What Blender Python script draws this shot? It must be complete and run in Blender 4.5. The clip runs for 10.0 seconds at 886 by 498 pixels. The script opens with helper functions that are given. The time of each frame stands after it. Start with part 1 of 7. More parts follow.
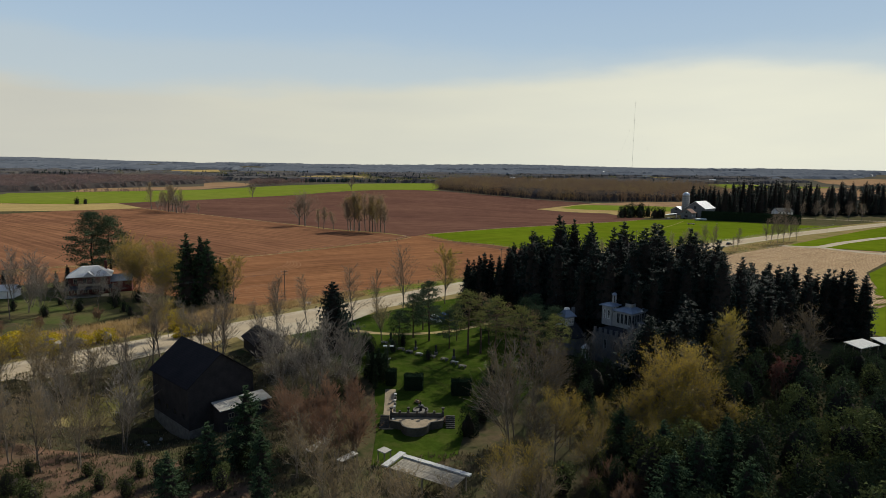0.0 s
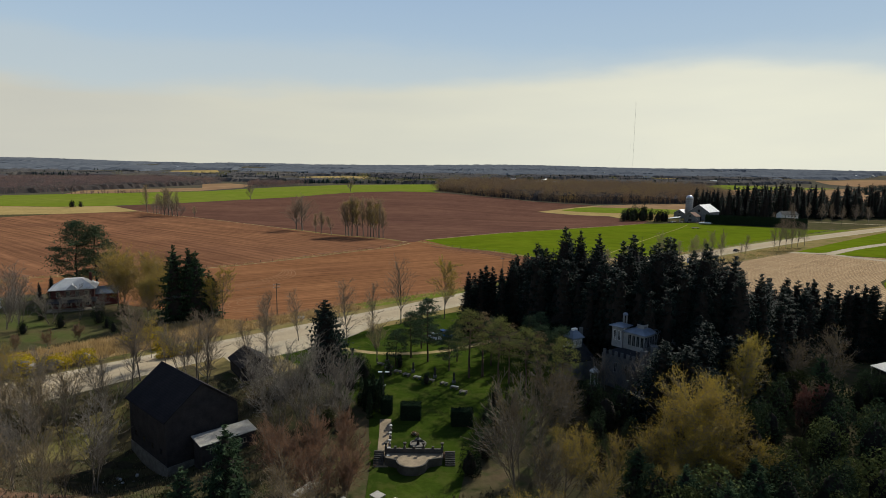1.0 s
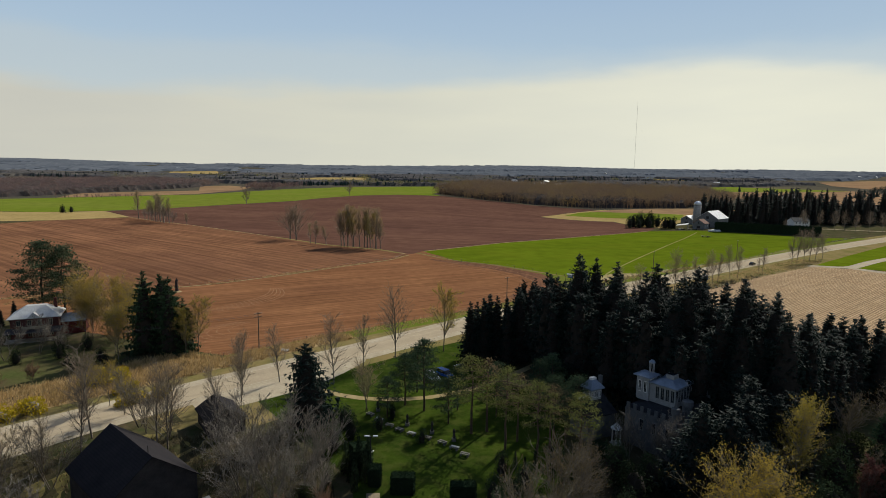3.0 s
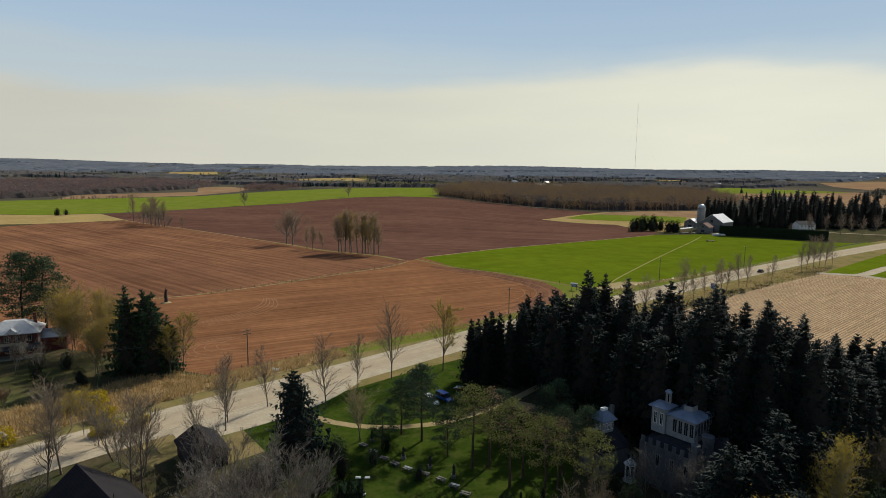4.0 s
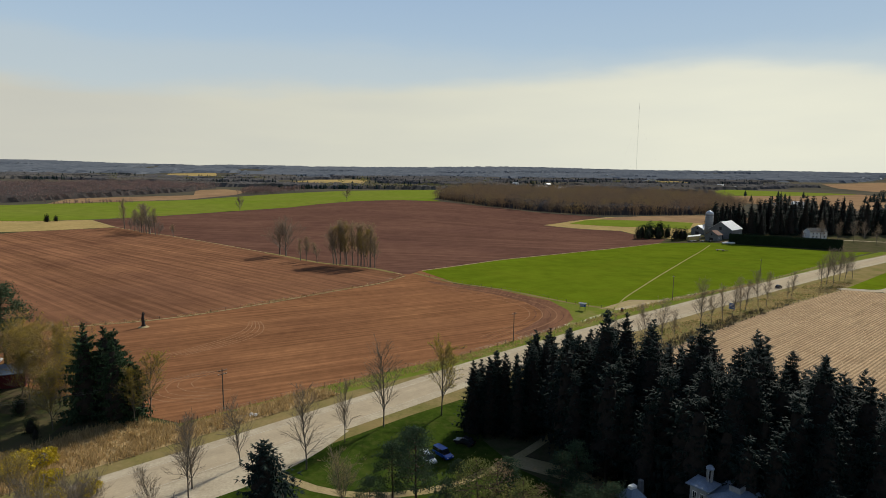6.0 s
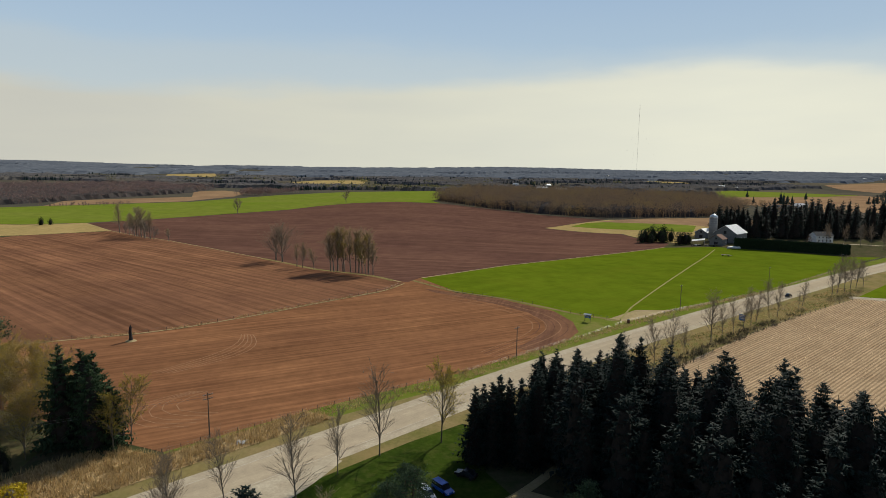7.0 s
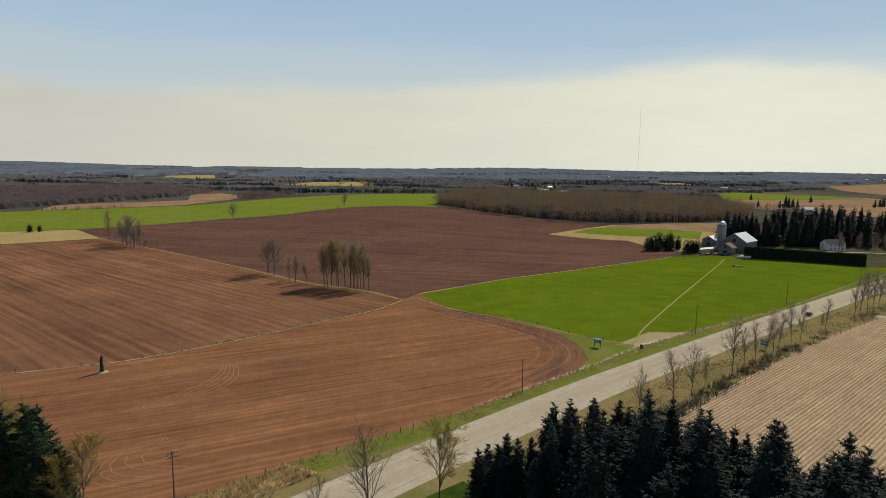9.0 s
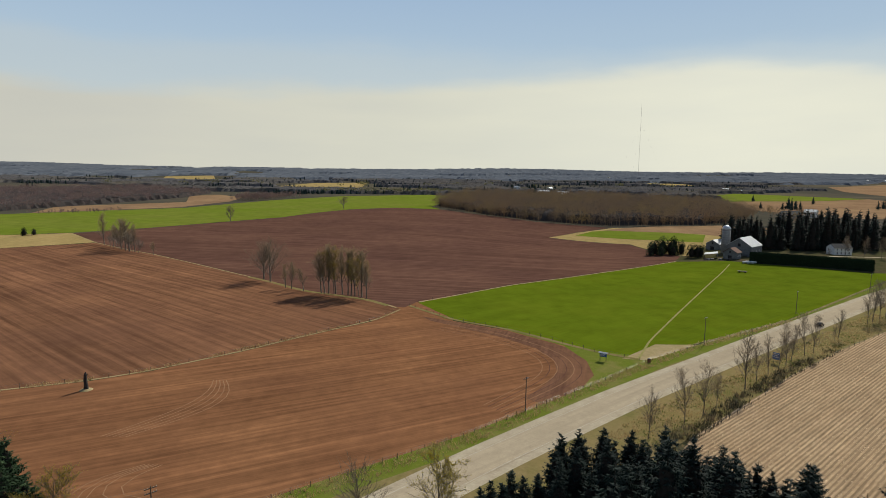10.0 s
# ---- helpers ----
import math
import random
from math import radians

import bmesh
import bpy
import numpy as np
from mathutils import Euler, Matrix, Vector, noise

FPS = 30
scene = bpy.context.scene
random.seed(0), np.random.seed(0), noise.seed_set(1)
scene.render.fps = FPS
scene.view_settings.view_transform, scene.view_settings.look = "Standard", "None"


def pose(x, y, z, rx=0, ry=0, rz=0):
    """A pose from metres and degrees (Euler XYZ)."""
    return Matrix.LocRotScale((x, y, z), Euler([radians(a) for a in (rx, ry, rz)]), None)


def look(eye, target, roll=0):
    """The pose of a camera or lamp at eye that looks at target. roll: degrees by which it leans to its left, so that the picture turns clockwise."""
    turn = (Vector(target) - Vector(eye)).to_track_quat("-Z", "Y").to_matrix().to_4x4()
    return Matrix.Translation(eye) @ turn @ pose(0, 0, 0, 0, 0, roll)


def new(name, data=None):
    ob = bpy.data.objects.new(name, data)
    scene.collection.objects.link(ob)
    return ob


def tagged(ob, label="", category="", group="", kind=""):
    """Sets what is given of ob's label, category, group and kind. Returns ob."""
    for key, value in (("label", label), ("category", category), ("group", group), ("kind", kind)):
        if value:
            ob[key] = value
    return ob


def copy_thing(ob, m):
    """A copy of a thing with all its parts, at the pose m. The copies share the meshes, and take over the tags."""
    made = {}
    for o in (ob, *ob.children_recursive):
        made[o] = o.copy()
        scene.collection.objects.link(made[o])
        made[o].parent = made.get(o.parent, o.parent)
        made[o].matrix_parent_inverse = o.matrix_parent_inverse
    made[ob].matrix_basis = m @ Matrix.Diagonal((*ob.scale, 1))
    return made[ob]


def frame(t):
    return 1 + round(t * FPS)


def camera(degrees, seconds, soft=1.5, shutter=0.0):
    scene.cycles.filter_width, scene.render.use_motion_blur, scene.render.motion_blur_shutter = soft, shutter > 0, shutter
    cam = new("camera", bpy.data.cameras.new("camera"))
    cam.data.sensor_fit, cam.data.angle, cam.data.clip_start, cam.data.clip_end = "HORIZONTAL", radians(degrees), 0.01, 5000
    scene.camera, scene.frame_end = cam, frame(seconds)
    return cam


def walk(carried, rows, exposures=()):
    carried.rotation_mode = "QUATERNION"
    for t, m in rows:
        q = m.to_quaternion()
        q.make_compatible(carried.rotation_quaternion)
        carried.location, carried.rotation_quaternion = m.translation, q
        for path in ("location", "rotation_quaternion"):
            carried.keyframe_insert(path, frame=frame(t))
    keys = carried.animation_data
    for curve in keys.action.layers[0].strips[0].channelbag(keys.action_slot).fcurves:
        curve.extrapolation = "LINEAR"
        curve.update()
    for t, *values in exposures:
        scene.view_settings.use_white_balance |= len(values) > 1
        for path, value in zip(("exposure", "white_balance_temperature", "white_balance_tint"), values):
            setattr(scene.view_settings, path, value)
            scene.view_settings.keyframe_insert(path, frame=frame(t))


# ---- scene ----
cam = camera(72, 10.0, 0.65)


def head(right, down, roll):
    """The camera's turn: degrees to the right of +y, below the level, and the picture's lean."""
    return pose(0, 0, 0, 0, 0, -right) @ pose(0, 0, 0, 90 - down) @ pose(0, 0, 0, 0, 0, roll)


PATH = [
    (0.0, pose(0.00, 0.00, 45.00) @ head(0.082, 7.943, 0.643)),
    (0.5, pose(0.04, 4.70, 46.22) @ head(0.080, 7.938, 0.646)),
    (1.0, pose(0.11, 9.33, 47.40) @ head(0.078, 7.936, 0.653)),
    (1.5, pose(0.21, 13.99, 48.56) @ head(0.065, 7.930, 0.655)),
    (2.0, pose(0.29, 18.67, 49.68) @ head(0.047, 7.932, 0.655)),
    (2.5, pose(0.40, 23.36, 50.79) @ head(0.026, 7.930, 0.657)),
    (4.0, pose(0.68, 37.52, 54.15) @ head(0.002, 7.917, 0.660)),
    (4.5, pose(0.82, 42.12, 55.27) @ head(-0.010, 7.907, 0.651)),
    (5.0, pose(0.95, 46.62, 56.46) @ head(-0.016, 7.905, 0.640)),
    (5.5, pose(1.04, 51.08, 57.62) @ head(-0.027, 7.902, 0.631)),
    (7.0, pose(1.01, 64.78, 61.19) @ head(-0.029, 7.892, 0.617)),
    (7.5, pose(1.08, 69.23, 62.38) @ head(-0.025, 7.887, 0.603)),
    (8.0, pose(1.17, 73.64, 63.61) @ head(-0.032, 7.886, 0.587)),
    (8.5, pose(1.30, 78.11, 64.82) @ head(-0.046, 7.878, 0.580)),
    (9.0, pose(1.43, 82.59, 65.97) @ head(-0.055, 7.871, 0.579)),
    (9.5, pose(1.52, 87.00, 67.14) @ head(-0.063, 7.854, 0.581)),
    (10.0, pose(1.55, 91.35, 68.33) @ head(-0.066, 7.850, 0.586)),
]
walk(cam, PATH)

# ---- world and sun ----
from mathutils.geometry import delaunay_2d_cdt

SUN_AZ, SUN_EL = radians(34), radians(36)      # azimuth clockwise from +y
sun_data = bpy.data.lights.new("sun", "SUN")
sun_data.energy, sun_data.angle, sun_data.color = 4.6, radians(0.5), (0.975, 0.955, 0.84)
sun = new("sun", sun_data)
sun_from = Vector((math.sin(SUN_AZ) * math.cos(SUN_EL), math.cos(SUN_AZ) * math.cos(SUN_EL), math.sin(SUN_EL)))
sun.matrix_world = look(sun_from * 100, (0, 0, 0))

world = bpy.data.worlds.new("sky")
world.use_nodes = True
scene.world = world
wn, wl = world.node_tree.nodes, world.node_tree.links
wn.clear()
sky = wn.new("ShaderNodeTexSky")
sky.sky_type, sky.sun_disc = "NISHITA", False
sky.sun_elevation, sky.sun_rotation = SUN_EL, SUN_AZ
sky.altitude, sky.air_density, sky.dust_density, sky.ozone_density = 300, 1.0, 1.0, 1.5
bg_sky = wn.new("ShaderNodeBackground")
bg_sky.inputs[1].default_value = 0.105
wl.new(sky.outputs[0], bg_sky.inputs[0])
tc = wn.new("ShaderNodeTexCoord")
sep = wn.new("ShaderNodeSeparateXYZ")
wl.new(tc.outputs["Generated"], sep.inputs[0])
wmap = wn.new("ShaderNodeMapping")
wmap.inputs["Scale"].default_value = (2.2, 2.2, 9.0)
wl.new(tc.outputs["Generated"], wmap.inputs[0])
wnoise = wn.new("ShaderNodeTexNoise")
wnoise.inputs["Scale"].default_value, wnoise.inputs["Detail"].default_value = 1.6, 6.0
wl.new(wmap.outputs[0], wnoise.inputs["Vector"])


def wmath(op, a, b, clamp=False):
    n = wn.new("ShaderNodeMath")
    n.operation, n.use_clamp = op, clamp
    for k, v in enumerate((a, b)):
        if isinstance(v, (int, float)):
            n.inputs[k].default_value = v
        else:
            wl.new(v, n.inputs[k])
    return n.outputs[0]


def wramp(src, stops, easing="EASE"):
    n = wn.new("ShaderNodeValToRGB")
    n.color_ramp.interpolation = easing
    e = n.color_ramp.elements
    while len(e) < len(stops):
        e.new(0.5)
    for k, (at, c) in enumerate(stops):
        e[k].position, e[k].color = at, (*c, 1)
    wl.new(src, n.inputs[0])
    return n.outputs[0]


def wmix_rgb(fac, a, b, kind="MIX"):
    n = wn.new("ShaderNodeMix")
    n.data_type, n.blend_type = "RGBA", kind
    for sock, v in ((n.inputs["Factor"], fac), (n.inputs["A"], a), (n.inputs["B"], b)):
        if isinstance(v, (int, float)):
            sock.default_value = v
        else:
            wl.new(v, sock)
    return n.outputs["Result"]


# pale blue sky above a bank of thin cloud that rises highest towards the sun's side
sx, sz = sep.outputs[0], sep.outputs[2]
swell = wmath("MULTIPLY", wmath("POWER", 2.718, wmath("MULTIPLY", wmath("POWER", wmath("MULTIPLY", wmath("SUBTRACT", sx, 0.33), 3.6), 2.0), -1.0)), 0.030)
ripple = wmath("MULTIPLY", wmath("SUBTRACT", wnoise.outputs["Fac"], 0.5), 0.075)
bank = wmath("SUBTRACT", wmath("ADD", wmath("ADD", swell, ripple), 0.108), sz)
bank_fac = wramp(wmath("ADD", wmath("MULTIPLY", bank, 9.0), 0.5), [(0.30, (0, 0, 0)), (0.62, (1, 1, 1))])
veil_top = wmath("SUBTRACT", wmath("ADD", wmath("MULTIPLY", ripple, 1.4), 0.178), sz)
veil_fac = wramp(wmath("ADD", wmath("MULTIPLY", veil_top, 7.0), 0.5), [(0.35, (0, 0, 0)), (0.75, (0.26, 0.26, 0.26))])
blue = wramp(sz, [(0.10, (0.50, 0.61, 0.675)), (0.17, (0.43, 0.56, 0.68)), (0.27, (0.345, 0.48, 0.655)), (0.45, (0.21, 0.34, 0.54))], "LINEAR")
side = wmath("ADD", wmath("MULTIPLY", sx, 0.85), 0.5, True)
cream = wramp(side, [(0.0, (0.60, 0.595, 0.52)), (0.45, (0.69, 0.69, 0.585)), (0.85, (0.81, 0.81, 0.68))], "LINEAR")
streak = wn.new("ShaderNodeMapping")
streak.inputs["Scale"].default_value = (3.0, 3.0, 16.0)
wl.new(tc.outputs["Generated"], streak.inputs[0])
snoise = wn.new("ShaderNodeTexNoise")
snoise.inputs["Scale"].default_value, snoise.inputs["Detail"].default_value = 1.3, 5.0
wl.new(streak.outputs[0], snoise.inputs["Vector"])
cream = wmix_rgb(1.0, cream, wramp(snoise.outputs["Fac"], [(0.3, (0.965, 0.97, 0.985)), (0.7, (1.03, 1.025, 1.01))], "LINEAR"), "MULTIPLY")
sky_col = wmix_rgb(bank_fac, wmix_rgb(veil_fac, blue, cream), cream)
bg_veil = wn.new("ShaderNodeBackground")
wl.new(sky_col, bg_veil.inputs[0])
bg_veil.inputs[1].default_value = 0.97
low = wramp(sz, [(0.27, (1, 1, 1)), (0.52, (0, 0, 0))])
wmix = wn.new("ShaderNodeMixShader")
wout = wn.new("ShaderNodeOutputWorld")
wl.new(low, wmix.inputs[0])
wl.new(bg_sky.outputs[0], wmix.inputs[1])
wl.new(bg_veil.outputs[0], wmix.inputs[2])
wl.new(wmix.outputs[0], wout.inputs[0])
scene.view_settings.exposure = 0.0


# ---- materials ----
def mat(name, c1, c2, scale=1.0, rough=0.9, bump=0.0, bump_scale=None, rows=None, rows_amt=0.3, rows_big=0.8, drill=None, metal=0.0,
        island=0.0, rnd=0.0, stain=None, spec=0.25, world_space=False, trans=0.0, bands=0.0, gloss=None, layers=None, stretch=0.035):
    """Two colours mixed by noise at two scales; rows: (angle, spacing, amount along) for furrows; island: change from leaf to leaf; rnd: from thing to thing."""
    m = bpy.data.materials.new(name)
    m.use_nodes = True
    nt = m.node_tree
    n, l = nt.nodes, nt.links
    b = n["Principled BSDF"]
    b.inputs["Roughness"].default_value, b.inputs["Metallic"].default_value = rough, metal
    b.inputs["Specular IOR Level"].default_value = gloss if gloss is not None else 0.0 if world_space or island else spec
    if world_space:
        co = n.new("ShaderNodeNewGeometry").outputs["Position"]
    else:
        co = n.new("ShaderNodeTexCoord").outputs["Object"]

    def tex(sc, detail=5.0, src=co, rough_n=0.6):
        t = n.new("ShaderNodeTexNoise")
        t.inputs["Scale"].default_value, t.inputs["Detail"].default_value, t.inputs["Roughness"].default_value = sc, detail, rough_n
        l.new(src, t.inputs["Vector"])
        return t.outputs["Fac"]

    def mix(kind, fac, a, bb):
        x = n.new("ShaderNodeMix")
        x.data_type, x.blend_type = "RGBA", kind
        for sock, v in ((x.inputs["Factor"], fac), (x.inputs["A"], a), (x.inputs["B"], bb)):
            if isinstance(v, (int, float)):
                sock.default_value = v
            elif isinstance(v, tuple):
                sock.default_value = (*v, 1)
            else:
                l.new(v, sock)
        return x.outputs["Result"]

    def ramp(fac, lo, hi, a=(0, 0, 0), bb=(1, 1, 1)):
        r = n.new("ShaderNodeValToRGB")
        r.color_ramp.elements[0].position, r.color_ramp.elements[1].position = lo, hi
        r.color_ramp.elements[0].color, r.color_ramp.elements[1].color = (*a, 1), (*bb, 1)
        l.new(fac, r.inputs[0])
        return r.outputs[0]

    big, fine = tex(scale), tex(scale * 9.0)
    col = mix("MIX", ramp(big, 0.32, 0.68), c1, c2)
    col = mix("MULTIPLY", 0.6, col, ramp(fine, 0.2, 0.8, (0.62, 0.62, 0.62), (1.3, 1.3, 1.3)))
    height = fine
    if rows:
        angle, spacing = rows
        mp = n.new("ShaderNodeMapping")
        mp.vector_type = "TEXTURE"
        mp.inputs["Rotation"].default_value = (0, 0, radians(angle))
        l.new(co, mp.inputs[0])
        sq = n.new("ShaderNodeVectorMath")
        sq.operation = "MULTIPLY"
        sq.inputs[1].default_value = (stretch, 1.0, 0.0)
        l.new(mp.outputs[0], sq.inputs[0])
        for sp, am in layers or ((spacing, rows_amt), (spacing * 7, rows_amt * 0.9), (spacing * 38, rows_amt * rows_big)):
            st = tex(1.0 / sp, 5.0, sq.outputs[0], 0.72)
            col = mix("MULTIPLY", am, col, ramp(st, 0.38, 0.62, (0.45, 0.43, 0.42), (1.45, 1.4, 1.35)))
        height = st
        if drill:
            sp, am = drill
            wob = n.new("ShaderNodeTexWave")
            wob.bands_direction = "Y"
            wob.inputs["Scale"].default_value = 0.314 / sp
            wob.inputs["Distortion"].default_value, wob.inputs["Detail"].default_value, wob.inputs["Detail Scale"].default_value = 1.0, 3.0, 0.6
            l.new(mp.outputs[0], wob.inputs["Vector"])
            col = mix("MULTIPLY", am, col, ramp(wob.outputs["Fac"], 0.2, 0.75, (0.42, 0.40, 0.38), (1.28, 1.26, 1.22)))
            height = wob.outputs["Fac"]
    if bands:
        w = n.new("ShaderNodeTexWave")
        w.inputs["Scale"].default_value, w.inputs["Distortion"].default_value = bands, 0.6
        l.new(co, w.inputs["Vector"])
        col = mix("MULTIPLY", 0.35, col, ramp(w.outputs["Fac"], 0.05, 0.3, (0.4, 0.4, 0.4), (1, 1, 1)))
        height = w.outputs["Fac"]
    if stain:
        sc, amount, c3 = stain
        st = tex(sc, 4.0)
        col = mix("MIX", mix("MULTIPLY", 1.0, ramp(st, 0.48, 0.66), (amount,) * 3), col, c3)
    if island:
        g = n.new("ShaderNodeNewGeometry").outputs["Random Per Island"]
        col = mix("MULTIPLY", 1.0, col, ramp(g, 0.0, 1.0, (1 - island,) * 3, (1 + island,) * 3))
    if rnd:
        o = n.new("ShaderNodeObjectInfo").outputs["Random"]
        col = mix("MULTIPLY", 1.0, col, ramp(o, 0.0, 1.0, (1 - rnd,) * 3, (1 + rnd, 1 + rnd * 0.9, 1 + rnd * 0.7)))
    l.new(col, b.inputs["Base Color"])
    if bump:
        bp = n.new("ShaderNodeBump")
        bp.inputs["Strength"].default_value = bump
        bp.inputs["Distance"].default_value = 0.15
        l.new(height if not bump_scale else tex(bump_scale), bp.inputs["Height"])
        l.new(bp.outputs[0], b.inputs["Normal"])
    if trans:
        tr = n.new("ShaderNodeBsdfTranslucent")
        l.new(col, tr.inputs[0])
        ms = n.new("ShaderNodeMixShader")
        ms.inputs[0].default_value = trans
        l.new(b.outputs[0], ms.inputs[1])
        l.new(tr.outputs[0], ms.inputs[2])
        l.new(ms.outputs[0], n["Material Output"].inputs[0])
    return m


W = dict(world_space=True)
M_GROUND = mat("rough_grass", (0.062, 0.062, 0.026), (0.095, 0.07, 0.042), 0.10, bump=0.6, stain=(0.35, 0.6, (0.035, 0.052, 0.016)), **W)
M_FAR = mat("far_land", (0.088, 0.074, 0.056), (0.066, 0.063, 0.045), 0.004, stain=(0.0016, 0.6, (0.15, 0.12, 0.075)), **W)
M_SOIL_A = mat("ploughed_soil_near", (0.25, 0.119, 0.057), (0.195, 0.091, 0.045), 0.03, rows=(27, 1.2), layers=((1.6, 0.34), (4.5, 0.26), (13, 0.16), (46, 0.14)), stretch=0.03, drill=(2.4, 0.10), bump=0.4, stain=(0.014, 0.35, (0.16, 0.074, 0.04)), **W)
M_SOIL_B = mat("ploughed_soil_left", (0.235, 0.116, 0.062), (0.165, 0.081, 0.047), 0.02, rows=(-40, 1.8), layers=((1.8, 0.34), (5.0, 0.32), (14, 0.18), (52, 0.16)), stretch=0.028, drill=(5.2, 0.16), bump=0.4, stain=(0.011, 0.4, (0.145, 0.07, 0.043)), **W)
M_SOIL_C = mat("ploughed_soil_far", (0.142, 0.073, 0.051), (0.108, 0.055, 0.041), 0.012, rows=(-12, 2.4), layers=((3.0, 0.30), (9.0, 0.2), (30, 0.14)), stretch=0.03, drill=(6.0, 0.12), bump=0.3, **W)
M_CROP = mat("young_green_crop", (0.108, 0.142, 0.009), (0.090, 0.122, 0.008), 0.010, rows=(40, 1.2), layers=((1.5, 0.10), (16, 0.07)), stretch=0.06, bump=0.15, stain=(0.03, 0.25, (0.135, 0.145, 0.012)), **W)
M_CROP_FAR = mat("far_green_crop", (0.135, 0.175, 0.018), (0.16, 0.175, 0.03), 0.008, **W)
M_PALE = mat("pale_dry_pasture", (0.38, 0.265, 0.11), (0.30, 0.22, 0.085), 0.03, **W)
M_TAN = mat("tan_stubble_far", (0.30, 0.19, 0.10), (0.22, 0.13, 0.075), 0.01, **W)
M_STUBBLE = mat("corn_stubble", (0.43, 0.31, 0.19), (0.36, 0.25, 0.15), 0.08, rows=(41, 1.0), layers=((0.6, 0.4), (2.2, 0.2), (12, 0.10)), stretch=0.03, drill=(1.05, 0.55), bump=0.3, stain=(0.5, 0.3, (0.27, 0.178, 0.105)), **W)
M_VERGE = mat("verge_grass", (0.15, 0.135, 0.042), (0.24, 0.175, 0.08), 0.12, bump=0.5, stain=(0.05, 0.6, (0.26, 0.18, 0.08)), **W)
M_YARD = mat("rough_yard_grass", (0.062, 0.082, 0.022), (0.10, 0.085, 0.038), 0.09, bump=0.5, stain=(0.06, 0.7, (0.10, 0.066, 0.04)), **W)
M_VERGE_G = mat("green_verge", (0.115, 0.145, 0.018), (0.15, 0.16, 0.03), 0.15, bump=0.5, stain=(0.08, 0.5, (0.22, 0.17, 0.07)), **W)
M_LAWN = mat("lawn", (0.046, 0.070, 0.009), (0.024, 0.041, 0.007), 0.12, bump=0.5, stain=(0.4, 0.4, (0.085, 0.085, 0.022)), **W)
M_DRY = mat("tall_dry_grass_ground", (0.44, 0.31, 0.155), (0.33, 0.22, 0.10), 0.25, bump=0.7, **W)
# litter under the trees, with their shade put into its dark colour
M_FLOOR = mat("shade_darkened_litter", (0.062, 0.050, 0.030), (0.038, 0.034, 0.020), 0.3, bump=0.6, stain=(0.25, 0.5, (0.03, 0.04, 0.014)), **W)
M_LITTER = mat("leaf_litter", (0.165, 0.095, 0.062), (0.085, 0.058, 0.039), 0.25, bump=0.6, stain=(0.35, 0.55, (0.042, 0.052, 0.02)), **W)
M_ROAD = mat("worn_asphalt", (0.425, 0.342, 0.232), (0.37, 0.297, 0.205), 0.5, rough=0.9, rows=(41, 0.8), layers=((1.2, 0.10), (3.4, 0.14)), stretch=0.02, stain=(0.08, 0.3, (0.31, 0.245, 0.165)), **W)
M_GRAVEL = mat("gravel_shoulder", (0.46, 0.385, 0.275), (0.36, 0.29, 0.20), 0.2, bump=0.4, **W)
M_TRACK = mat("bare_track", (0.36, 0.27, 0.15), (0.28, 0.22, 0.10), 0.2, **W)
M_LINE = mat("road_paint", (0.56, 0.52, 0.44), (0.42, 0.37, 0.29), 0.8, **W)

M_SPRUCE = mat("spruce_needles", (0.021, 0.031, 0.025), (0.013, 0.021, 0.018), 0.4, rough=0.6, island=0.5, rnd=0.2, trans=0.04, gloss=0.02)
M_SPRUCE2 = mat("spruce_needles_mid", (0.046, 0.068, 0.034), (0.030, 0.05, 0.027), 0.4, rough=0.7, island=0.4, rnd=0.2)
M_PINE = mat("pine_needles", (0.068, 0.095, 0.052), (0.044, 0.068, 0.04), 0.5, rough=0.6, island=0.35, rnd=0.2, trans=0.2)
M_PINE_Y = mat("yellowed_pine_needles", (0.205, 0.20, 0.06), (0.135, 0.15, 0.052), 0.4, rough=0.6, island=0.35, rnd=0.15, trans=0.35)
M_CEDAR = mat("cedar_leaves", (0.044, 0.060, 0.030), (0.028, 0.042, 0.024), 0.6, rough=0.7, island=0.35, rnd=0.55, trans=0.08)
# paler olive copy of the cedar leaves, with sunlight put into the colour
M_CEDAR_L = mat("sun_tinted_cedar_leaves", (0.085, 0.098, 0.036), (0.056, 0.070, 0.028), 0.6, rough=0.7, island=0.35, rnd=0.5, trans=0.12)
M_HEDGE = mat("clipped_hedge_leaves", (0.022, 0.036, 0.018), (0.015, 0.026, 0.015), 0.8, rough=0.7, island=0.35)
M_BARK = mat("grey_bark", (0.19, 0.15, 0.11), (0.11, 0.09, 0.07), 2.0, rough=0.6, bump=0.4, rnd=0.25, spec=0.4)
# also colours the added hulls that stand for shade inside crowns
M_BARK_D = mat("dark_bark_and_crown_hull", (0.030, 0.025, 0.020), (0.019, 0.016, 0.014), 2.0, bump=0.4, rnd=0.2, spec=0.1)
M_BARK_R = mat("reddish_pine_bark", (0.10, 0.06, 0.04), (0.06, 0.04, 0.03), 2.0, bump=0.4, rnd=0.2)
M_TWIG_D = mat("dark_twigs", (0.23, 0.20, 0.17), (0.15, 0.132, 0.115), 1.0, rnd=0.3, trans=0.35, rough=0.6)
M_TWIG_M = mat("grey_tan_twigs", (0.25, 0.185, 0.125), (0.165, 0.128, 0.094), 1.0, rnd=0.3, trans=0.4)
M_WOODS_P = mat("purple_brown_far_woods", (0.25, 0.162, 0.14), (0.17, 0.122, 0.115), 0.02, island=0.12, trans=0.3, stain=(0.012, 0.5, (0.24, 0.16, 0.11)), **W)
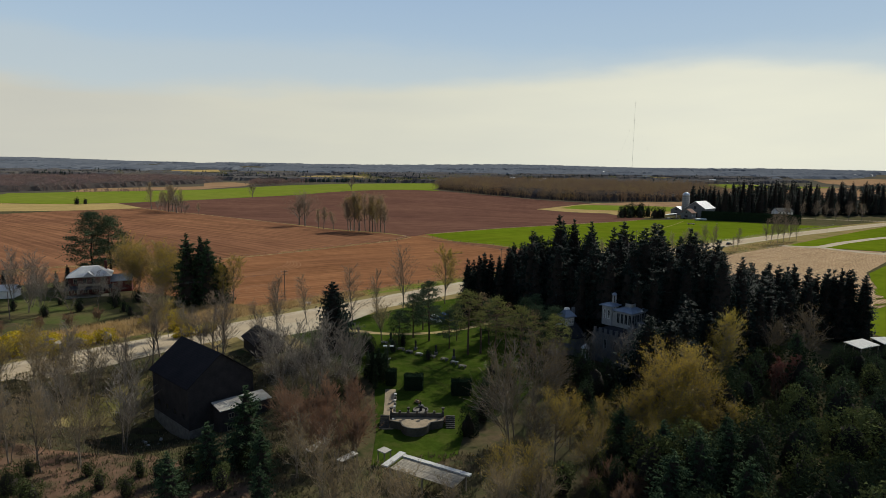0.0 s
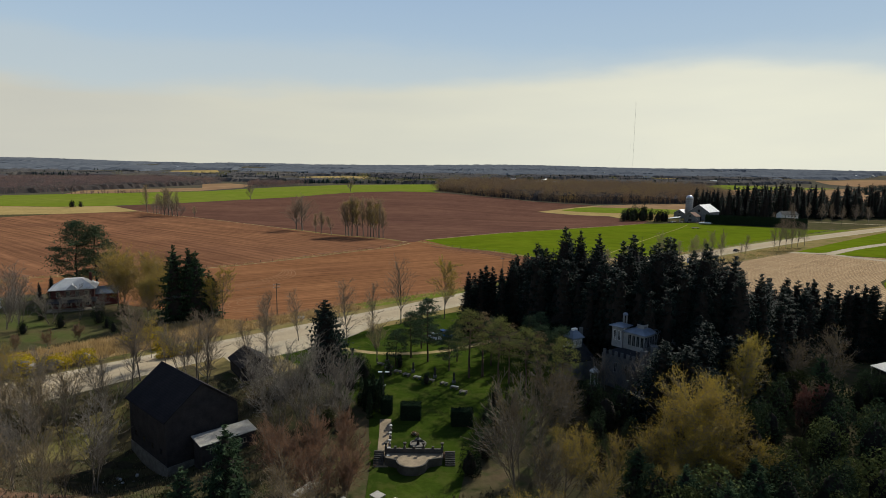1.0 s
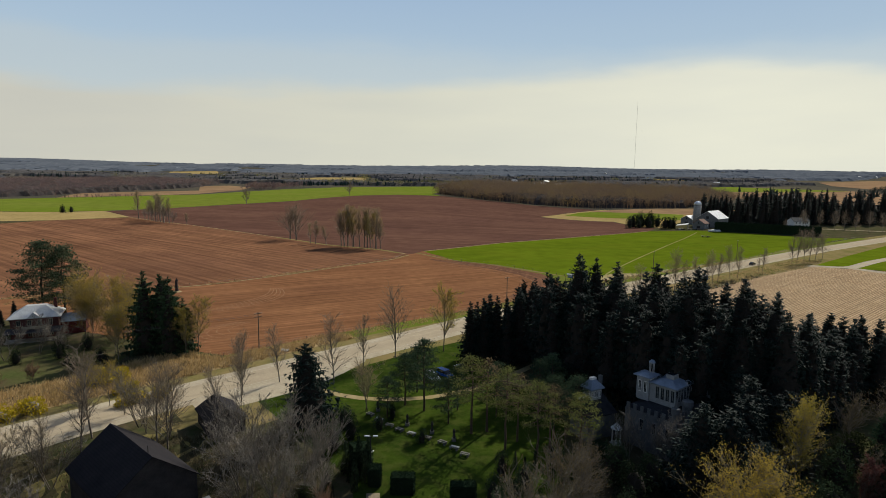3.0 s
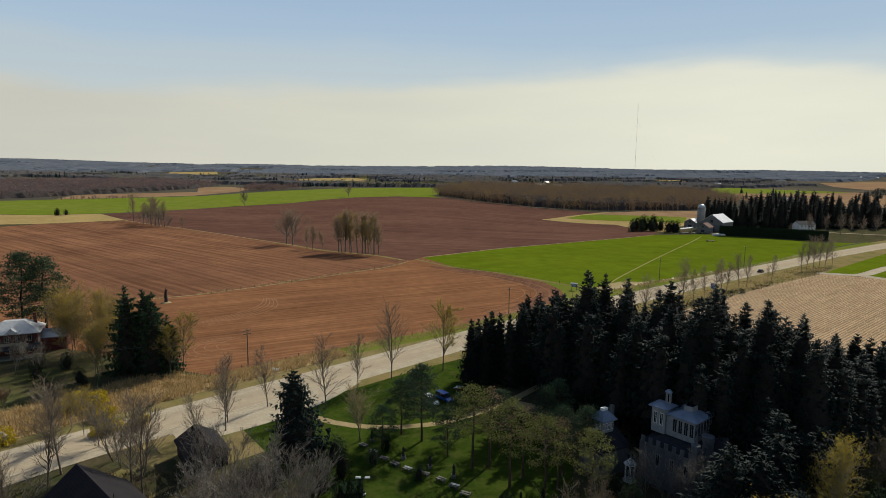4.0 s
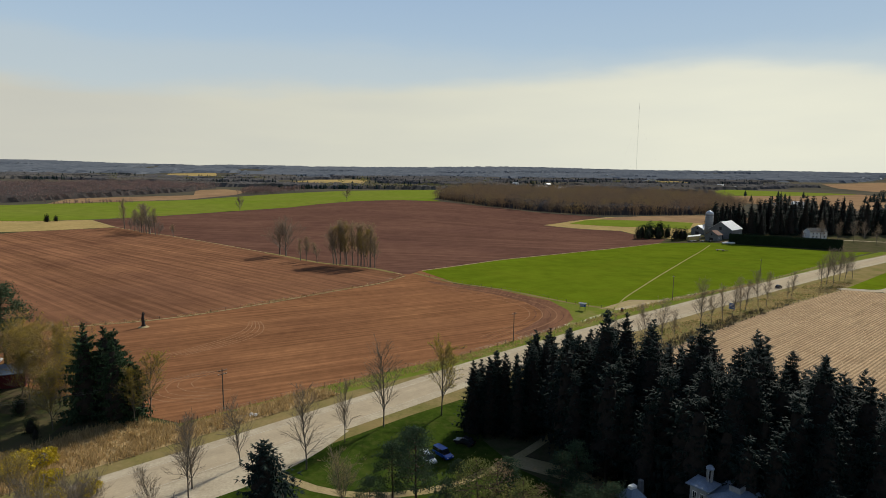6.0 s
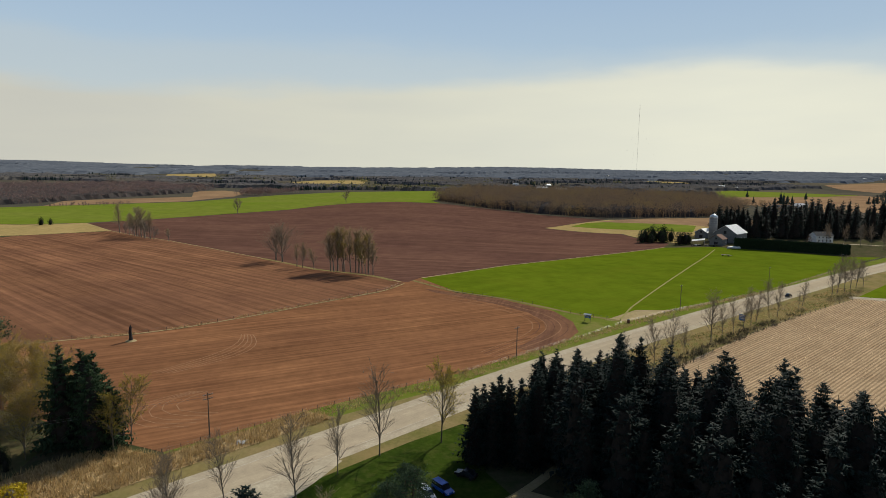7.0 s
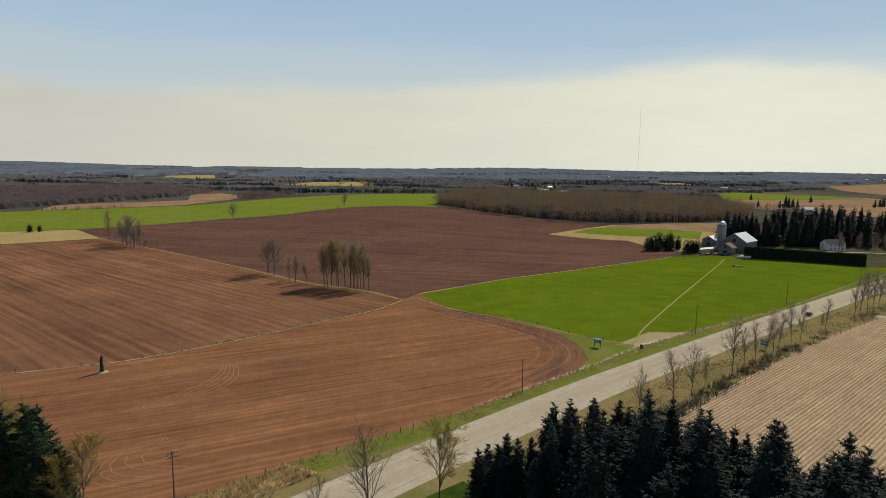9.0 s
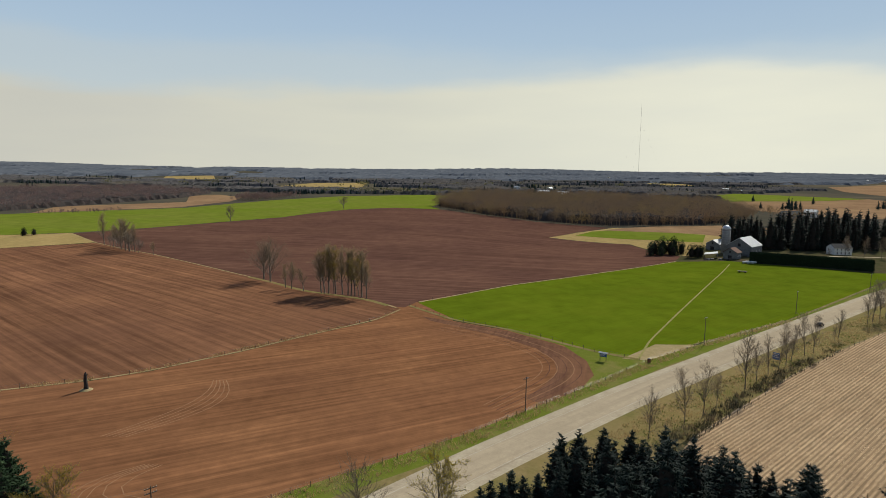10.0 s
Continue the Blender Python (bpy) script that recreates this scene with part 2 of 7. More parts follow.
M_TWIG_B = mat("olive_brown_twigs", (0.37, 0.272, 0.15), (0.25, 0.192, 0.112), 0.6, rnd=0.25, trans=0.4)
M_TWIG_R = mat("russet_twigs", (0.25, 0.14, 0.085), (0.17, 0.10, 0.065), 0.6, rnd=0.2, trans=0.4)
M_PINE_O = mat("browned_pine_needles", (0.215, 0.15, 0.085), (0.15, 0.12, 0.07), 0.5, rough=0.7, island=0.35, rnd=0.2, trans=0.35)
M_BUD_Y = mat("yellow_green_buds", (0.42, 0.315, 0.05), (0.30, 0.24, 0.045), 0.5, island=0.2, trans=0.55)
M_BUD_O = mat("olive_buds", (0.46, 0.325, 0.057), (0.335, 0.245, 0.048), 0.5, island=0.2, rnd=0.15, trans=0.5)
M_BUD_R = mat("russet_buds", (0.27, 0.165, 0.115), (0.20, 0.125, 0.09), 0.5, island=0.45, trans=0.45)
M_BUD_RED = mat("crimson_leaves", (0.20, 0.075, 0.06), (0.14, 0.06, 0.05), 0.5, island=0.4, trans=0.3)
M_BUD_BR = mat("brown_olive_buds", (0.235, 0.17, 0.075), (0.17, 0.125, 0.06), 0.5, island=0.2, trans=0.45)
M_FORSY = mat("forsythia_blossom", (0.52, 0.38, 0.03), (0.38, 0.30, 0.03), 0.6, island=0.35, trans=0.3)
M_DRYBLADE = mat("dry_grass_blades", (0.52, 0.37, 0.18), (0.38, 0.26, 0.115), 0.3, island=0.4, trans=0.35, **W)
M_WOODS = mat("bare_far_woods", (0.25, 0.158, 0.088), (0.155, 0.12, 0.092), 0.03, island=0.14, trans=0.25, stain=(0.02, 0.7, (0.29, 0.20, 0.078)), **W)
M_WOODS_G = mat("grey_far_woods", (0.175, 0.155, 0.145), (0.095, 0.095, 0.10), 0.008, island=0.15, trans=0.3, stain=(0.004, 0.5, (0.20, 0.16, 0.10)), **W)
# the cool blue-grey is distance haze put into the woods' colour
M_WOODS_H = mat("hazed_horizon_woods", (0.175, 0.186, 0.205), (0.125, 0.138, 0.16), 0.006, island=0.08, trans=0.3, **W)
M_WOODS_D = mat("evergreen_far_woods", (0.040, 0.056, 0.048), (0.030, 0.045, 0.040), 0.01, island=0.2, **W)
M_WOODS_Y = mat("budding_far_woods", (0.25, 0.225, 0.085), (0.19, 0.175, 0.075), 0.01, island=0.2, trans=0.2, **W)

M_BARN_ROOF = mat("dark_barn_roof", (0.026, 0.022, 0.023), (0.016, 0.014, 0.016), 0.25, rough=0.85, bands=0.9, spec=0.08)
M_BARN_WALL = mat("weathered_barn_boards", (0.050, 0.043, 0.041), (0.028, 0.025, 0.025), 0.5, bump=0.3, spec=0.1)
M_STONE = mat("field_stone", (0.21, 0.19, 0.16), (0.11, 0.10, 0.085), 0.9, bump=0.6)
# garden stone darkened to carry the shade of the terrace's wall faces
M_STONE_W = mat("shade_darkened_garden_stone", (0.10, 0.088, 0.072), (0.055, 0.05, 0.042), 0.9, bump=0.6)
M_STONE_D = mat("grey_manor_stone", (0.135, 0.135, 0.135), (0.08, 0.082, 0.085), 0.6, bump=0.4)
M_MANOR = mat("weathered_pale_stucco", (0.30, 0.30, 0.295), (0.21, 0.21, 0.21), 0.7, bump=0.1)
M_STUCCO = mat("pale_stucco", (0.52, 0.50, 0.46), (0.40, 0.39, 0.36), 0.7, bump=0.1)
M_WHITE = mat("white_paint", (0.74, 0.72, 0.68), (0.60, 0.58, 0.54), 0.9, rough=0.5)
M_METAL = mat("pale_metal_roof", (0.60, 0.59, 0.57), (0.48, 0.47, 0.45), 0.4, rough=0.5, bands=1.2)
M_LEAD = mat("grey_blue_roof_sheet", (0.20, 0.24, 0.30), (0.13, 0.16, 0.21), 0.4, rough=0.45)
M_SLATE = mat("dark_slate", (0.036, 0.036, 0.040), (0.022, 0.023, 0.027), 0.8, rough=0.8, bands=1.5, spec=0.1)
M_BRICK = mat("dark_red_brick", (0.095, 0.032, 0.027), (0.062, 0.023, 0.02), 0.8, bump=0.2)
M_REDSHED = mat("red_boards", (0.14, 0.028, 0.026), (0.10, 0.022, 0.02), 0.8, bump=0.2)
M_TIMBER = mat("weathered_timber", (0.30, 0.26, 0.20), (0.18, 0.155, 0.12), 1.2, rough=0.8, rnd=0.2)
M_POST = mat("old_fence_wood", (0.13, 0.105, 0.08), (0.075, 0.06, 0.048), 2.0, rnd=0.3)
M_POLE = mat("utility_pole_wood", (0.16, 0.12, 0.085), (0.09, 0.07, 0.055), 1.5)
M_WIRE = mat("grey_wire", (0.20, 0.19, 0.18), (0.14, 0.135, 0.13), 1.0, rough=0.5, metal=0.6)
M_CONC = mat("concrete", (0.42, 0.39, 0.34), (0.30, 0.275, 0.24), 0.8, bump=0.2)
M_SILO = mat("silo_staves", (0.30, 0.285, 0.26), (0.20, 0.19, 0.175), 0.3, bump=0.2)
M_DOME = mat("galvanised_dome", (0.55, 0.56, 0.58), (0.42, 0.43, 0.45), 0.6, rough=0.35, metal=0.7)
M_SANDY = mat("sandy_flagstone", (0.33, 0.25, 0.16), (0.20, 0.155, 0.10), 0.6, bump=0.4)
M_DARK = mat("dark_iron", (0.03, 0.03, 0.032), (0.02, 0.02, 0.022), 2.0, rough=0.5, metal=0.3)
M_GLASS = mat("window_glass", (0.02, 0.024, 0.03), (0.014, 0.016, 0.02), 0.5, rough=0.08, spec=0.6)
M_BLUE = mat("blue_sign_paint", (0.035, 0.12, 0.34), (0.03, 0.09, 0.26), 1.0, rough=0.5)
M_BLUECAR = mat("blue_car_paint", (0.02, 0.10, 0.42), (0.015, 0.08, 0.34), 1.0, rough=0.25, spec=0.5)
M_WHITECAR = mat("white_car_paint", (0.62, 0.63, 0.64), (0.54, 0.55, 0.56), 1.0, rough=0.25, spec=0.5)
M_BLACKCAR = mat("dark_car_paint", (0.02, 0.018, 0.02), (0.014, 0.014, 0.016), 1.0, rough=0.2, spec=0.5)
M_TYRE = mat("tyre_rubber", (0.018, 0.018, 0.018), (0.012, 0.012, 0.012), 2.0, rough=0.9)
M_RUST = mat("rusty_brown", (0.20, 0.09, 0.05), (0.12, 0.055, 0.035), 0.8)
M_FARMWALL = mat("grey_barn_boards", (0.21, 0.205, 0.195), (0.135, 0.135, 0.13), 0.5, bump=0.3, bands=0.8)
M_MONU = mat("dark_weathered_stump", (0.05, 0.042, 0.036), (0.028, 0.024, 0.022), 1.0, bump=0.5)


# ---- mesh helpers ----
def add_mesh(name, verts, faces, material, parent=None, label="", smooth=False):
    me = bpy.data.meshes.new(name)
    me.from_pydata([tuple(v) for v in verts], [], faces)
    me.materials.append(material)
    if smooth:
        me.polygons.foreach_set("use_smooth", [True] * len(me.polygons))
    ob = new(name, me)
    if parent:
        ob.parent = parent
    if label:
        tagged(ob, label)
    return ob


def part(name, bm, material, parent, label="", smooth=False):
    me = bpy.data.meshes.new(name)
    bmesh.ops.recalc_face_normals(bm, faces=bm.faces)
    bm.to_mesh(me)
    bm.free()
    me.materials.append(material)
    if smooth:
        me.polygons.foreach_set("use_smooth", [True] * len(me.polygons))
    ob = new(name, me)
    ob.parent = parent
    if label:
        tagged(ob, label)
    return ob


def thing(name, m, label, category, group=""):
    ob = new(name)
    ob.empty_display_size = 0.2
    ob.matrix_world = m
    return tagged(ob, label, category, group)


def box(bm, x0, x1, y0, y1, z0, z1, m=None):
    v = [bm.verts.new(c) for c in ((x0, y0, z0), (x1, y0, z0), (x1, y1, z0), (x0, y1, z0), (x0, y0, z1), (x1, y0, z1), (x1, y1, z1), (x0, y1, z1))]
    for f in ((3, 2, 1, 0), (4, 5, 6, 7), (0, 1, 5, 4), (1, 2, 6, 5), (2, 3, 7, 6), (3, 0, 4, 7)):
        bm.faces.new([v[k] for k in f])
    if m:
        bmesh.ops.transform(bm, matrix=m, verts=v)
    return bm


def boxes(*bs):
    bm = bmesh.new()
    for b in bs:
        box(bm, *b)
    return bm


def prism(profile, y0, y1, thick_axis="y"):
    """A closed profile in x, z drawn out from y0 to y1."""
    bm = bmesh.new()
    a = [bm.verts.new((x, y0, z)) for x, z in profile]
    b = [bm.verts.new((x, y1, z)) for x, z in profile]
    bm.faces.new(a)
    bm.faces.new(b[::-1])
    for k in range(len(a)):
        j = (k + 1) % len(a)
        bm.faces.new((a[k], b[k], b[j], a[j]))
    return bm


def lathe(profile, sides=12, cx=0.0, cy=0.0):
    """A turned shape: radius and height from bottom to top."""
    bm = bmesh.new()
    rings = []
    for r, z in profile:
        rings.append([bm.verts.new((cx + r * math.cos(2 * math.pi * k / sides), cy + r * math.sin(2 * math.pi * k / sides), z)) for k in range(sides)])
    for a, b in zip(rings, rings[1:]):
        for k in range(sides):
            bm.faces.new((a[k], a[(k + 1) % sides], b[(k + 1) % sides], b[k]))
    bm.faces.new(rings[0][::-1])
    bm.faces.new(rings[-1])
    return bm


def rod(bm, a, b, r, sides=6):
    a, b = Vector(a), Vector(b)
    d = (b - a).normalized()
    u = d.orthogonal().normalized()
    w = d.cross(u)
    ra = [bm.verts.new(a + (u * math.cos(2 * math.pi * k / sides) + w * math.sin(2 * math.pi * k / sides)) * r) for k in range(sides)]
    rb = [bm.verts.new(v.co + (b - a)) for v in ra]
    for k in range(sides):
        bm.faces.new((ra[k], ra[(k + 1) % sides], rb[(k + 1) % sides], rb[k]))
    bm.faces.new(ra[::-1])
    bm.faces.new(rb)
    return bm


# ---- the lie of the land ----
def ease(a, b, v):
    k = np.clip((v - a) / (b - a), 0, 1)
    return k * k * (3 - 2 * k)


def hill(x, y, cx, cy, sx, sy):
    return np.exp(-((x - cx) / sx) ** 2 - ((y - cy) / sy) ** 2)


def ground_z(x, y):
    z = -5 * ease(330, 650, y) + 4.5 * hill(x, y, -40, 1020, 260, 330) - 7 * hill(x, y, 140, 720, 110, 120) + 3 * hill(x, y, 275, 575, 70, 60)
    z = z - 3 * (1 - ease(100, 140, y)) * ease(-88, -62, x) * ease(-220, -120, y)
    z = z - 6.5 * hill(x, y, -57, 114, 20, 15)
    z = z - 4 * ease(1300, 2000, y)
    z = z + 46 * ease(2600, 4600, y) * (0.75 + 0.12 * np.sin(x / 700 + 1) + 0.1 * np.sin(x / 310) + 0.42 * hill(x, y, -2900, 4600, 900, 1100))
    return z


def gz(x, y):
    return float(ground_z(np.float64(x), np.float64(y)))


def drape(name, outline, step, lift, material, parent=None, label="", category="", kind="structure"):
    """A sheet over the land inside an outline, cut into cells of that step."""
    pts = []
    for (x0, y0), (x1, y1) in zip(outline, outline[1:] + outline[:1]):
        k = max(1, int(math.hypot(x1 - x0, y1 - y0) / step))
        pts += [(x0 + (x1 - x0) * i / k, y0 + (y1 - y0) * i / k) for i in range(k)]
    n = len(pts)
    xs, ys = [p[0] for p in pts], [p[1] for p in pts]
    poly = np.array(pts)
    gx = np.arange(min(xs) + step / 2, max(xs), step)
    gy = np.arange(min(ys) + step / 2, max(ys), step)
    for y in gy:
        a, b = poly, np.roll(poly, -1, 0)
        cr = (a[:, 1] > y) != (b[:, 1] > y)
        cuts = np.sort(a[cr, 0] + (y - a[cr, 1]) / (b[cr, 1] - a[cr, 1]) * (b[cr, 0] - a[cr, 0]))
        for c0, c1 in zip(cuts[::2], cuts[1::2]):
            pts += [(x, y) for x in gx if c0 + 0.3 * step < x < c1 - 0.3 * step]
    v2, _, faces, *_ = delaunay_2d_cdt([Vector(p) for p in pts], [], [list(range(n))], 1, 1e-4)
    verts = [(v.x, v.y, gz(v.x, v.y) + lift) for v in v2]
    ob = add_mesh(name, verts, faces, material, parent)
    for p in ob.data.polygons:
        if p.normal.z < 0:
            p.flip()
    return tagged(ob, label, category, "", kind)


def ribbon(name, line, half, lift, material, label, category, kind="structure", step=4.0):
    """A strip along a line; half: widths to its left and right."""
    pts = []
    for a, b in zip(line, line[1:]):
        a, b = Vector(a), Vector(b)
        k = max(1, int((b - a).length / step))
        pts += [a.lerp(b, i / k) for i in range(k)]
    pts.append(Vector(line[-1]))
    for _ in range(3):
        pts = [pts[0]] + [(pts[i - 1] + pts[i] * 2 + pts[i + 1]) / 4 for i in range(1, len(pts) - 1)] + [pts[-1]]
    verts, faces = [], []
    for i, p in enumerate(pts):
        d = (pts[min(i + 1, len(pts) - 1)] - pts[max(i - 1, 0)]).normalized()
        nrm = Vector((-d.y, d.x))
        for k in range(5):
            q = p + nrm * (half[0] + (half[1] - half[0]) * k / 4)
            verts.append((q.x, q.y, gz(q.x, q.y) + lift))
        if i:
            for k in range(4):
                j = (i - 1) * 5 + k
                faces.append((j, j + 5, j + 6, j + 1))
    ob = add_mesh(name, verts, faces, material)
    for p in ob.data.polygons:
        if p.normal.z < 0:
            p.flip()
    return tagged(ob, label, category, "", kind)


# one sheet of land to the horizon
ys = np.concatenate([np.arange(-1500, -100, 100), np.arange(-100, 40, 12.5), np.arange(40, 210, 5), np.arange(210, 900, 12.5), np.arange(900, 1500, 30), np.arange(1500, 5001, 70)])
gv, gf = [], []
NX = 150
for j, y in enumerate(ys):
    w = 420 + 0.85 * max(0.0, y)
    for i in range(NX + 1):
        u = 2 * i / NX - 1
        x = w * (0.55 * u + 0.45 * u ** 3) * (1 if y > -100 else 3)
        gv.append((x, y, gz(x, y)))
    if j:
        for i in range(NX):
            a = (j - 1) * (NX + 1) + i
            gf.append((a, a + 1, a + NX + 2, a + NX + 1))
land = add_mesh("ground", gv, gf, M_GROUND)
land.data.materials.append(M_FAR)
for p in land.data.polygons:
    if p.center.y > 700:
        p.material_index = 1
tagged(land, "rolling farmland with rough spring grass", "ground", "", "structure")

# fields
FENCE_ROAD = [(-58, 186), (-30, 210.5), (-12, 224), (7, 238), (25, 254), (45, 272), (54, 280), (73, 299), (101, 320), (158, 359.5), (190, 387), (279, 467), (330, 508)]
FENCE_LEFT = [(-175, 246), (-132, 266), (-110, 275), (-95, 285), (-72, 307), (-57, 324), (-42, 340), (-27, 356), (-19, 375)]
FIELD_A_RIGHT = [(46, 274), (52, 285), (53, 300), (49, 317), (29, 339), (6, 354), (-9, 365), (-20, 361)]
drape("field", [(-71, 192), (-58, 187), (-30, 211.5), (-12, 225), (7, 239), (25, 255)] + FIELD_A_RIGHT + [(-17, 377), (-26.6, 354.6), (-41.6, 339.4), (-56.6, 323.4), (-71.6, 306.4), (-94.7, 284.4), (-109.8, 274.4), (-132, 265.4), (-175, 245.4), (-230, 226), (-210, 190), (-140, 222), (-100, 205)],
      9, 0.05, M_SOIL_A, None, "bare ploughed reddish brown field beside the road", "field")
HEDGE_LINE = [(-21, 379), (-36, 397), (-54, 408), (-74, 419), (-101, 447), (-135, 479), (-175, 518), (-228, 567), (-254, 587), (-313, 638), (-377, 705)]
drape("field", [(-20, 379), (-19.4, 376), (-27.4, 357.4), (-42.4, 340.6), (-57.4, 324.6), (-72.4, 307.6), (-95.3, 285.6), (-110.2, 275.6), (-132, 266.6), (-175, 246.6), (-330, 215), (-420, 480), (-369, 594), (-313, 637), (-254, 586), (-228, 566), (-175, 517), (-135, 478), (-101, 446), (-74, 418), (-54, 407), (-36, 396)],
      12, 0.05, M_SOIL_B, None, "bare ploughed brown field with slanting furrows", "field")
drape("field", [(-17, 380), (-11, 394), (6, 410), (40, 444), (79, 474), (126, 513), (182, 562), (198, 592), (194, 625), (189, 705), (116, 755), (155, 796), (205, 832), (122, 878), (53, 956), (-4, 1040), (-77, 1068), (-143, 1028), (-182, 965), (-212, 893), (-265, 833), (-331, 755), (-377, 706), (-313, 639), (-254, 588), (-228, 568), (-175, 519), (-135, 480), (-101, 448), (-74, 420), (-54, 409), (-36, 398), (-20, 380)],
      15, 0.06, M_SOIL_C, None, "bare dark brown ploughed field on a low rise", "field")
drape("field", [(-11, 391), (6, 407), (40, 441), (79, 471), (126, 510), (182, 559), (222, 556), (238, 538), (293, 503), (318, 502), (279, 470), (190, 390), (158, 362), (101, 323), (73, 304), (58, 313), (29, 343), (6, 358)],
      10, 0.05, M_CROP, None, "bright green field of young crop", "field")
drape("field", [(-640, 900), (-523, 994), (-415, 1076), (-340, 1295), (-231, 1500), (-29, 1640), (40, 1500), (-5, 1200), (-19, 1110), (-4, 1045), (-77, 1073), (-143, 1033), (-182, 970), (-212, 898), (-265, 838), (-331, 760), (-380, 715), (-432, 690), (-560, 700)],
      25, 0.12, M_CROP_FAR, None, "long green field of winter crop beyond the brown fields", "field")
drape("field", [(-560, 695), (-432, 688), (-379, 711), (-315, 641), (-369, 596), (-460, 560), (-560, 600)], 15, 0.08, M_PALE, None, "narrow pale strip of dry pasture", "field")
drape("field", [(117, 757), (155, 794), (207, 830), (300, 835), (300, 742), (243, 658), (212, 600), (199, 596), (196, 625), (191, 706)], 14, 0.08, M_PALE, None, "pale dry pasture running down to the farmyard", "field")
drape("field", [(150, 775), (175, 803), (225, 815), (290, 760), (262, 700), (215, 735)], 12, 0.2, M_CROP_FAR, None, "small green paddock", "field")
drape("field", [(190, 812), (222, 830), (277, 848), (362, 866), (430, 800), (306, 737), (288, 772)], 12, 0.25, M_TAN, None, "small tan stubble field", "field")
drape("field", [(66, 240), (88, 260), (119, 288), (154, 317), (197, 349), (240, 330), (228, 305), (185, 262), (150, 200), (116, 168), (100, 172), (80, 184), (64, 206), (56, 226)], 9, 0.05, M_STUBBLE, None, "harvested corn field with pale stubble rows", "field")
drape("field", [(148, 203), (185, 260), (230, 303), (330, 330), (330, 180), (180, 120), (120, 150), (118, 170)], 12, 0.05, M_CROP, None, "green grass field beyond the spruces", "field")
drape("field", [(199, 351), (242, 332), (300, 360), (420, 470), (415, 545), (330, 470)], 12, 0.05, M_CROP, None, "green lawn along the road", "lawn")
drape("field", [(-627, 1078), (-582, 950), (-530, 1000), (-430, 1085), (-405, 1250), (-430, 1400), (-521, 1517), (-564, 1447), (-477, 1223)], 30, 0.15, M_TAN, None, "far tan stubble field", "field")
drape("field", [(727, 1759), (619, 1430), (700, 1460), (785, 1471), (900, 1520), (1072, 1639), (960, 1830), (882, 1947)], 40, 0.35, M_CROP_FAR, None, "far green pasture on a rise", "field")
drape("field", [(575, 1010), (540, 1200), (619, 1425), (700, 1455), (785, 1466), (900, 1515), (1072, 1634), (1010, 1400), (880, 1200), (700, 980)], 40, 0.3, M_TAN, None, "rough tan pasture beyond the farm", "field")
drape("field", [(1356, 2170), (1614, 2671), (2100, 3008), (2300, 2600), (1480, 1960), (1272, 1852)], 60, 0.4, M_TAN, None, "far tan field near the horizon", "field")
drape("field", [(-566, 2165), (-517, 2560), (-320, 2640), (-275, 2142), (-403, 1900)], 50, 0.4, M_PALE, None, "far straw-coloured field", "field")
drape("field", [(-1389, 3150), (-1206, 3300), (-1040, 2880), (-1250, 2800)], 60, 0.5, M_PALE, None, "far straw-coloured field", "field")
drape("field", [(850, 2500), (930, 2900), (1100, 2900), (1010, 2500)], 60, 0.5, M_PALE, None, "far straw-coloured field", "field")

drape("field", [(-30, 350), (-14, 362), (6, 353), (8, 412), (-14, 396), (-26, 386)], 5, 0.035, M_SOIL_A, None, "trodden brown earth where the fields meet", "field")

# road, shoulders and verges
ROAD = [(-190, 32), (-130, 88), (-91, 126), (-57, 159), (-33, 182), (-8, 206), (12, 226), (36, 248), (55, 265), (109, 310), (200, 385), (248, 425), (392, 536), (700, 780)]
ribbon("verge", ROAD, (-26, 14), 0.03, M_VERGE, "grassy road verge with dry patches", "verge")
ribbon("shoulder", ROAD, (-7.0, 7.0), 0.06, M_GRAVEL, "pale gravel shoulder of the country road", "road")
ribbon("road", ROAD, (-4.6, 4.6), 0.10, M_ROAD, "worn pale grey country road", "road")
for off in (-4.2, 4.1):
    ribbon("trim", ROAD, (off, off + 0.12), 0.106, M_LINE, "worn white edge line", "road marking")
drape("verge", [(43, 271), (56, 279), (76, 299), (103, 320), (74, 304.5), (58, 313), (30, 342), (4, 357), (-8, 366), (27, 341), (48, 318), (52.6, 300), (51.6, 285)], 5, 0.065, M_VERGE_G, None, "fresh green corner of grass by the field gate", "verge")
ribbon("verge", FENCE_ROAD, (-6.5, 0.8), 0.045, M_VERGE_G, "green grass strip along the field fence", "verge")
# tall dry grass between the road and the houses
drape("verge", [(-110, 122), (-95, 138), (-62, 170), (-38, 193), (-25, 206), (-32, 209), (-58, 185), (-72, 190), (-85, 172), (-105, 152), (-125, 130)], 5, 0.09, M_DRY, None, "strip of tall dry yellow grass beside the road", "dry grass")
# estate lawns
drape("lawn", [(-40, 156), (-30, 170), (-6, 193), (6, 203), (14, 196), (10, 180), (16, 168), (24, 160), (26, 148), (22, 128), (14, 112), (5, 108), (3, 96), (-3, 91), (-11, 92), (-11.5, 104), (-14, 124), (-26, 138)], 5, 0.05, M_LAWN, None, "mown estate lawn in spring green", "lawn")
drape("forest_floor", [(20, 60), (118, 56), (118, 128), (100, 133), (84, 131), (70, 140), (50, 148), (34, 146), (27, 132), (24, 118), (16, 106), (12, 92), (16, 76)], 6, 0.06, M_FLOOR, None, "needle litter beneath the thicket, its colour darkened for shade", "forest floor")
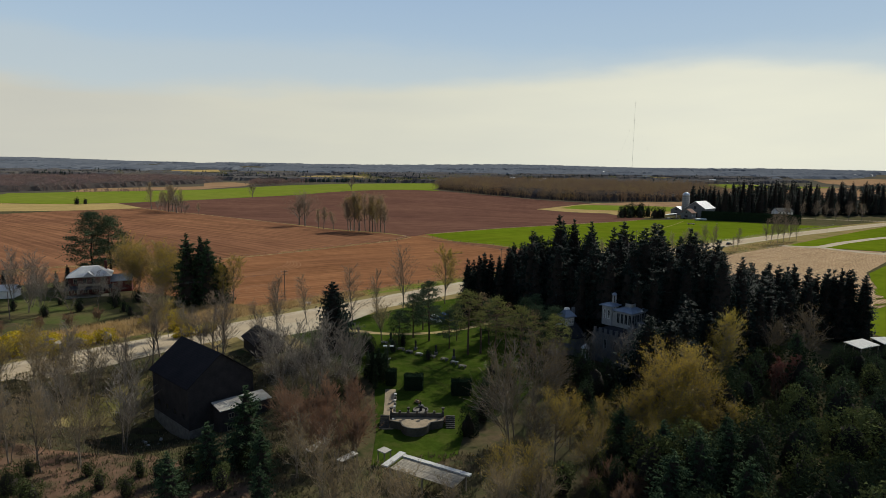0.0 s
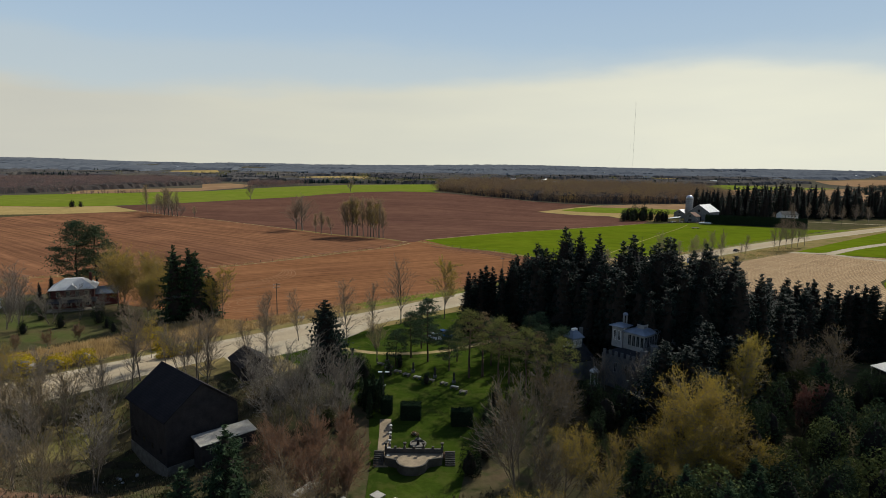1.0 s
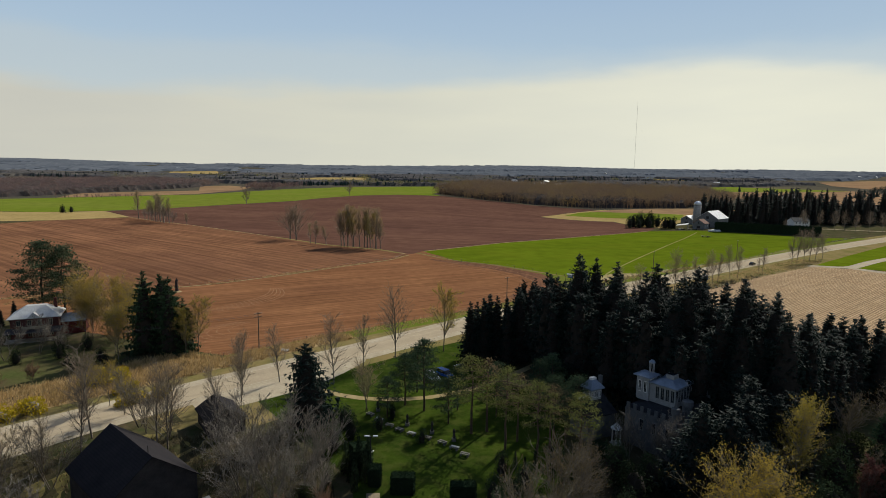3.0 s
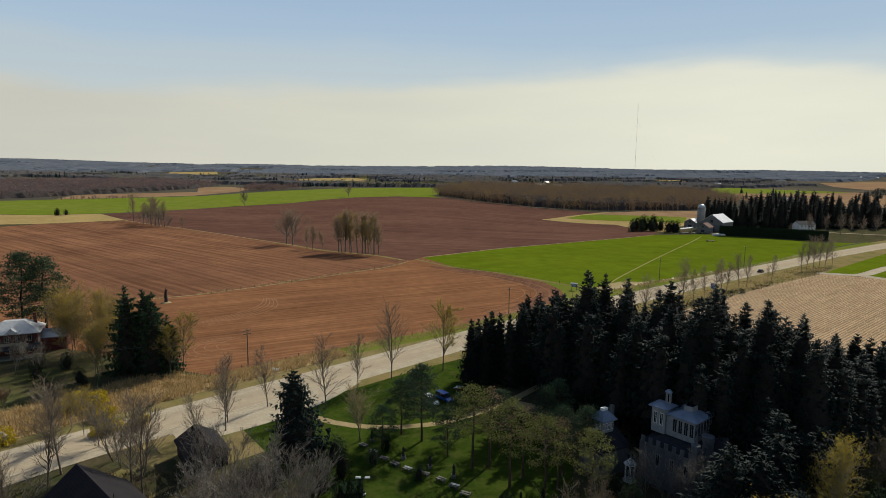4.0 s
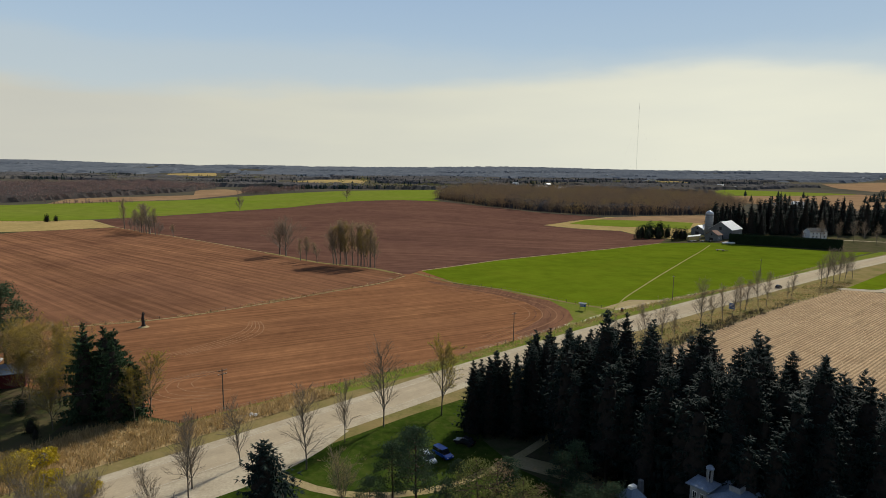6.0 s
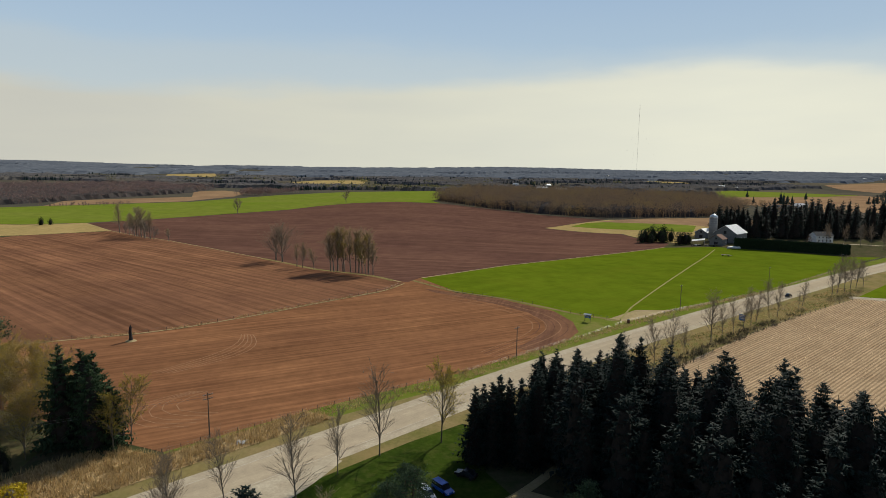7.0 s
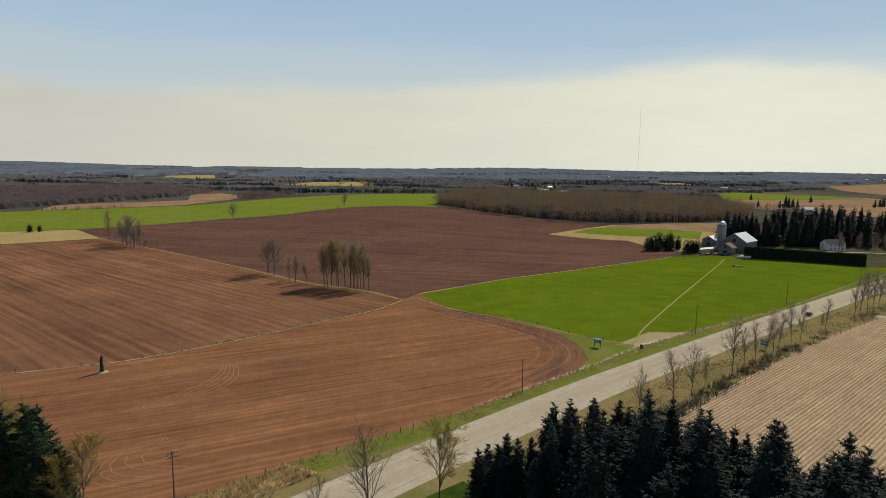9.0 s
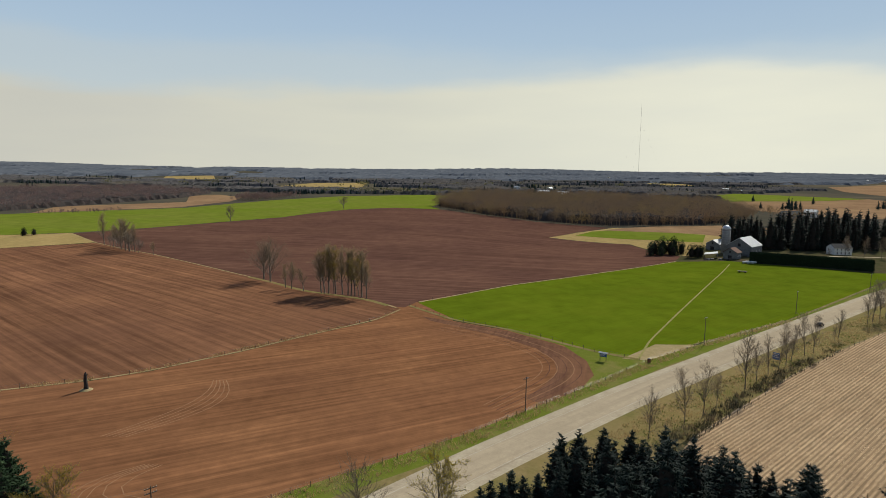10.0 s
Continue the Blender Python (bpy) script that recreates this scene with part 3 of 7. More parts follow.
drape("forest_floor", [(-110, 96), (-66, 94), (-42, 112), (-46, 128), (-66, 118), (-100, 124), (-112, 118)], 3, 0.10, M_FLOOR, None, "leaf mould beneath the scrub, its colour darkened for shade", "forest floor")
drape("forest_floor", [(-36, 112), (-22, 110), (-16, 118), (-19, 130), (-30, 138), (-38, 130)], 3, 0.12, M_FLOOR, None, "leaf mould under the trees behind the barn, its colour darkened for shade", "forest floor")
drape("path", [(-66, 100), (-52, 101), (-46, 95), (-36, 92), (-24, 84), (-20, 60), (-60, 55), (-90, 70), (-100, 95), (-78, 98)], 3, 0.13, M_LITTER, None, "reddish brown leaf litter and bare earth", "leaf litter")
ribbon("path", [(-52, 152), (-44, 158), (-36, 165), (-30, 172), (-24, 186)], (-5, 3), 0.08, M_GRAVEL, "gravel driveway mouth by the road", "driveway")
ribbon("path", [(-32, 166), (-26, 161), (-18, 157), (-7, 157), (3, 160), (9, 166), (16, 171), (22, 179), (28, 186)], (-1.0, 1.0), 0.08, M_TRACK, "sandy estate driveway", "driveway")
ribbon("path", [(16, 171), (26, 166), (34, 160)], (-2.5, 2.5), 0.085, M_TRACK, "sandy forecourt by the manor", "driveway")
M_TRAIL = mat("worn_grassy_track", (0.30, 0.255, 0.10), (0.22, 0.205, 0.065), 0.3, **W)
ribbon("path", [(72, 303), (83, 325), (99, 351), (118, 382), (142, 421), (167, 462), (191, 501), (215, 541)], (-0.42, 0.42), 0.10, M_TRAIL, "bare farm track across the green field", "track")
drape("path", [(66, 303), (74, 311), (84, 321), (100, 321), (84, 308), (74, 301)], 4, 0.09, M_TRACK, None, "trodden bare ground at the field gate", "track")
ribbon("path", [(196, 352), (215, 345), (245, 370), (285, 398), (330, 425), (380, 470)], (-3, 3), 0.10, M_GRAVEL, "pale gravel drive", "driveway")
ribbon("path", [(215, 345), (232, 318), (262, 338), (300, 372), (330, 400)], (-3, 3), 0.105, M_GRAVEL, "pale looping gravel drive", "driveway")
ribbon("path", [(-118, 463), (-101, 447), (-74, 419), (-54, 408), (-36, 397), (-25, 384)], (-2.2, 0.8), 0.10, M_VERGE, "grassy bank under the hedgerow trees", "bank")
ribbon("path", HEDGE_LINE, (-0.55, 0.55), 0.09, M_TRACK, "grassy field bank along the hedgerow", "bank")
ribbon("path", FENCE_LEFT, (-0.5, 0.5), 0.09, M_TRACK, "thin grass strip under the fence", "bank")
ribbon("path", [(-11, 392), (6, 408), (40, 442), (79, 472), (126, 511), (182, 560)], (-0.7, 0.7), 0.12, M_TRACK, "pale field edge", "bank")
ribbon("path", [(72, 302), (58, 311), (29, 341), (6, 356), (-15, 384)], (-1.0, 1.0), 0.12, M_VERGE, "grassy field edge", "bank")
M_HEADLAND = mat("damp_headland_soil", (0.175, 0.088, 0.052), (0.135, 0.068, 0.043), 0.06, layers=((1.4, 0.3), (4.0, 0.22)), rows=(75, 1.2), stretch=0.06, bump=0.3, stain=(0.05, 0.5, (0.22, 0.108, 0.058)), **W)
drape("field", [(40, 268), (46, 275), (51.5, 285.5), (52.4, 300), (48.4, 316.4), (28.5, 338.3), (5.8, 353.2), (-8, 362), (-4, 354), (10, 342), (26, 328), (37, 314), (41, 300), (40, 288), (34, 276), (26, 264), (31, 260)], 4, 0.068, M_HEADLAND, None, "darker headland turned at the end of the ploughed field", "field")
M_TYRES = mat("tyre_marks", (0.32, 0.175, 0.096), (0.25, 0.135, 0.075), 0.4, **W)
for k in range(5):
    ribbon("path", [(-84 + 1.6 * k, 236), (-76 + 2.0 * k, 247), (-70 + 2.2 * k, 258), (-68 + 1.6 * k, 268), (-71 + 1.0 * k, 277)], (-0.14, 0.14), 0.075, M_TYRES, "curved tyre mark in the ploughed soil", "tyre mark")
for k in range(6):
    o = 3.0 + 2.6 * k
    ribbon("path", [(20 - o * 0.4, 251 + o * 0.5), (44 - o * 0.8, 274 + o * 0.4), (52 - o, 287 + 0.1 * o), (53 - o, 300), (48 - o * 0.9, 315 - 0.4 * o), (29 - o * 0.5, 337 - o * 0.7), (6 - 0.4 * o, 352 - 0.8 * o)], (-0.13, 0.13), 0.082, M_TYRES if k % 2 else M_SOIL_C, "curved headland mark in the ploughed soil", "tyre mark")
for k in range(5):
    ribbon("path", [(-58 + k, 200 + 2.0 * k), (-68 + 0.6 * k, 197 + 2.4 * k), (-76 + 1.6 * k, 204 + 1.6 * k), (-76 + 2 * k, 214 + k), (-66 + k, 222)], (-0.13, 0.13), 0.075, M_TYRES, "looping tyre mark at the field corner", "tyre mark")
drape("lawn", [(-145, 182), (-120, 165), (-98, 162), (-82, 172), (-84, 186), (-104, 192), (-112, 188), (-145, 205)], 6, 0.05, M_YARD, None, "rough front lawn of the brick house", "lawn")


# ---- trees ----
def tube(V, F, pts, radii, sides):
    base = len(V)
    up = Vector((0.13, 0.31, 0.94))
    for i, p in enumerate(pts):
        d = (pts[min(i + 1, len(pts) - 1)] - pts[max(i - 1, 0)])
        u = d.cross(up)
        if u.length < 1e-4:
            u = d.cross(Vector((1, 0, 0)))
        u.normalize()
        w = d.cross(u).normalized()
        for k in range(sides):
            a = 2 * math.pi * k / sides
            V.append(p + (u * math.cos(a) + w * math.sin(a)) * radii[i])
        if i:
            for k in range(sides):
                a, b = base + (i - 1) * sides + k, base + (i - 1) * sides + (k + 1) % sides
                F.append((a, b, b + sides, a + sides))


def leaf(V, F, p, size, rng):
    a = Vector((rng.gauss(0, 1), rng.gauss(0, 1), rng.gauss(0, 1))).normalized() * size
    b = Vector((rng.gauss(0, 1), rng.gauss(0, 1), rng.gauss(0, 1))).normalized() * size
    n = len(V)
    V += [p + a, p - a * 0.5 + b * 0.7, p - a * 0.5 - b * 0.7]
    F.append((n, n + 1, n + 2))


def spruce_geo(seed, h, r, levels, nb, sprays=5, bare=0.05, fat=0.62, fine=0.22):
    rng = random.Random(seed)
    TV, TF, CV, CF = [], [], [], []
    lean = Vector((rng.uniform(-0.15, 0.15), rng.uniform(-0.15, 0.15), 0))
    tube(TV, TF, [Vector((0, 0, -0.4)), Vector((0, 0, h * 0.5)) + lean, Vector((0, 0, h)) + lean], [h * 0.012 + 0.06, h * 0.008 + 0.03, 0.03], 6)
    # a dark hull added inside the crown, so that its gaps look closed and shaded
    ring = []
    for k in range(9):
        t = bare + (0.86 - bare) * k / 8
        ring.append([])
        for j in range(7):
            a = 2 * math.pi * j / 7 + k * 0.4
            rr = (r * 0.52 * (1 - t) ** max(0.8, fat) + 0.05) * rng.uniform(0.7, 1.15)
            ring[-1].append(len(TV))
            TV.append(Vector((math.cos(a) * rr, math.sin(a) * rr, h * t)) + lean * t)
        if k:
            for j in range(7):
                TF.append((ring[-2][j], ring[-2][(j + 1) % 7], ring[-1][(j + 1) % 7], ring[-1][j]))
    lop = rng.uniform(0, 6.283)
    for i in range(levels):
        t = (i + rng.uniform(-0.3, 0.3)) / levels
        t = min(0.985, max(bare, t * (1 - bare) + bare))
        z = h * t
        R0 = r * min((1 - t) ** fat, (1 - t) * 1.8) + 0.12
        if t < 0.15:
            R0 *= 0.75 + t * 1.6
        gap = rng.random() < 0.1
        count = nb if t < 0.8 else max(5, nb - 3)
        for b in range(count):
            a = 2 * math.pi * (b / count) + i * 2.4 + rng.uniform(-0.35, 0.35)
            R = R0 * rng.uniform(0.62, 1.18) * (0.6 if gap else 1) * (1 + 0.16 * math.cos(a - lop - 3 * t))
            zb = min(z + rng.uniform(-0.9, 0.9) * h / levels, h * 0.995)
            out = Vector((math.cos(a), math.sin(a), 0))
            side = Vector((-out.y, out.x, 0))
            droop = -0.36 * R * (1 - t) + 0.12 * R * t
            n = sprays if R > 1.2 else 3
            for k in range(n):
                q = (k + 0.75) / n
                # twigs in pairs along the limb, hanging a little, and a pointed tip
                p = out * (R * q) + Vector((0, 0, zb + droop * q + 0.16 * R * q * q)) + lean * t
                ln = (fine * R * (1.2 - q) + fine * 1.6 + 0.12) * rng.uniform(0.75, 1.3)
                wd = out * (ln * 0.24)
                for sgn in (-1, 1):
                    j = len(CV)
                    CV += [p - wd, p + wd, p + (side * sgn * 0.8 + out * rng.uniform(0.3, 0.8)) * ln + Vector((0, 0, -ln * rng.uniform(0.1, 0.6)))]
                    CF.append((j, j + 1, j + 2))
                j = len(CV)
                if k == n - 1:
                    CV += [p - side * ln * 0.28, p + side * ln * 0.28, p + out * ln * 1.1 + Vector((0, 0, ln * rng.uniform(-0.1, 0.35)))]
                else:
                    CV += [p - out * ln * 0.4, p + out * ln * 0.5, p + out * ln * 0.2 + Vector((0, 0, -ln * rng.uniform(0.6, 1.2)))]
                CF.append((j, j + 1, j + 2))
    return TV, TF, CV, CF


def bare_geo(seed, h, spread, kids=(14, 7), upright=0.5, r0=None, stems=1, leaf_n=0, leaf_size=0.2, clear=0.25, twigs=14, twig_w=0.075):
    """A leafless or budding tree: stem, limbs and branches as tubes, twigs as slivers; buds along the twigs."""
    rng = random.Random(seed)
    TV, TF, CV, CF = [], [], [], []
    WV, WF = (TV, TF) if leaf_n else (CV, CF)
    r0 = r0 or h * 0.009 + 0.03

    def twig(p, ax, ln):
        d = (ax * 0.8 + Vector((rng.gauss(0, 0.5), rng.gauss(0, 0.5), rng.gauss(0, 0.4) + 0.4 * upright))).normalized() * ln
        s = d.orthogonal().normalized()
        s = (Matrix.Rotation(rng.uniform(0, 3.1), 3, d.normalized()) @ s) * twig_w
        k = len(WV)
        WV.extend((p - s * 0.5, p + s * 0.5, p + d))
        WF.append((k, k + 1, k + 2))
        for _ in range(leaf_n):
            leaf(CV, CF, p + d * rng.uniform(0.2, 1.05) + Vector((rng.gauss(0, 1), rng.gauss(0, 1), rng.gauss(0, 1))) * leaf_size * 0.6, leaf_size * rng.uniform(0.6, 1.4), rng)

    def grow(p, d, length, rad, level):
        segs = (6, 4, 1)[level]
        pts, q, dd = [p.copy()], p.copy(), d.copy()
        for i in range(segs):
            wob = (0.035, 0.15, 0.22)[level]
            dd = (dd + Vector((rng.gauss(0, wob), rng.gauss(0, wob), rng.gauss(0, wob) + (0.16 * upright if level else 0)))).normalized()
            q = q + dd * (length / segs)
            pts.append(q.copy())
        rr = [max((0.04, 0.026, 0.018)[level], rad * (1 - 0.75 * i / segs)) for i in range(segs + 1)]
        tube(TV, TF, pts, rr, (6, 4, 3)[level])
        if level < 2:
            for c in range(kids[level]):
                t = (clear + (1 - clear) * (c + rng.random() * 0.9) / kids[level]) if level == 0 else 0.15 + 0.85 * (c + rng.random()) / kids[level]
                t = min(t, 0.99)
                i = min(int(t * segs), segs - 1)
                pp = pts[i].lerp(pts[i + 1], t * segs - i)
                ax = (pts[i + 1] - pts[i]).normalized()
                o = Matrix.Rotation(rng.uniform(0, 2 * math.pi), 3, ax) @ ax.orthogonal().normalized()
                open_a = rng.uniform(0.5, 0.95) * (1.25 - 0.75 * upright)
                nd = (ax * math.cos(open_a) + o * math.sin(open_a)).normalized()
                if level == 0:
                    ln = spread * (1.15 - 0.65 * t) * rng.uniform(0.75, 1.15)
                else:
                    ln = length * rng.uniform(0.35, 0.6)
                grow(pp, nd, ln, min(rr[i] * 0.55, 0.12 if level == 0 else 0.06), level + 1)
        for _ in range(twigs if level == 2 else twigs + 3 if level == 1 else twigs):
            t = rng.uniform(0.25 if level else 0.6, 1.0)
            i = min(int(t * segs), segs - 1)
            twig(pts[i].lerp(pts[i + 1], t * segs - i), (pts[i + 1] - pts[i]).normalized(), rng.uniform(0.3, 0.75) * (length if level == 2 else spread * 0.35))

    for s in range(stems):
        tilt = 0.025 if stems == 1 else 0.2
        d = Vector((rng.gauss(0, tilt), rng.gauss(0, tilt), 1)).normalized()
        off = Vector((rng.gauss(0, 0.25), rng.gauss(0, 0.25), 0)) if stems > 1 else Vector((0, 0, 0))
        grow(off - Vector((0, 0, 0.4)), d, h * (1 if s == 0 else rng.uniform(0.7, 0.95)), r0 * (1 if stems == 1 else 0.7), 0)
    return TV, TF, CV, CF


def pine_geo(seed, h, spread, clumps=26, clear=0.45, n=46, size=0.42):
    """A pine with a bare stem and uneven tufts of needles at the ends of crooked limbs."""
    rng = random.Random(seed)
    TV, TF, CV, CF = [], [], [], []
    pts = [Vector((rng.gauss(0, 0.012) * h * k / 6, rng.gauss(0, 0.012) * h * k / 6, h * k / 6 - 0.4)) for k in range(7)]
    tube(TV, TF, pts, [(h * 0.014 + 0.05) * (1 - 0.13 * k) for k in range(7)], 7)
    for c in range(clumps):
        t = clear + (1 - clear) * (c + rng.random()) / clumps
        i = min(int(t * 6), 5)
        p = pts[i].lerp(pts[i + 1], min(1, t * 6 - i))
        a = c * 2.4 + rng.uniform(-0.5, 0.5)
        prof = math.sin(math.pi * min(1, (t - clear) / (1 - clear) * 0.75 + 0.22))
        ln = spread * prof * rng.uniform(0.55, 1.1)
        e = p + Vector((math.cos(a) * ln, math.sin(a) * ln, rng.uniform(-0.05, 0.3) * ln))
        mid_p = p.lerp(e, 0.5) + Vector((0, 0, -0.05 * ln))
        tube(TV, TF, [p, mid_p, e], [0.07, 0.05, 0.02], 4)
        rad = rng.uniform(0.22, 0.40) * spread
        for _ in range(n):
            v = Vector((rng.gauss(0, 1), rng.gauss(0, 1), rng.gauss(0, 0.38)))
            q = e.lerp(mid_p, rng.random() * 0.7) + v * rad * 0.5
            leaf(CV, CF, q, size * rng.uniform(0.6, 1.3), rng)
    return TV, TF, CV, CF


def hull(V, F, rng, profile, rx, rz, sides, base=None, rough=0.18):
    """An uneven closed hull added inside a crown to close its gaps: fractions of radius and height, from the bottom up.
    """
    base = base or Vector((0, 0, 0))
    n0 = len(V)
    for i, (r, z) in enumerate(profile):
        for k in range(sides):
            a = 2 * math.pi * (k + 0.5 * (i % 2)) / sides
            q = r * rx * rng.uniform(1 - rough, 1 + rough)
            V.append(base + Vector((math.cos(a) * q, math.sin(a) * q, z * rz * rng.uniform(0.96, 1.04))))
        if i:
            for k in range(sides):
                a, b = n0 + (i - 1) * sides + k, n0 + (i - 1) * sides + (k + 1) % sides
                F.append((a, b, b + sides, a + sides))
    F.append(tuple(range(n0 + sides * (len(profile) - 1), n0 + sides * len(profile))))


def bush_geo(seed, rx, rz, n, size, lumps=9, stem=True):
    """A dense shrub of leaves over uneven lumps."""
    rng = random.Random(seed)
    TV, TF, CV, CF = [], [], [], []
    tube(TV, TF, [Vector((0, 0, -0.3)), Vector((0, 0, rz * 0.8)), Vector((0.05, 0, rz * 1.5))], [0.10, 0.07, 0.03], 5)
    cents = []
    for k in range(lumps):
        a, u = rng.uniform(0, 2 * math.pi), rng.uniform(0.1, 0.95)
        q = math.sqrt(max(0.0, 1 - u * u)) * rng.uniform(0.4, 0.75)
        cents.append((Vector((math.cos(a) * q * rx, math.sin(a) * q * rx, u * rz * 1.45)), rng.uniform(0.34, 0.55)))
    cents.append((Vector((0, 0, rz * 0.8)), 0.8))
    # added dark hull for the shaded inside of the shrub
    hull(TV, TF, rng, [(0.5, 0.12), (0.78, 0.55), (0.74, 1.0), (0.45, 1.4), (0.1, 1.62)], rx * 0.66, rz * 0.8, 8)
    for k in range(n):
        c, q = cents[k % len(cents)]
        v = Vector((rng.gauss(0, 1), rng.gauss(0, 1), rng.gauss(0, 1))).normalized()
        v = Vector((v.x * rx * q, v.y * rx * q, v.z * rz * q)) * rng.uniform(0.8, 1.05)
        p = c + v
        if p.z < 0.05:
            p.z = rng.uniform(0.05, 0.5)
        leaf(CV, CF, p, size * rng.uniform(0.6, 1.4), rng)
    return TV, TF, CV, CF


def column_geo(seed, h, r, n, size):
    """A narrow columnar cedar."""
    rng = random.Random(seed)
    TV, TF, CV, CF = [], [], [], []
    tube(TV, TF, [Vector((0, 0, -0.3)), Vector((0, 0, h * 0.9))], [0.08, 0.03], 5)
    for k in range(n):
        t = rng.random()
        a = rng.uniform(0, 2 * math.pi)
        rr = r * (1 - t ** 3 * 0.9) * (0.75 + 0.25 * math.sin(a * 3 + t * 9)) * rng.uniform(0.8, 1.05)
        leaf(CV, CF, Vector((math.cos(a) * rr, math.sin(a) * rr, t * h + 0.1)), size * rng.uniform(0.6, 1.4), rng)
    return TV, TF, CV, CF


def tree_proto(name, geo, bark, leafmat, crown="crown"):
    TV, TF, CV, CF = geo
    ob = new(name)
    ob.empty_display_size = 0.3
    add_mesh("trunk", TV, TF, bark, ob, "", True)
    if CV:
        add_mesh(crown, CV, CF, leafmat, ob)
    return ob


PLANTED = set()


def plant(protos, places, label, category, group="", height=None, jitter=0.0, seed=1):
    """Copies of the prototypes at x, y and a height; each prototype stands at its first place."""
    rng = random.Random(seed)
    for k, pl in enumerate(places):
        x, y, h = pl[:3]
        proto, h0 = protos[k % len(protos)] if len(pl) < 4 else protos[pl[3]]
        s = h / h0
        m = pose(x, y, gz(x, y), 0, 0, rng.uniform(0, 360)) @ Matrix.Diagonal((s * rng.uniform(1 - jitter, 1 + jitter), s * rng.uniform(1 - jitter, 1 + jitter), s, 1))
        if proto not in PLANTED:
            PLANTED.add(proto)
            proto.matrix_basis = m
            ob = proto
        else:
            ob = copy_thing(proto, m @ Matrix.Diagonal((*(1 / c for c in proto.scale), 1)))
        tagged(ob, label, category, group)


rg = random.Random(7)
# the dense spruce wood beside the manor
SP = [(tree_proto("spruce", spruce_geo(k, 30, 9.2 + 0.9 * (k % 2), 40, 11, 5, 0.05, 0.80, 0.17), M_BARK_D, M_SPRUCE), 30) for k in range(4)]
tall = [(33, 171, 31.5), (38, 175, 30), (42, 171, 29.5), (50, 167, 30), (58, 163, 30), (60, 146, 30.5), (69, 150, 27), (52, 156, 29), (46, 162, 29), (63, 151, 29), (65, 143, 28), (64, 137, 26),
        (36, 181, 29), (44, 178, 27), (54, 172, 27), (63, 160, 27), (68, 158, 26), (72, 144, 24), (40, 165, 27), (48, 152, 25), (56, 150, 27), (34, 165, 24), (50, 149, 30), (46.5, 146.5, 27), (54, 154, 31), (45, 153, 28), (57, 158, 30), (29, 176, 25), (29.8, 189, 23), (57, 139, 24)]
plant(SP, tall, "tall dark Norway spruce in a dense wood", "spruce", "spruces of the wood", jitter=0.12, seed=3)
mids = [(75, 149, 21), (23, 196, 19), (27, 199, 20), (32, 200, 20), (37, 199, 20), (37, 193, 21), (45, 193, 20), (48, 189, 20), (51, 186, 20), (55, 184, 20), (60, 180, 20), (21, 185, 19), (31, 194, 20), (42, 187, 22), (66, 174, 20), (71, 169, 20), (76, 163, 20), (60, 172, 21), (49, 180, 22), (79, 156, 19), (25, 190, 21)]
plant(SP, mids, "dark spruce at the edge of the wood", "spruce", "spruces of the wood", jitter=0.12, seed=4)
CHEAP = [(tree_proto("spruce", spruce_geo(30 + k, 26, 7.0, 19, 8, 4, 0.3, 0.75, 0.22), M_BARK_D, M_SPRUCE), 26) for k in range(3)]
fill = []
for gx in np.arange(26, 116, 4.9):
    for gy in np.arange(134, 204, 4.9):
        x, y = gx + rg.uniform(-1.6, 1.6), gy + rg.uniform(-1.6, 1.6)
        upper = 200 - max(0, x - 34) * 0.62
        lower = max(161 - (x - 26) * 1.25, 137.0 + max(0, x - 72) * 0.75)
        if not lower < y < upper or any((x - a) ** 2 + (y - b) ** 2 < 9 for a, b, _ in tall + mids):
            continue
        core = 26.5 if (x < 70 and y < 180 - max(0, x - 40) * 0.7) else 18.5
        fill.append((x, y, core * rg.uniform(0.78, 1.02) if x < 78 else 17.5 * rg.uniform(0.8, 1.08)))
rim = [(20, 187), (24, 197), (32, 202), (40, 199), (62, 181), (80, 166), (96, 161), (112, 155)]
for (x0, y0), (x1, y1) in zip(rim, rim[1:]):
    k = round(math.hypot(x1 - x0, y1 - y0) / 2.7)
    for i in range(k):
        q = (i + rg.uniform(-0.25, 0.25)) / k
        fill.append((x0 + (x1 - x0) * q + rg.uniform(-0.8, 0.8), y0 + (y1 - y0) * q + rg.uniform(-0.8, 0.8), rg.uniform(17, 20.5) if x0 < 80 else rg.uniform(17, 19.5)))
plant(CHEAP, fill, "dark spruce within the dense wood", "spruce", "spruces of the wood", jitter=0.12, seed=7)
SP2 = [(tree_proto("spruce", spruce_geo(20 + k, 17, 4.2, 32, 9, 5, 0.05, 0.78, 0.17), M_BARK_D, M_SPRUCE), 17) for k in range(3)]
plant(SP2, [(8, 184, 16.5), (11.6, 184, 17.5), (13, 187, 18), (15.1, 185.5, 17.8), (17.5, 182, 16), (20.5, 185, 17), (10, 188, 15.5), (18, 188.5, 17)], "dark young spruce in a tight cluster by the road", "spruce", "spruce cluster", jitter=0.1, seed=5)
rowr = [(82, 160, 20), (86, 166, 19), (89, 163, 19.5), (92, 160, 19), (95, 162, 19.5), (98, 160, 19), (101, 157, 19), (104, 156, 19.5), (107, 157, 19), (110, 155, 18), (84, 154, 19), (90, 157, 18), (79, 147, 20)]
plant(SP2, rowr, "dark spruce in a row along the field", "spruce", "spruce row", jitter=0.12, seed=6)
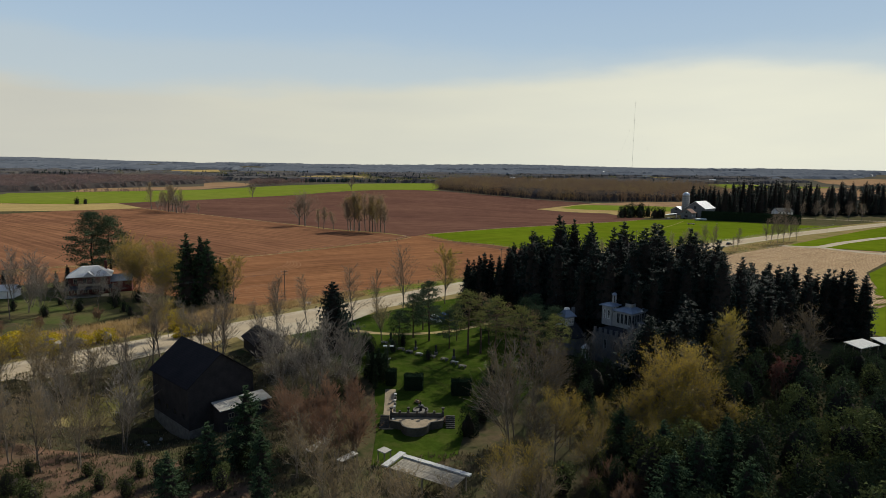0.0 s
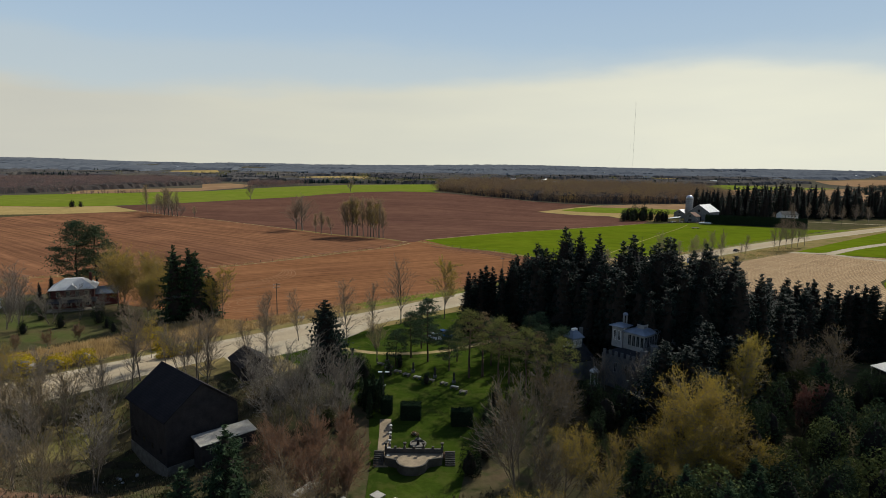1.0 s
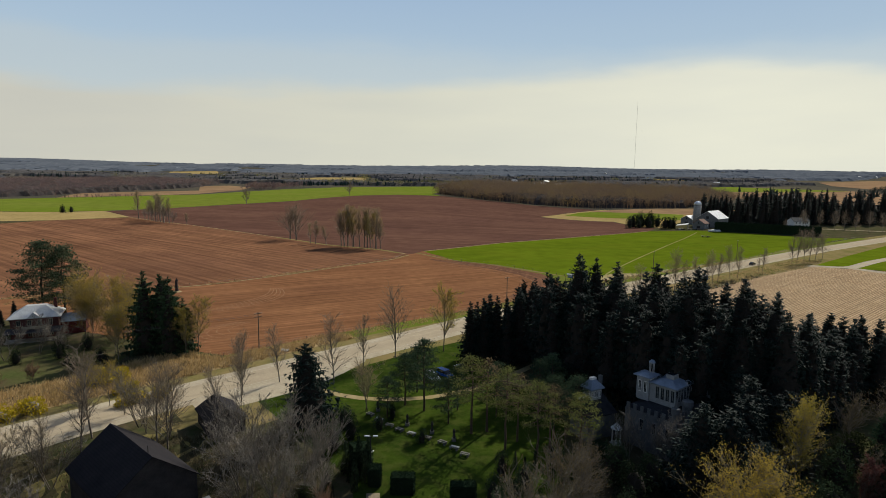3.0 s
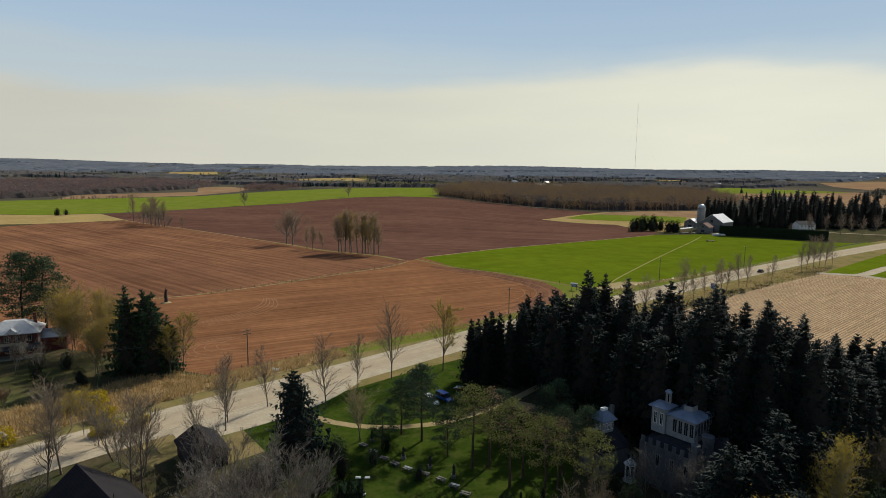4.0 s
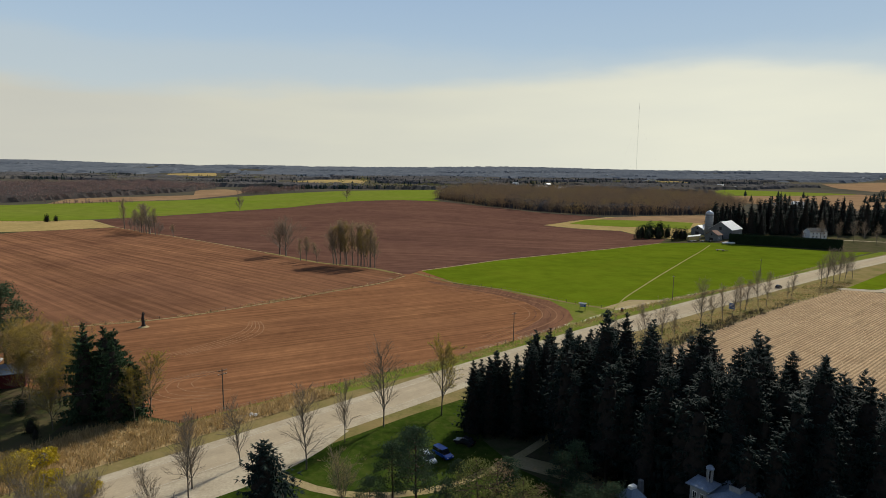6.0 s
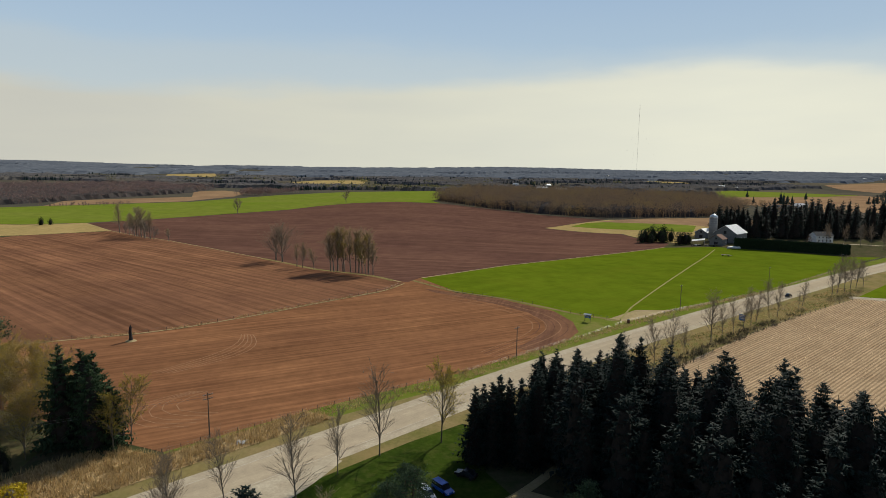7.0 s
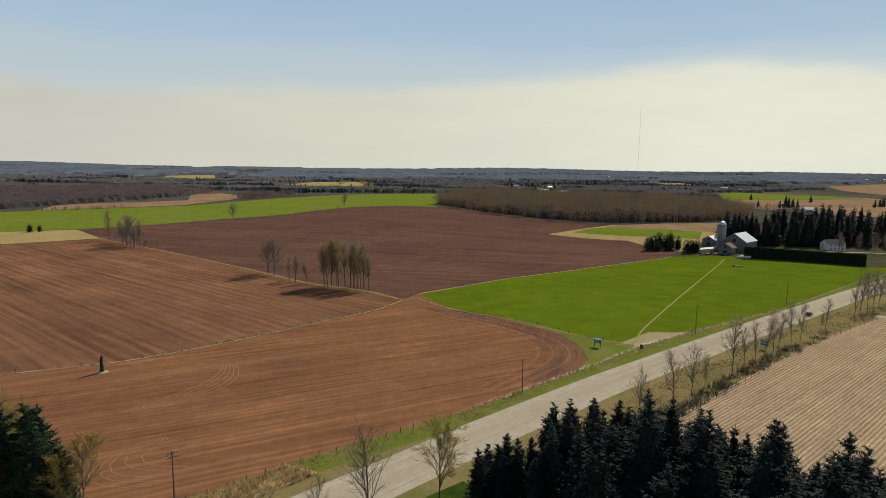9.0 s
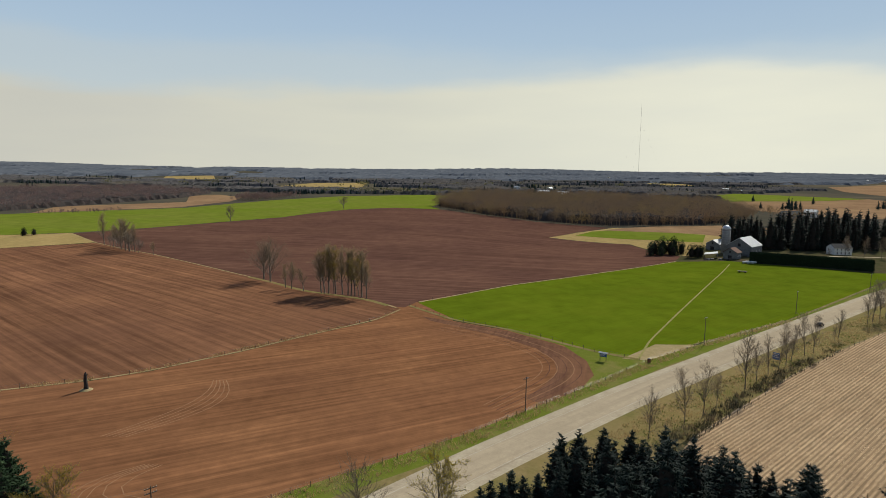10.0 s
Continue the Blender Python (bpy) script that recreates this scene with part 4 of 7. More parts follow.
# single spruces of the estate
SP3 = [(tree_proto("spruce", spruce_geo(40 + k, 16, 7.0, 32, 10, 5, 0.03, 0.62, 0.17), M_BARK_D, M_SPRUCE), 16) for k in range(2)]
plant(SP3, [(-26, 144, 17)], "dark green spruce standing alone on the lawn", "spruce", "", seed=8)
SPH = [(tree_proto("spruce", spruce_geo(26 + k, 22, 6.2, 26, 8, 6, 0.08, 0.46, 0.20), M_BARK_D, M_SPRUCE2), 22) for k in range(2)]
plant(SPH, [(-80, 189, 23), (-76, 190, 22), (-72.5, 187, 19.5), (-77, 193, 20), (-69.5, 189, 15.5), (-74.5, 191.5, 21)], "dark spruce in a clump by the brick house", "spruce", "house spruces", jitter=0.1, seed=9)
plant(SP3, [(41.8, 119.5, 17), (45.5, 118, 16.5), (47.5, 112, 15), (50, 122, 17), (53, 127, 18), (56, 124, 16), (60, 128, 15), (54, 133, 17)], "dark spruce in front of the manor", "spruce", "manor spruces", jitter=0.1, seed=10)
SPU = [(tree_proto("conifer", spruce_geo(46 + k, 16, 5.6, 26, 9, 6, 0.03, 0.6, 0.17), M_BARK_D, M_SPRUCE2), 16) for k in range(2)]
plant(SPU, [(-31, 93, 13), (-35.5, 88, 9), (-27, 87, 8), (-24, 76, 8), (-38, 80, 8), (31, 76, 11), (36, 80, 12), (27, 70, 9), (42, 84, 12), (40, 74, 11), (34, 88, 10), (46, 93, 9), (30, 96, 9), (77, 128, 11)], "green conifer in the undergrowth", "conifer", "undergrowth conifers", jitter=0.15, seed=11)

# pines over the lawn
PN = [(tree_proto("pine", pine_geo(60 + k, 15, 4.4, 34, 0.30, 150, 0.19), M_BARK_R, M_PINE), 15) for k in range(3)]
PY = [(tree_proto("pine", pine_geo(70 + k, 15, 4.2, 28, 0.42, 110, 0.17), M_BARK_R, M_PINE_Y), 15) for k in range(2)]
PO = [(tree_proto("pine", pine_geo(76 + k, 15, 4.0, 22, 0.5, 50, 0.16), M_BARK_R, M_PINE_O), 15) for k in range(2)]
plant(PN, [(-7.3, 154.4, 12), (-3.1, 151.4, 16), (2, 145, 10), (22, 138.5, 13), (12, 149, 12), (21, 151, 12), (-5, 162, 11), (24.5, 155, 12), (27, 141, 12), (-10.5, 147.5, 9), (4, 152, 10)],
      "Scots pine with a bare stem above the lawn", "pine", "lawn pines", jitter=0.12, seed=12)
plant(PY, [(6.4, 140.6, 16), (12.4, 134.5, 16), (25, 129.5, 13.5), (17.7, 131.1, 15)], "pine with yellowing needles above the lawn", "pine", "lawn pines", jitter=0.12, seed=13)
plant(PO, [(9.5, 141.6, 15), (15, 137.5, 13.5), (20.5, 134, 13)], "pine with browned thinning needles above the lawn", "pine", "lawn pines", jitter=0.12, seed=113)
WP = [(tree_proto("white_pine", pine_geo(80 + k, 22, 6.6, 46, 0.28, 170, 0.27), M_BARK_D, M_PINE), 22) for k in range(2)]
plant(WP, [(-126, 217, 27), (-121, 220, 25)], "tall white pine with open layered limbs behind the brick house", "pine", "house pines", seed=14)

# leafless roadside trees
BT = [(tree_proto("bare_tree", bare_geo(100 + k, 15, 6.4, (24, 8), 0.58 + 0.1 * (k % 2), clear=0.18, twigs=8, twig_w=0.032), M_BARK, M_TWIG_M), 15) for k in range(4)]
BF = [(tree_proto("bare_tree", bare_geo(110 + k, 13, 9.0, (18, 9), 0.6, r0=0.4, clear=0.12, twigs=10, twig_w=0.06), M_BARK, M_TWIG_M), 15) for k in range(2)]
BH = [(tree_proto("bare_tree", bare_geo(130 + k, 16, 6.6, (24, 8), 0.72, r0=0.34, clear=0.26, twigs=8, twig_w=0.05), M_BARK, M_TWIG_B), 16) for k in range(3)]
BP = [(tree_proto("bare_tree", bare_geo(120 + k, 15.5, 5.4, (28, 7), 0.62, clear=0.2, twigs=8, twig_w=0.03), M_BARK, M_TWIG_M), 16) for k in range(3)]
plant(BP, [(-43, 155, 15), (-38, 167.5, 13), (-25, 166.5, 15.5), (-19.5, 178.5, 13), (-65.6, 133.8, 16.5), (-65.8, 138, 16.5), (-52.7, 136.4, 15.2), (-49.1, 132.8, 16.7), (-68, 126.7, 11.5), (-44, 159, 12.7), (-51.5, 139, 13)], "slim leafless roadside tree", "tree", "roadside trees", jitter=0.15, seed=15)
plant(BT, [(-12, 186.5, 17), (-45, 146, 10)], "leafless spreading roadside tree", "tree", "roadside trees", jitter=0.15, seed=16)
plant(BT, [(96, 274, 16), (67, 248, 13), (74, 253, 14), (54, 238, 11), (81, 260, 9), (196, 361, 16), (203, 366, 16), (209, 371, 15)], "leafless tree by the stubble field", "tree", "field trees", jitter=0.15, seed=17)
plant(BP, [(103, 281, 12), (110, 287, 13), (116, 292, 13), (122, 298, 14), (126, 302, 12), (135, 309, 15), (140, 312, 14), (162, 332, 11), (158, 328, 7), (191, 357, 14), (216, 377, 14), (224, 383, 13)], "young leafless roadside tree", "tree", "field trees", jitter=0.15, seed=18)
# budding yellow tree by the road and grey-brown ones of the estate
BY = [(tree_proto("budding_tree", bare_geo(140 + k, 15, 5.8, (18, 8), 0.5, leaf_n=5, leaf_size=0.085, twigs=11, clear=0.18, twig_w=0.04), M_BARK, M_BUD_Y), 15) for k in range(2)]
BO = [(tree_proto("budding_tree", bare_geo(150 + k, 12, 7.2, (16, 8), 0.62, leaf_n=5, leaf_size=0.08, twigs=11, clear=0.14, twig_w=0.04), M_BARK, M_BUD_O), 13) for k in range(2)]
BW2 = [(tree_proto("budding_tree", bare_geo(155 + k, 11, 8.2, (18, 9), 0.5, leaf_n=5, leaf_size=0.095, twigs=12, clear=0.12, twig_w=0.04), M_BARK, M_BUD_O), 12) for k in range(2)]
BR = [(tree_proto("budding_tree", bare_geo(160 + k, 9, 4.4, (10, 6), 0.75, stems=5, clear=0.1, twigs=13, twig_w=0.045), M_BARK, M_TWIG_R), 9) for k in range(2)]
BB = [(tree_proto("bare_tree", bare_geo(170 + k, 12, 4.8, (12, 6), 0.66, stems=3, clear=0.2, twigs=5, twig_w=0.045), M_BARK, M_TWIG_D), 12) for k in range(3)]
BG = [(tree_proto("bare_tree", bare_geo(180 + k, 12, 5.2, (12, 6), 0.62, stems=3, clear=0.22, twigs=6, twig_w=0.045), M_BARK, M_TWIG_B), 12) for k in range(3)]
BFAN = [(tree_proto("budding_tree", bare_geo(190, 14, 7.6, (20, 10), 0.62, clear=0.16, twigs=8, twig_w=0.05, leaf_n=2, leaf_size=0.085), M_BARK, M_BUD_BR), 15)]
plant(BB, [(-59.1, 142.6, 12.2), (-56.5, 140, 9)], "many-stemmed leafless tree by the road", "tree", "roadside trees", seed=116)
plant(BG, [(-15, 151, 10.5)], "young tree in reddish-brown bud on the lawn", "tree", "", seed=117)
plant(BY, [(-66.5, 190.5, 14), (-68, 186, 12), (-84.5, 183, 12)], "thin tree in golden bud beside the spruce clump", "tree", "house trees", jitter=0.12, seed=119)
plant(BO, [(-70, 152, 8.5), (-64.5, 147.5, 8), (-75, 156, 7)], "roadside tree in golden-yellow bud", "tree", "roadside trees", jitter=0.12, seed=120)
plant(BY, [(1, 193, 17)], "spreading roadside tree in yellow bud", "tree", "", seed=19)
plant(BY, [(56.9, 119.3, 16.2), (60, 123, 12)], "tall tree in pale yellow bud before the spruces", "tree", "budding trees", seed=20)
plant(BW2, [(38.5, 103.5, 13.5), (43.5, 106.5, 13), (41, 100, 10), (34.5, 99, 9), (46.5, 101, 10), (38, 97, 7.5), (43, 98, 7), (49, 98, 7), (35, 94, 6.5)], "broad spreading tree in golden olive bud", "tree", "budding trees", seed=21)
plant(BO, [(18.5, 93, 10.5), (8.5, 80, 8.5), (12.5, 79, 9), (22, 98, 9), (23, 88, 8), (32, 90, 7.5), (28, 100, 7)], "grey-limbed tree in olive bud", "tree", "budding trees", seed=22)
plant(BFAN, [(11.5, 95, 16.5), (14.5, 91, 11)], "broad tree in brown-olive bud before the lawn", "tree", "budding trees", seed=122)
plant(BR, [(25, 78, 4.5), (28, 82, 4.5), (22, 83, 4), (26, 87, 4), (19, 71, 3.5), (22, 74, 4), (16, 69, 3.5), (24, 70, 3.5)], "low brush in pinkish-brown spring bud", "shrub", "low brush", seed=123)
plant(BFAN, [(17, 109, 14.5), (21.5, 113, 11), (13, 102, 10), (24, 119, 10)], "rounded tree in brown-olive bud beside the lawn", "tree", "budding trees", jitter=0.12, seed=23)
plant(BR, [(-20, 101, 10), (-25, 99, 9.5), (-22, 95, 9), (-17, 93, 8.5), (-27, 104, 8), (-14.5, 99, 7), (-14, 95, 6), (-15.5, 106, 7), (-16.5, 111, 6.5)], "many-stemmed shrub in russet bud beside the barn", "shrub", "russet shrubs", jitter=0.15, seed=24)
plant(BB, [(-30, 117, 13.5), (-26, 120, 14), (-22, 122, 13.5), (-28, 126, 13), (-23, 114, 12), (-33, 123, 12.5), (-19.5, 127, 11), (-18.5, 117, 10)], "tangled silver-grey bare tree behind the barn", "tree", "estate bare trees", jitter=0.15, seed=25)
RED = [(tree_proto("red_tree", bare_geo(166, 9, 3.0, (10, 6), 0.7, stems=2, leaf_n=5, leaf_size=0.10, clear=0.1), M_BARK, M_BUD_RED), 9)]
plant(BB, [(-40.5, 138, 9), (-36, 135, 10.5), (-39, 131, 9)], "silver-grey bare tree before the small shed", "tree", "estate bare trees", jitter=0.15, seed=126)
plant(RED, [(67.6, 117, 9.8), (69.5, 119, 8)], "small tree in crimson leaf", "tree", "", seed=26)
plant(BB, [(37, 127, 11), (40.5, 125.5, 10), (34, 130, 9)], "grey bare climber-clad tree against the manor", "tree", "estate bare trees", jitter=0.15, seed=127)
plant(BFAN, [(81.5, 131, 13), (76, 135, 9.5), (71.5, 121, 7.5)], "tree in brownish bud before the spruces", "tree", "budding trees", jitter=0.15, seed=27)
left = []
for k in range(22):
    left.append((-66 - rg.random() * 34, 90 + rg.random() * 32, rg.uniform(9, 14)))
plant(BG, left[::2] + [(-62, 89, 13), (-57, 91, 12), (-59.1, 99.2, 9)], "tangled bare tree in the scrub in dull brown bud", "tree", "scrub trees", jitter=0.2, seed=28)
plant(BB, left[1::2] + [(-55.9, 101.7, 15), (-66, 125.5, 12), (-71, 118, 11), (-61, 112, 8)], "dark many-stemmed bare tree in the scrub", "tree", "scrub trees", jitter=0.2, seed=128)
plant(BO, [(-84, 112, 10), (-92, 118, 11), (-78, 100, 9), (-96, 108, 10), (-88, 100, 9), (-86, 124, 9), (-79, 120, 8), (-98, 126, 10), (-91, 131, 8)], "scrub tree in dull yellow bud", "tree", "scrub trees", jitter=0.2, seed=29)
near = [(-14, 76, 9), (-9, 74, 8.5), (-4, 73, 9), (-17, 83, 9.5), (-12, 80, 8.5), (1, 72, 8), (8, 74, 9), (14, 77, 9.5), (-22, 88, 9.5), (-6.5, 78, 7)]
plant(BG, near, "grey bare tree in the undergrowth", "tree", "undergrowth trees", jitter=0.2, seed=30)
# trees round the brick house
plant(BW2, [(-106, 209, 15), (-98, 206, 14.5), (-112, 213, 14), (-93, 199, 13), (-88, 188, 10.5), (-101, 200, 11), (-91, 207, 13), (-87, 196, 11), (-105, 203, 11)], "tree in golden-brown bud by the brick house", "tree", "house trees", jitter=0.15, seed=31)
plant(BB, [(-117, 174, 13), (-131, 189, 16), (-126, 183, 14), (-138, 192, 14), (-96, 211, 10), (-108, 187, 10), (-113, 181, 11), (-101, 186, 9), (-122, 176, 12)], "bare old tree in the front yard", "tree", "house trees", jitter=0.15, seed=32)
plant(SP2, [(-134, 215, 8), (-137, 213, 6), (-152, 208, 7)], "small dark conifer behind the brick house", "conifer", "house conifers", seed=33)
# hedgerow copses in the fields
plant(BF, [(-101, 447, 22), (-107, 454, 19)], "spreading leafless tree on the field bank", "tree", "hedgerow trees", jitter=0.1, seed=34)
plant(BH, [(-87, 427, 12), (-83, 424.5, 13), (-75, 419, 11), (-64, 413, 20), (-60, 412, 22), (-56, 411, 23), (-52, 409.5, 22), (-49, 408.5, 21), (-45, 406, 20), (-41, 403, 22), (-38, 400, 15), (-62, 412, 18), (-47, 407, 22)], "slender leafless tree in a hedgerow row", "tree", "hedgerow trees", jitter=0.15, seed=35)
plant(BY, [(-57, 412, 22), (-43, 405, 20)], "tall slender hedgerow tree in yellow bud", "tree", "hedgerow trees", jitter=0.1, seed=36)
plant(BH, [(-299, 626, 24), (-281, 608, 16), (-272, 600, 18), (-267, 594, 22), (-260, 588, 22), (-254, 582, 23), (-247, 577, 20), (-224, 560, 9)], "leafless tree in a far hedgerow row", "tree", "hedgerow trees", jitter=0.2, seed=37)
plant(BB, [(-276, 604, 13), (-264, 592, 15), (-257, 586, 15), (-250, 580, 14), (-286, 612, 11), (-243, 574, 10)], "dense bare brush in a far hedgerow", "tree", "hedgerow trees", jitter=0.2, seed=137)
plant(BF, [(-262, 842, 17), (-156, 1044, 18)], "lone bare tree at the field edge", "tree", "", seed=38)

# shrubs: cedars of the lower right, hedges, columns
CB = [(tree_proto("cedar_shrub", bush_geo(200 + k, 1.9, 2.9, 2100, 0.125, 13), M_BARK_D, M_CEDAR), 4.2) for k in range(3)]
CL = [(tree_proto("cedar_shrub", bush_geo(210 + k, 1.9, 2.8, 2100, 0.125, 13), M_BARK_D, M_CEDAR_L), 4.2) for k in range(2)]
pts = []
for k in range(1400):
    x, y = rg.uniform(30, 114), rg.uniform(60, 131)
    if y > 131 - 0.06 * (x - 40) or x < 40 + (y - 75) * 0.35 and y > 92 or any((x - a) ** 2 + (y - b) ** 2 < 34 for a, b, _ in pts) or (x - 67.6) ** 2 + (y - 115) ** 2 < 16 or (x - 57) ** 2 + (y - 117) ** 2 < 12:
        continue
    pts.append((x, y, rg.uniform(6.0, 10.5) if y < 118 else rg.uniform(4.5, 7.5)))
pts = pts[:118]
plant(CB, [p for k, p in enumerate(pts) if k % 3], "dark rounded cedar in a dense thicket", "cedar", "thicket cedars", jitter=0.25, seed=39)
plant(CL, pts[::3], "rounded cedar in the thicket with sunlight put into its olive-green colour", "cedar", "thicket cedars", jitter=0.25, seed=40)
plant(CB, [(28, 112, 6), (31, 118, 7), (33, 108, 6), (30, 125, 6), (35, 122, 6), (27, 105, 5), (32, 100, 5), (8, 108, 5), (10, 113, 5.5), (5, 103, 4.5), (28, 92, 5), (26, 84, 5)], "dark evergreen shrub at the lawn's edge", "shrub", "lawn shrubs", jitter=0.25, seed=41)
plant(CB, [(-9.5, 147, 3.0), (-11.5, 141.5, 3.4), (-3, 136.5, 2.4), (-16.5, 137, 4.6), (-18.5, 142, 4.6), (-19, 133, 5), (11, 126, 4), (14, 121, 5), (12, 117, 5), (9, 119, 4)], "dark clipped evergreen shrub on the lawn", "shrub", "lawn shrubs", jitter=0.25, seed=141)
plant(CB, [(-108, 178, 3.5), (-100, 183, 3.6), (-95, 178, 3), (-114, 171, 3.2), (-91, 174, 3), (-104, 190, 4), (-97, 191, 4), (-128, 178, 3.5), (-119, 186, 3), (-88, 181, 3.4), (-85, 178, 2.6)], "dark evergreen shrub in the front yard", "shrub", "yard shrubs", jitter=0.25, seed=142)
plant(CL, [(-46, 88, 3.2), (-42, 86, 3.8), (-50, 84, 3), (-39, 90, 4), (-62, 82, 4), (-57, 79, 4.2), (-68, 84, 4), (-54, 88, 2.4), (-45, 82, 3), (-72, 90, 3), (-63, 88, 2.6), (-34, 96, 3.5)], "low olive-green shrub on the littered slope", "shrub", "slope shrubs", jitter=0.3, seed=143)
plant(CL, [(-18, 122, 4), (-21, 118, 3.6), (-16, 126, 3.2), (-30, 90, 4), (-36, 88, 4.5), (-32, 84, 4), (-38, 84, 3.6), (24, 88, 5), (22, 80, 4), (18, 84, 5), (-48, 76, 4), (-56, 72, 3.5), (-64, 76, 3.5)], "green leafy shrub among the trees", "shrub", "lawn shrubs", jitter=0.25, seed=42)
plant(CB, [(88, 130, 5), (92, 129.5, 5.4), (96, 131, 5), (100, 131.5, 5.4), (104, 132.5, 5), (108, 133, 5.2), (112, 134, 5), (94, 127, 5.2), (102, 128.5, 5), (91, 134, 4.8), (110, 130, 5.2)], "dark rounded cedar before the sheds", "cedar", "thicket cedars", jitter=0.2, seed=139)
CC = [(tree_proto("column_cedar", column_geo(220 + k, 6, 0.75, 900, 0.17), M_BARK_D, M_CEDAR), 6) for k in range(2)]
plant(CC, [(-14.5, 124, 6.5), (-13.2, 125, 7), (-12, 123.6, 6), (-15.6, 126, 6), (-13.5, 121.5, 5.5), (-11.8, 126.5, 6.5), (21, 124, 6), (22.5, 122, 6.5), (24, 123.5, 6), (25.5, 121, 6.5), (19.5, 126, 5.5), (17, 128, 4), (15, 127, 3), (13.5, 128, 3.4), (23, 118, 5)], "narrow clipped column cedar", "cedar", "column cedars", jitter=0.12, seed=43)
FS = [(tree_proto("forsythia", bush_geo(230 + k, 2.2, 1.3, 1500, 0.16, 12), M_BARK, M_FORSY, "blossom"), 2.6) for k in range(2)]
plant(FS, [(-79, 164, 4.5), (-76, 167, 4), (-98, 137, 4.5), (-93, 140, 5), (-102, 140, 5), (-88, 143, 4), (-106, 135, 4.5), (-71, 160, 3.2), (-66, 153, 3.4), (-110, 140, 5), (-84, 148, 4), (-62, 157, 3)], "forsythia bush in bright yellow blossom", "shrub", "forsythias", jitter=0.25, seed=44)
plant(BR, [(-112, 150, 4.5), (-106, 156, 4), (-118, 155, 4.5), (-100, 160, 4), (-96, 166, 4)], "dull red-brown shrub by the yard", "shrub", "yard shrubs", jitter=0.2, seed=45)
CR = [(tree_proto("flower_bush", bush_geo(240, 1.0, 0.6, 500, 0.10), M_BARK, M_BUD_R, "leaves"), 1.2)]
plant(CR, [(-7.0, 109.6, 1.3), (1.2, 108.6, 1.2), (-4.5, 115.5, 0.9)], "small orange-red garden bush", "shrub", "garden bushes", seed=46)
plant(CB, [(178, 606, 10), (183, 612, 12), (188, 610, 11), (192, 616, 13), (197, 612, 12), (202, 617, 12.5), (206, 611, 10), (186, 603, 8), (196, 603, 8.5), (203, 582, 9.5), (207, 581, 10), (211, 584, 9), (-411, 686, 7), (-404, 690, 6)], "dark rounded shrub at the farm", "shrub", "farm shrubs", jitter=0.2, seed=47)
# spruces and bare trees of the far farm
SPF = [(tree_proto("spruce", spruce_geo(250 + k, 25, 6.6, 18, 8, 4, 0.06, 0.72, 0.24), M_BARK_D, M_SPRUCE), 25) for k in range(2)]
ff = []
for k in range(22):
    ff.append((262 + k * 1.9 + rg.uniform(-3, 3), 655 - k * 0.5 + rg.uniform(-16, 16), rg.uniform(22, 33)))
for k in range(130):
    ff.append((311 + k * 1.4 + rg.uniform(-3, 3), 652 + k * 0.26 + rg.uniform(-26, 26), rg.uniform(20, 38) if k % 9 else rg.uniform(16, 22)))
plant(SPF, ff, "dark spruce of the farm windbreak", "spruce", "farm windbreak", jitter=0.15, seed=48)
plant(BT, [(333, 590, 15), (345, 585, 15), (356, 580, 16), (372, 590, 15), (384, 575, 16), (342, 600, 13), (400, 580, 15), (365, 565, 14), (300, 560, 8)], "bare tree by the farmhouse", "tree", "farmhouse trees", jitter=0.2, seed=49)


# ---- far woods, hedges and grass: nobody could count them ----
def wood(name, spots, material, label, seed, crown=(3.0, 7.0), tris=26, size=1.6, conifer=False):
    """Trees of a far wood: a stem and slivers of twig; conifers have a dark inner mass."""
    rng = random.Random(seed)
    V, F = [], []
    for x, y, h in spots:
        z = gz(x, y)
        n = len(V)
        V += [Vector((x - 0.18, y, z - 0.5)), Vector((x + 0.18, y, z - 0.5)), Vector((x, y + 0.1, z + h * 0.8))]
        F.append((n, n + 1, n + 2))
        wdt = crown[0] * h / 14
        if conifer:
            hull(V, F, rng, [(0.4, 0.04), (0.45, 0.2), (0.28, 0.55), (0.04, 0.85)], wdt, h, 6, Vector((x, y, z)), 0.25)
        for _ in range(tris):
            if conifer:
                t = rng.random()
                rr = wdt * (1 - t) * math.sqrt(rng.random()) + 0.1
                a = rng.uniform(0, 6.283)
                p = Vector((x + math.cos(a) * rr, y + math.sin(a) * rr, z + h * (0.05 + 0.95 * t)))
                leaf(V, F, p, size * (1.15 - t) * h / 20, rng)
            else:
                v = Vector((rng.gauss(0, 1), rng.gauss(0, 1), rng.gauss(0, 1))).normalized() * rng.uniform(0.55, 1.08)
                p = Vector((x + v.x * wdt * 0.86, y + v.y * wdt * 0.86, z + h * (0.58 + v.z * 0.38)))
                # thin upright slivers, like bundles of twigs
                d = Vector((v.x * 0.7 + rng.gauss(0, 0.3), v.y * 0.7 + rng.gauss(0, 0.3), rng.uniform(0.4, 1.0))) * size * 0.6
                c = Vector((rng.gauss(0, 1), rng.gauss(0, 1), 0)).normalized() * size * 0.16
                k = len(V)
                V += [p - d * 0.5 - c, p - d * 0.5 + c, p + d]
                F.append((k, k + 1, k + 2))
    ob = add_mesh(name, V, F, material)
    return tagged(ob, label, "woods", "", "stuff")


OPEN = ((-430, 2350, 230, 270), (-1230, 3050, 260, 300), (970, 2700, 140, 230), (900, 1640, 240, 300), (1750, 2450, 460, 520), (330, 2050, 130, 110), (-900, 2400, 200, 120))


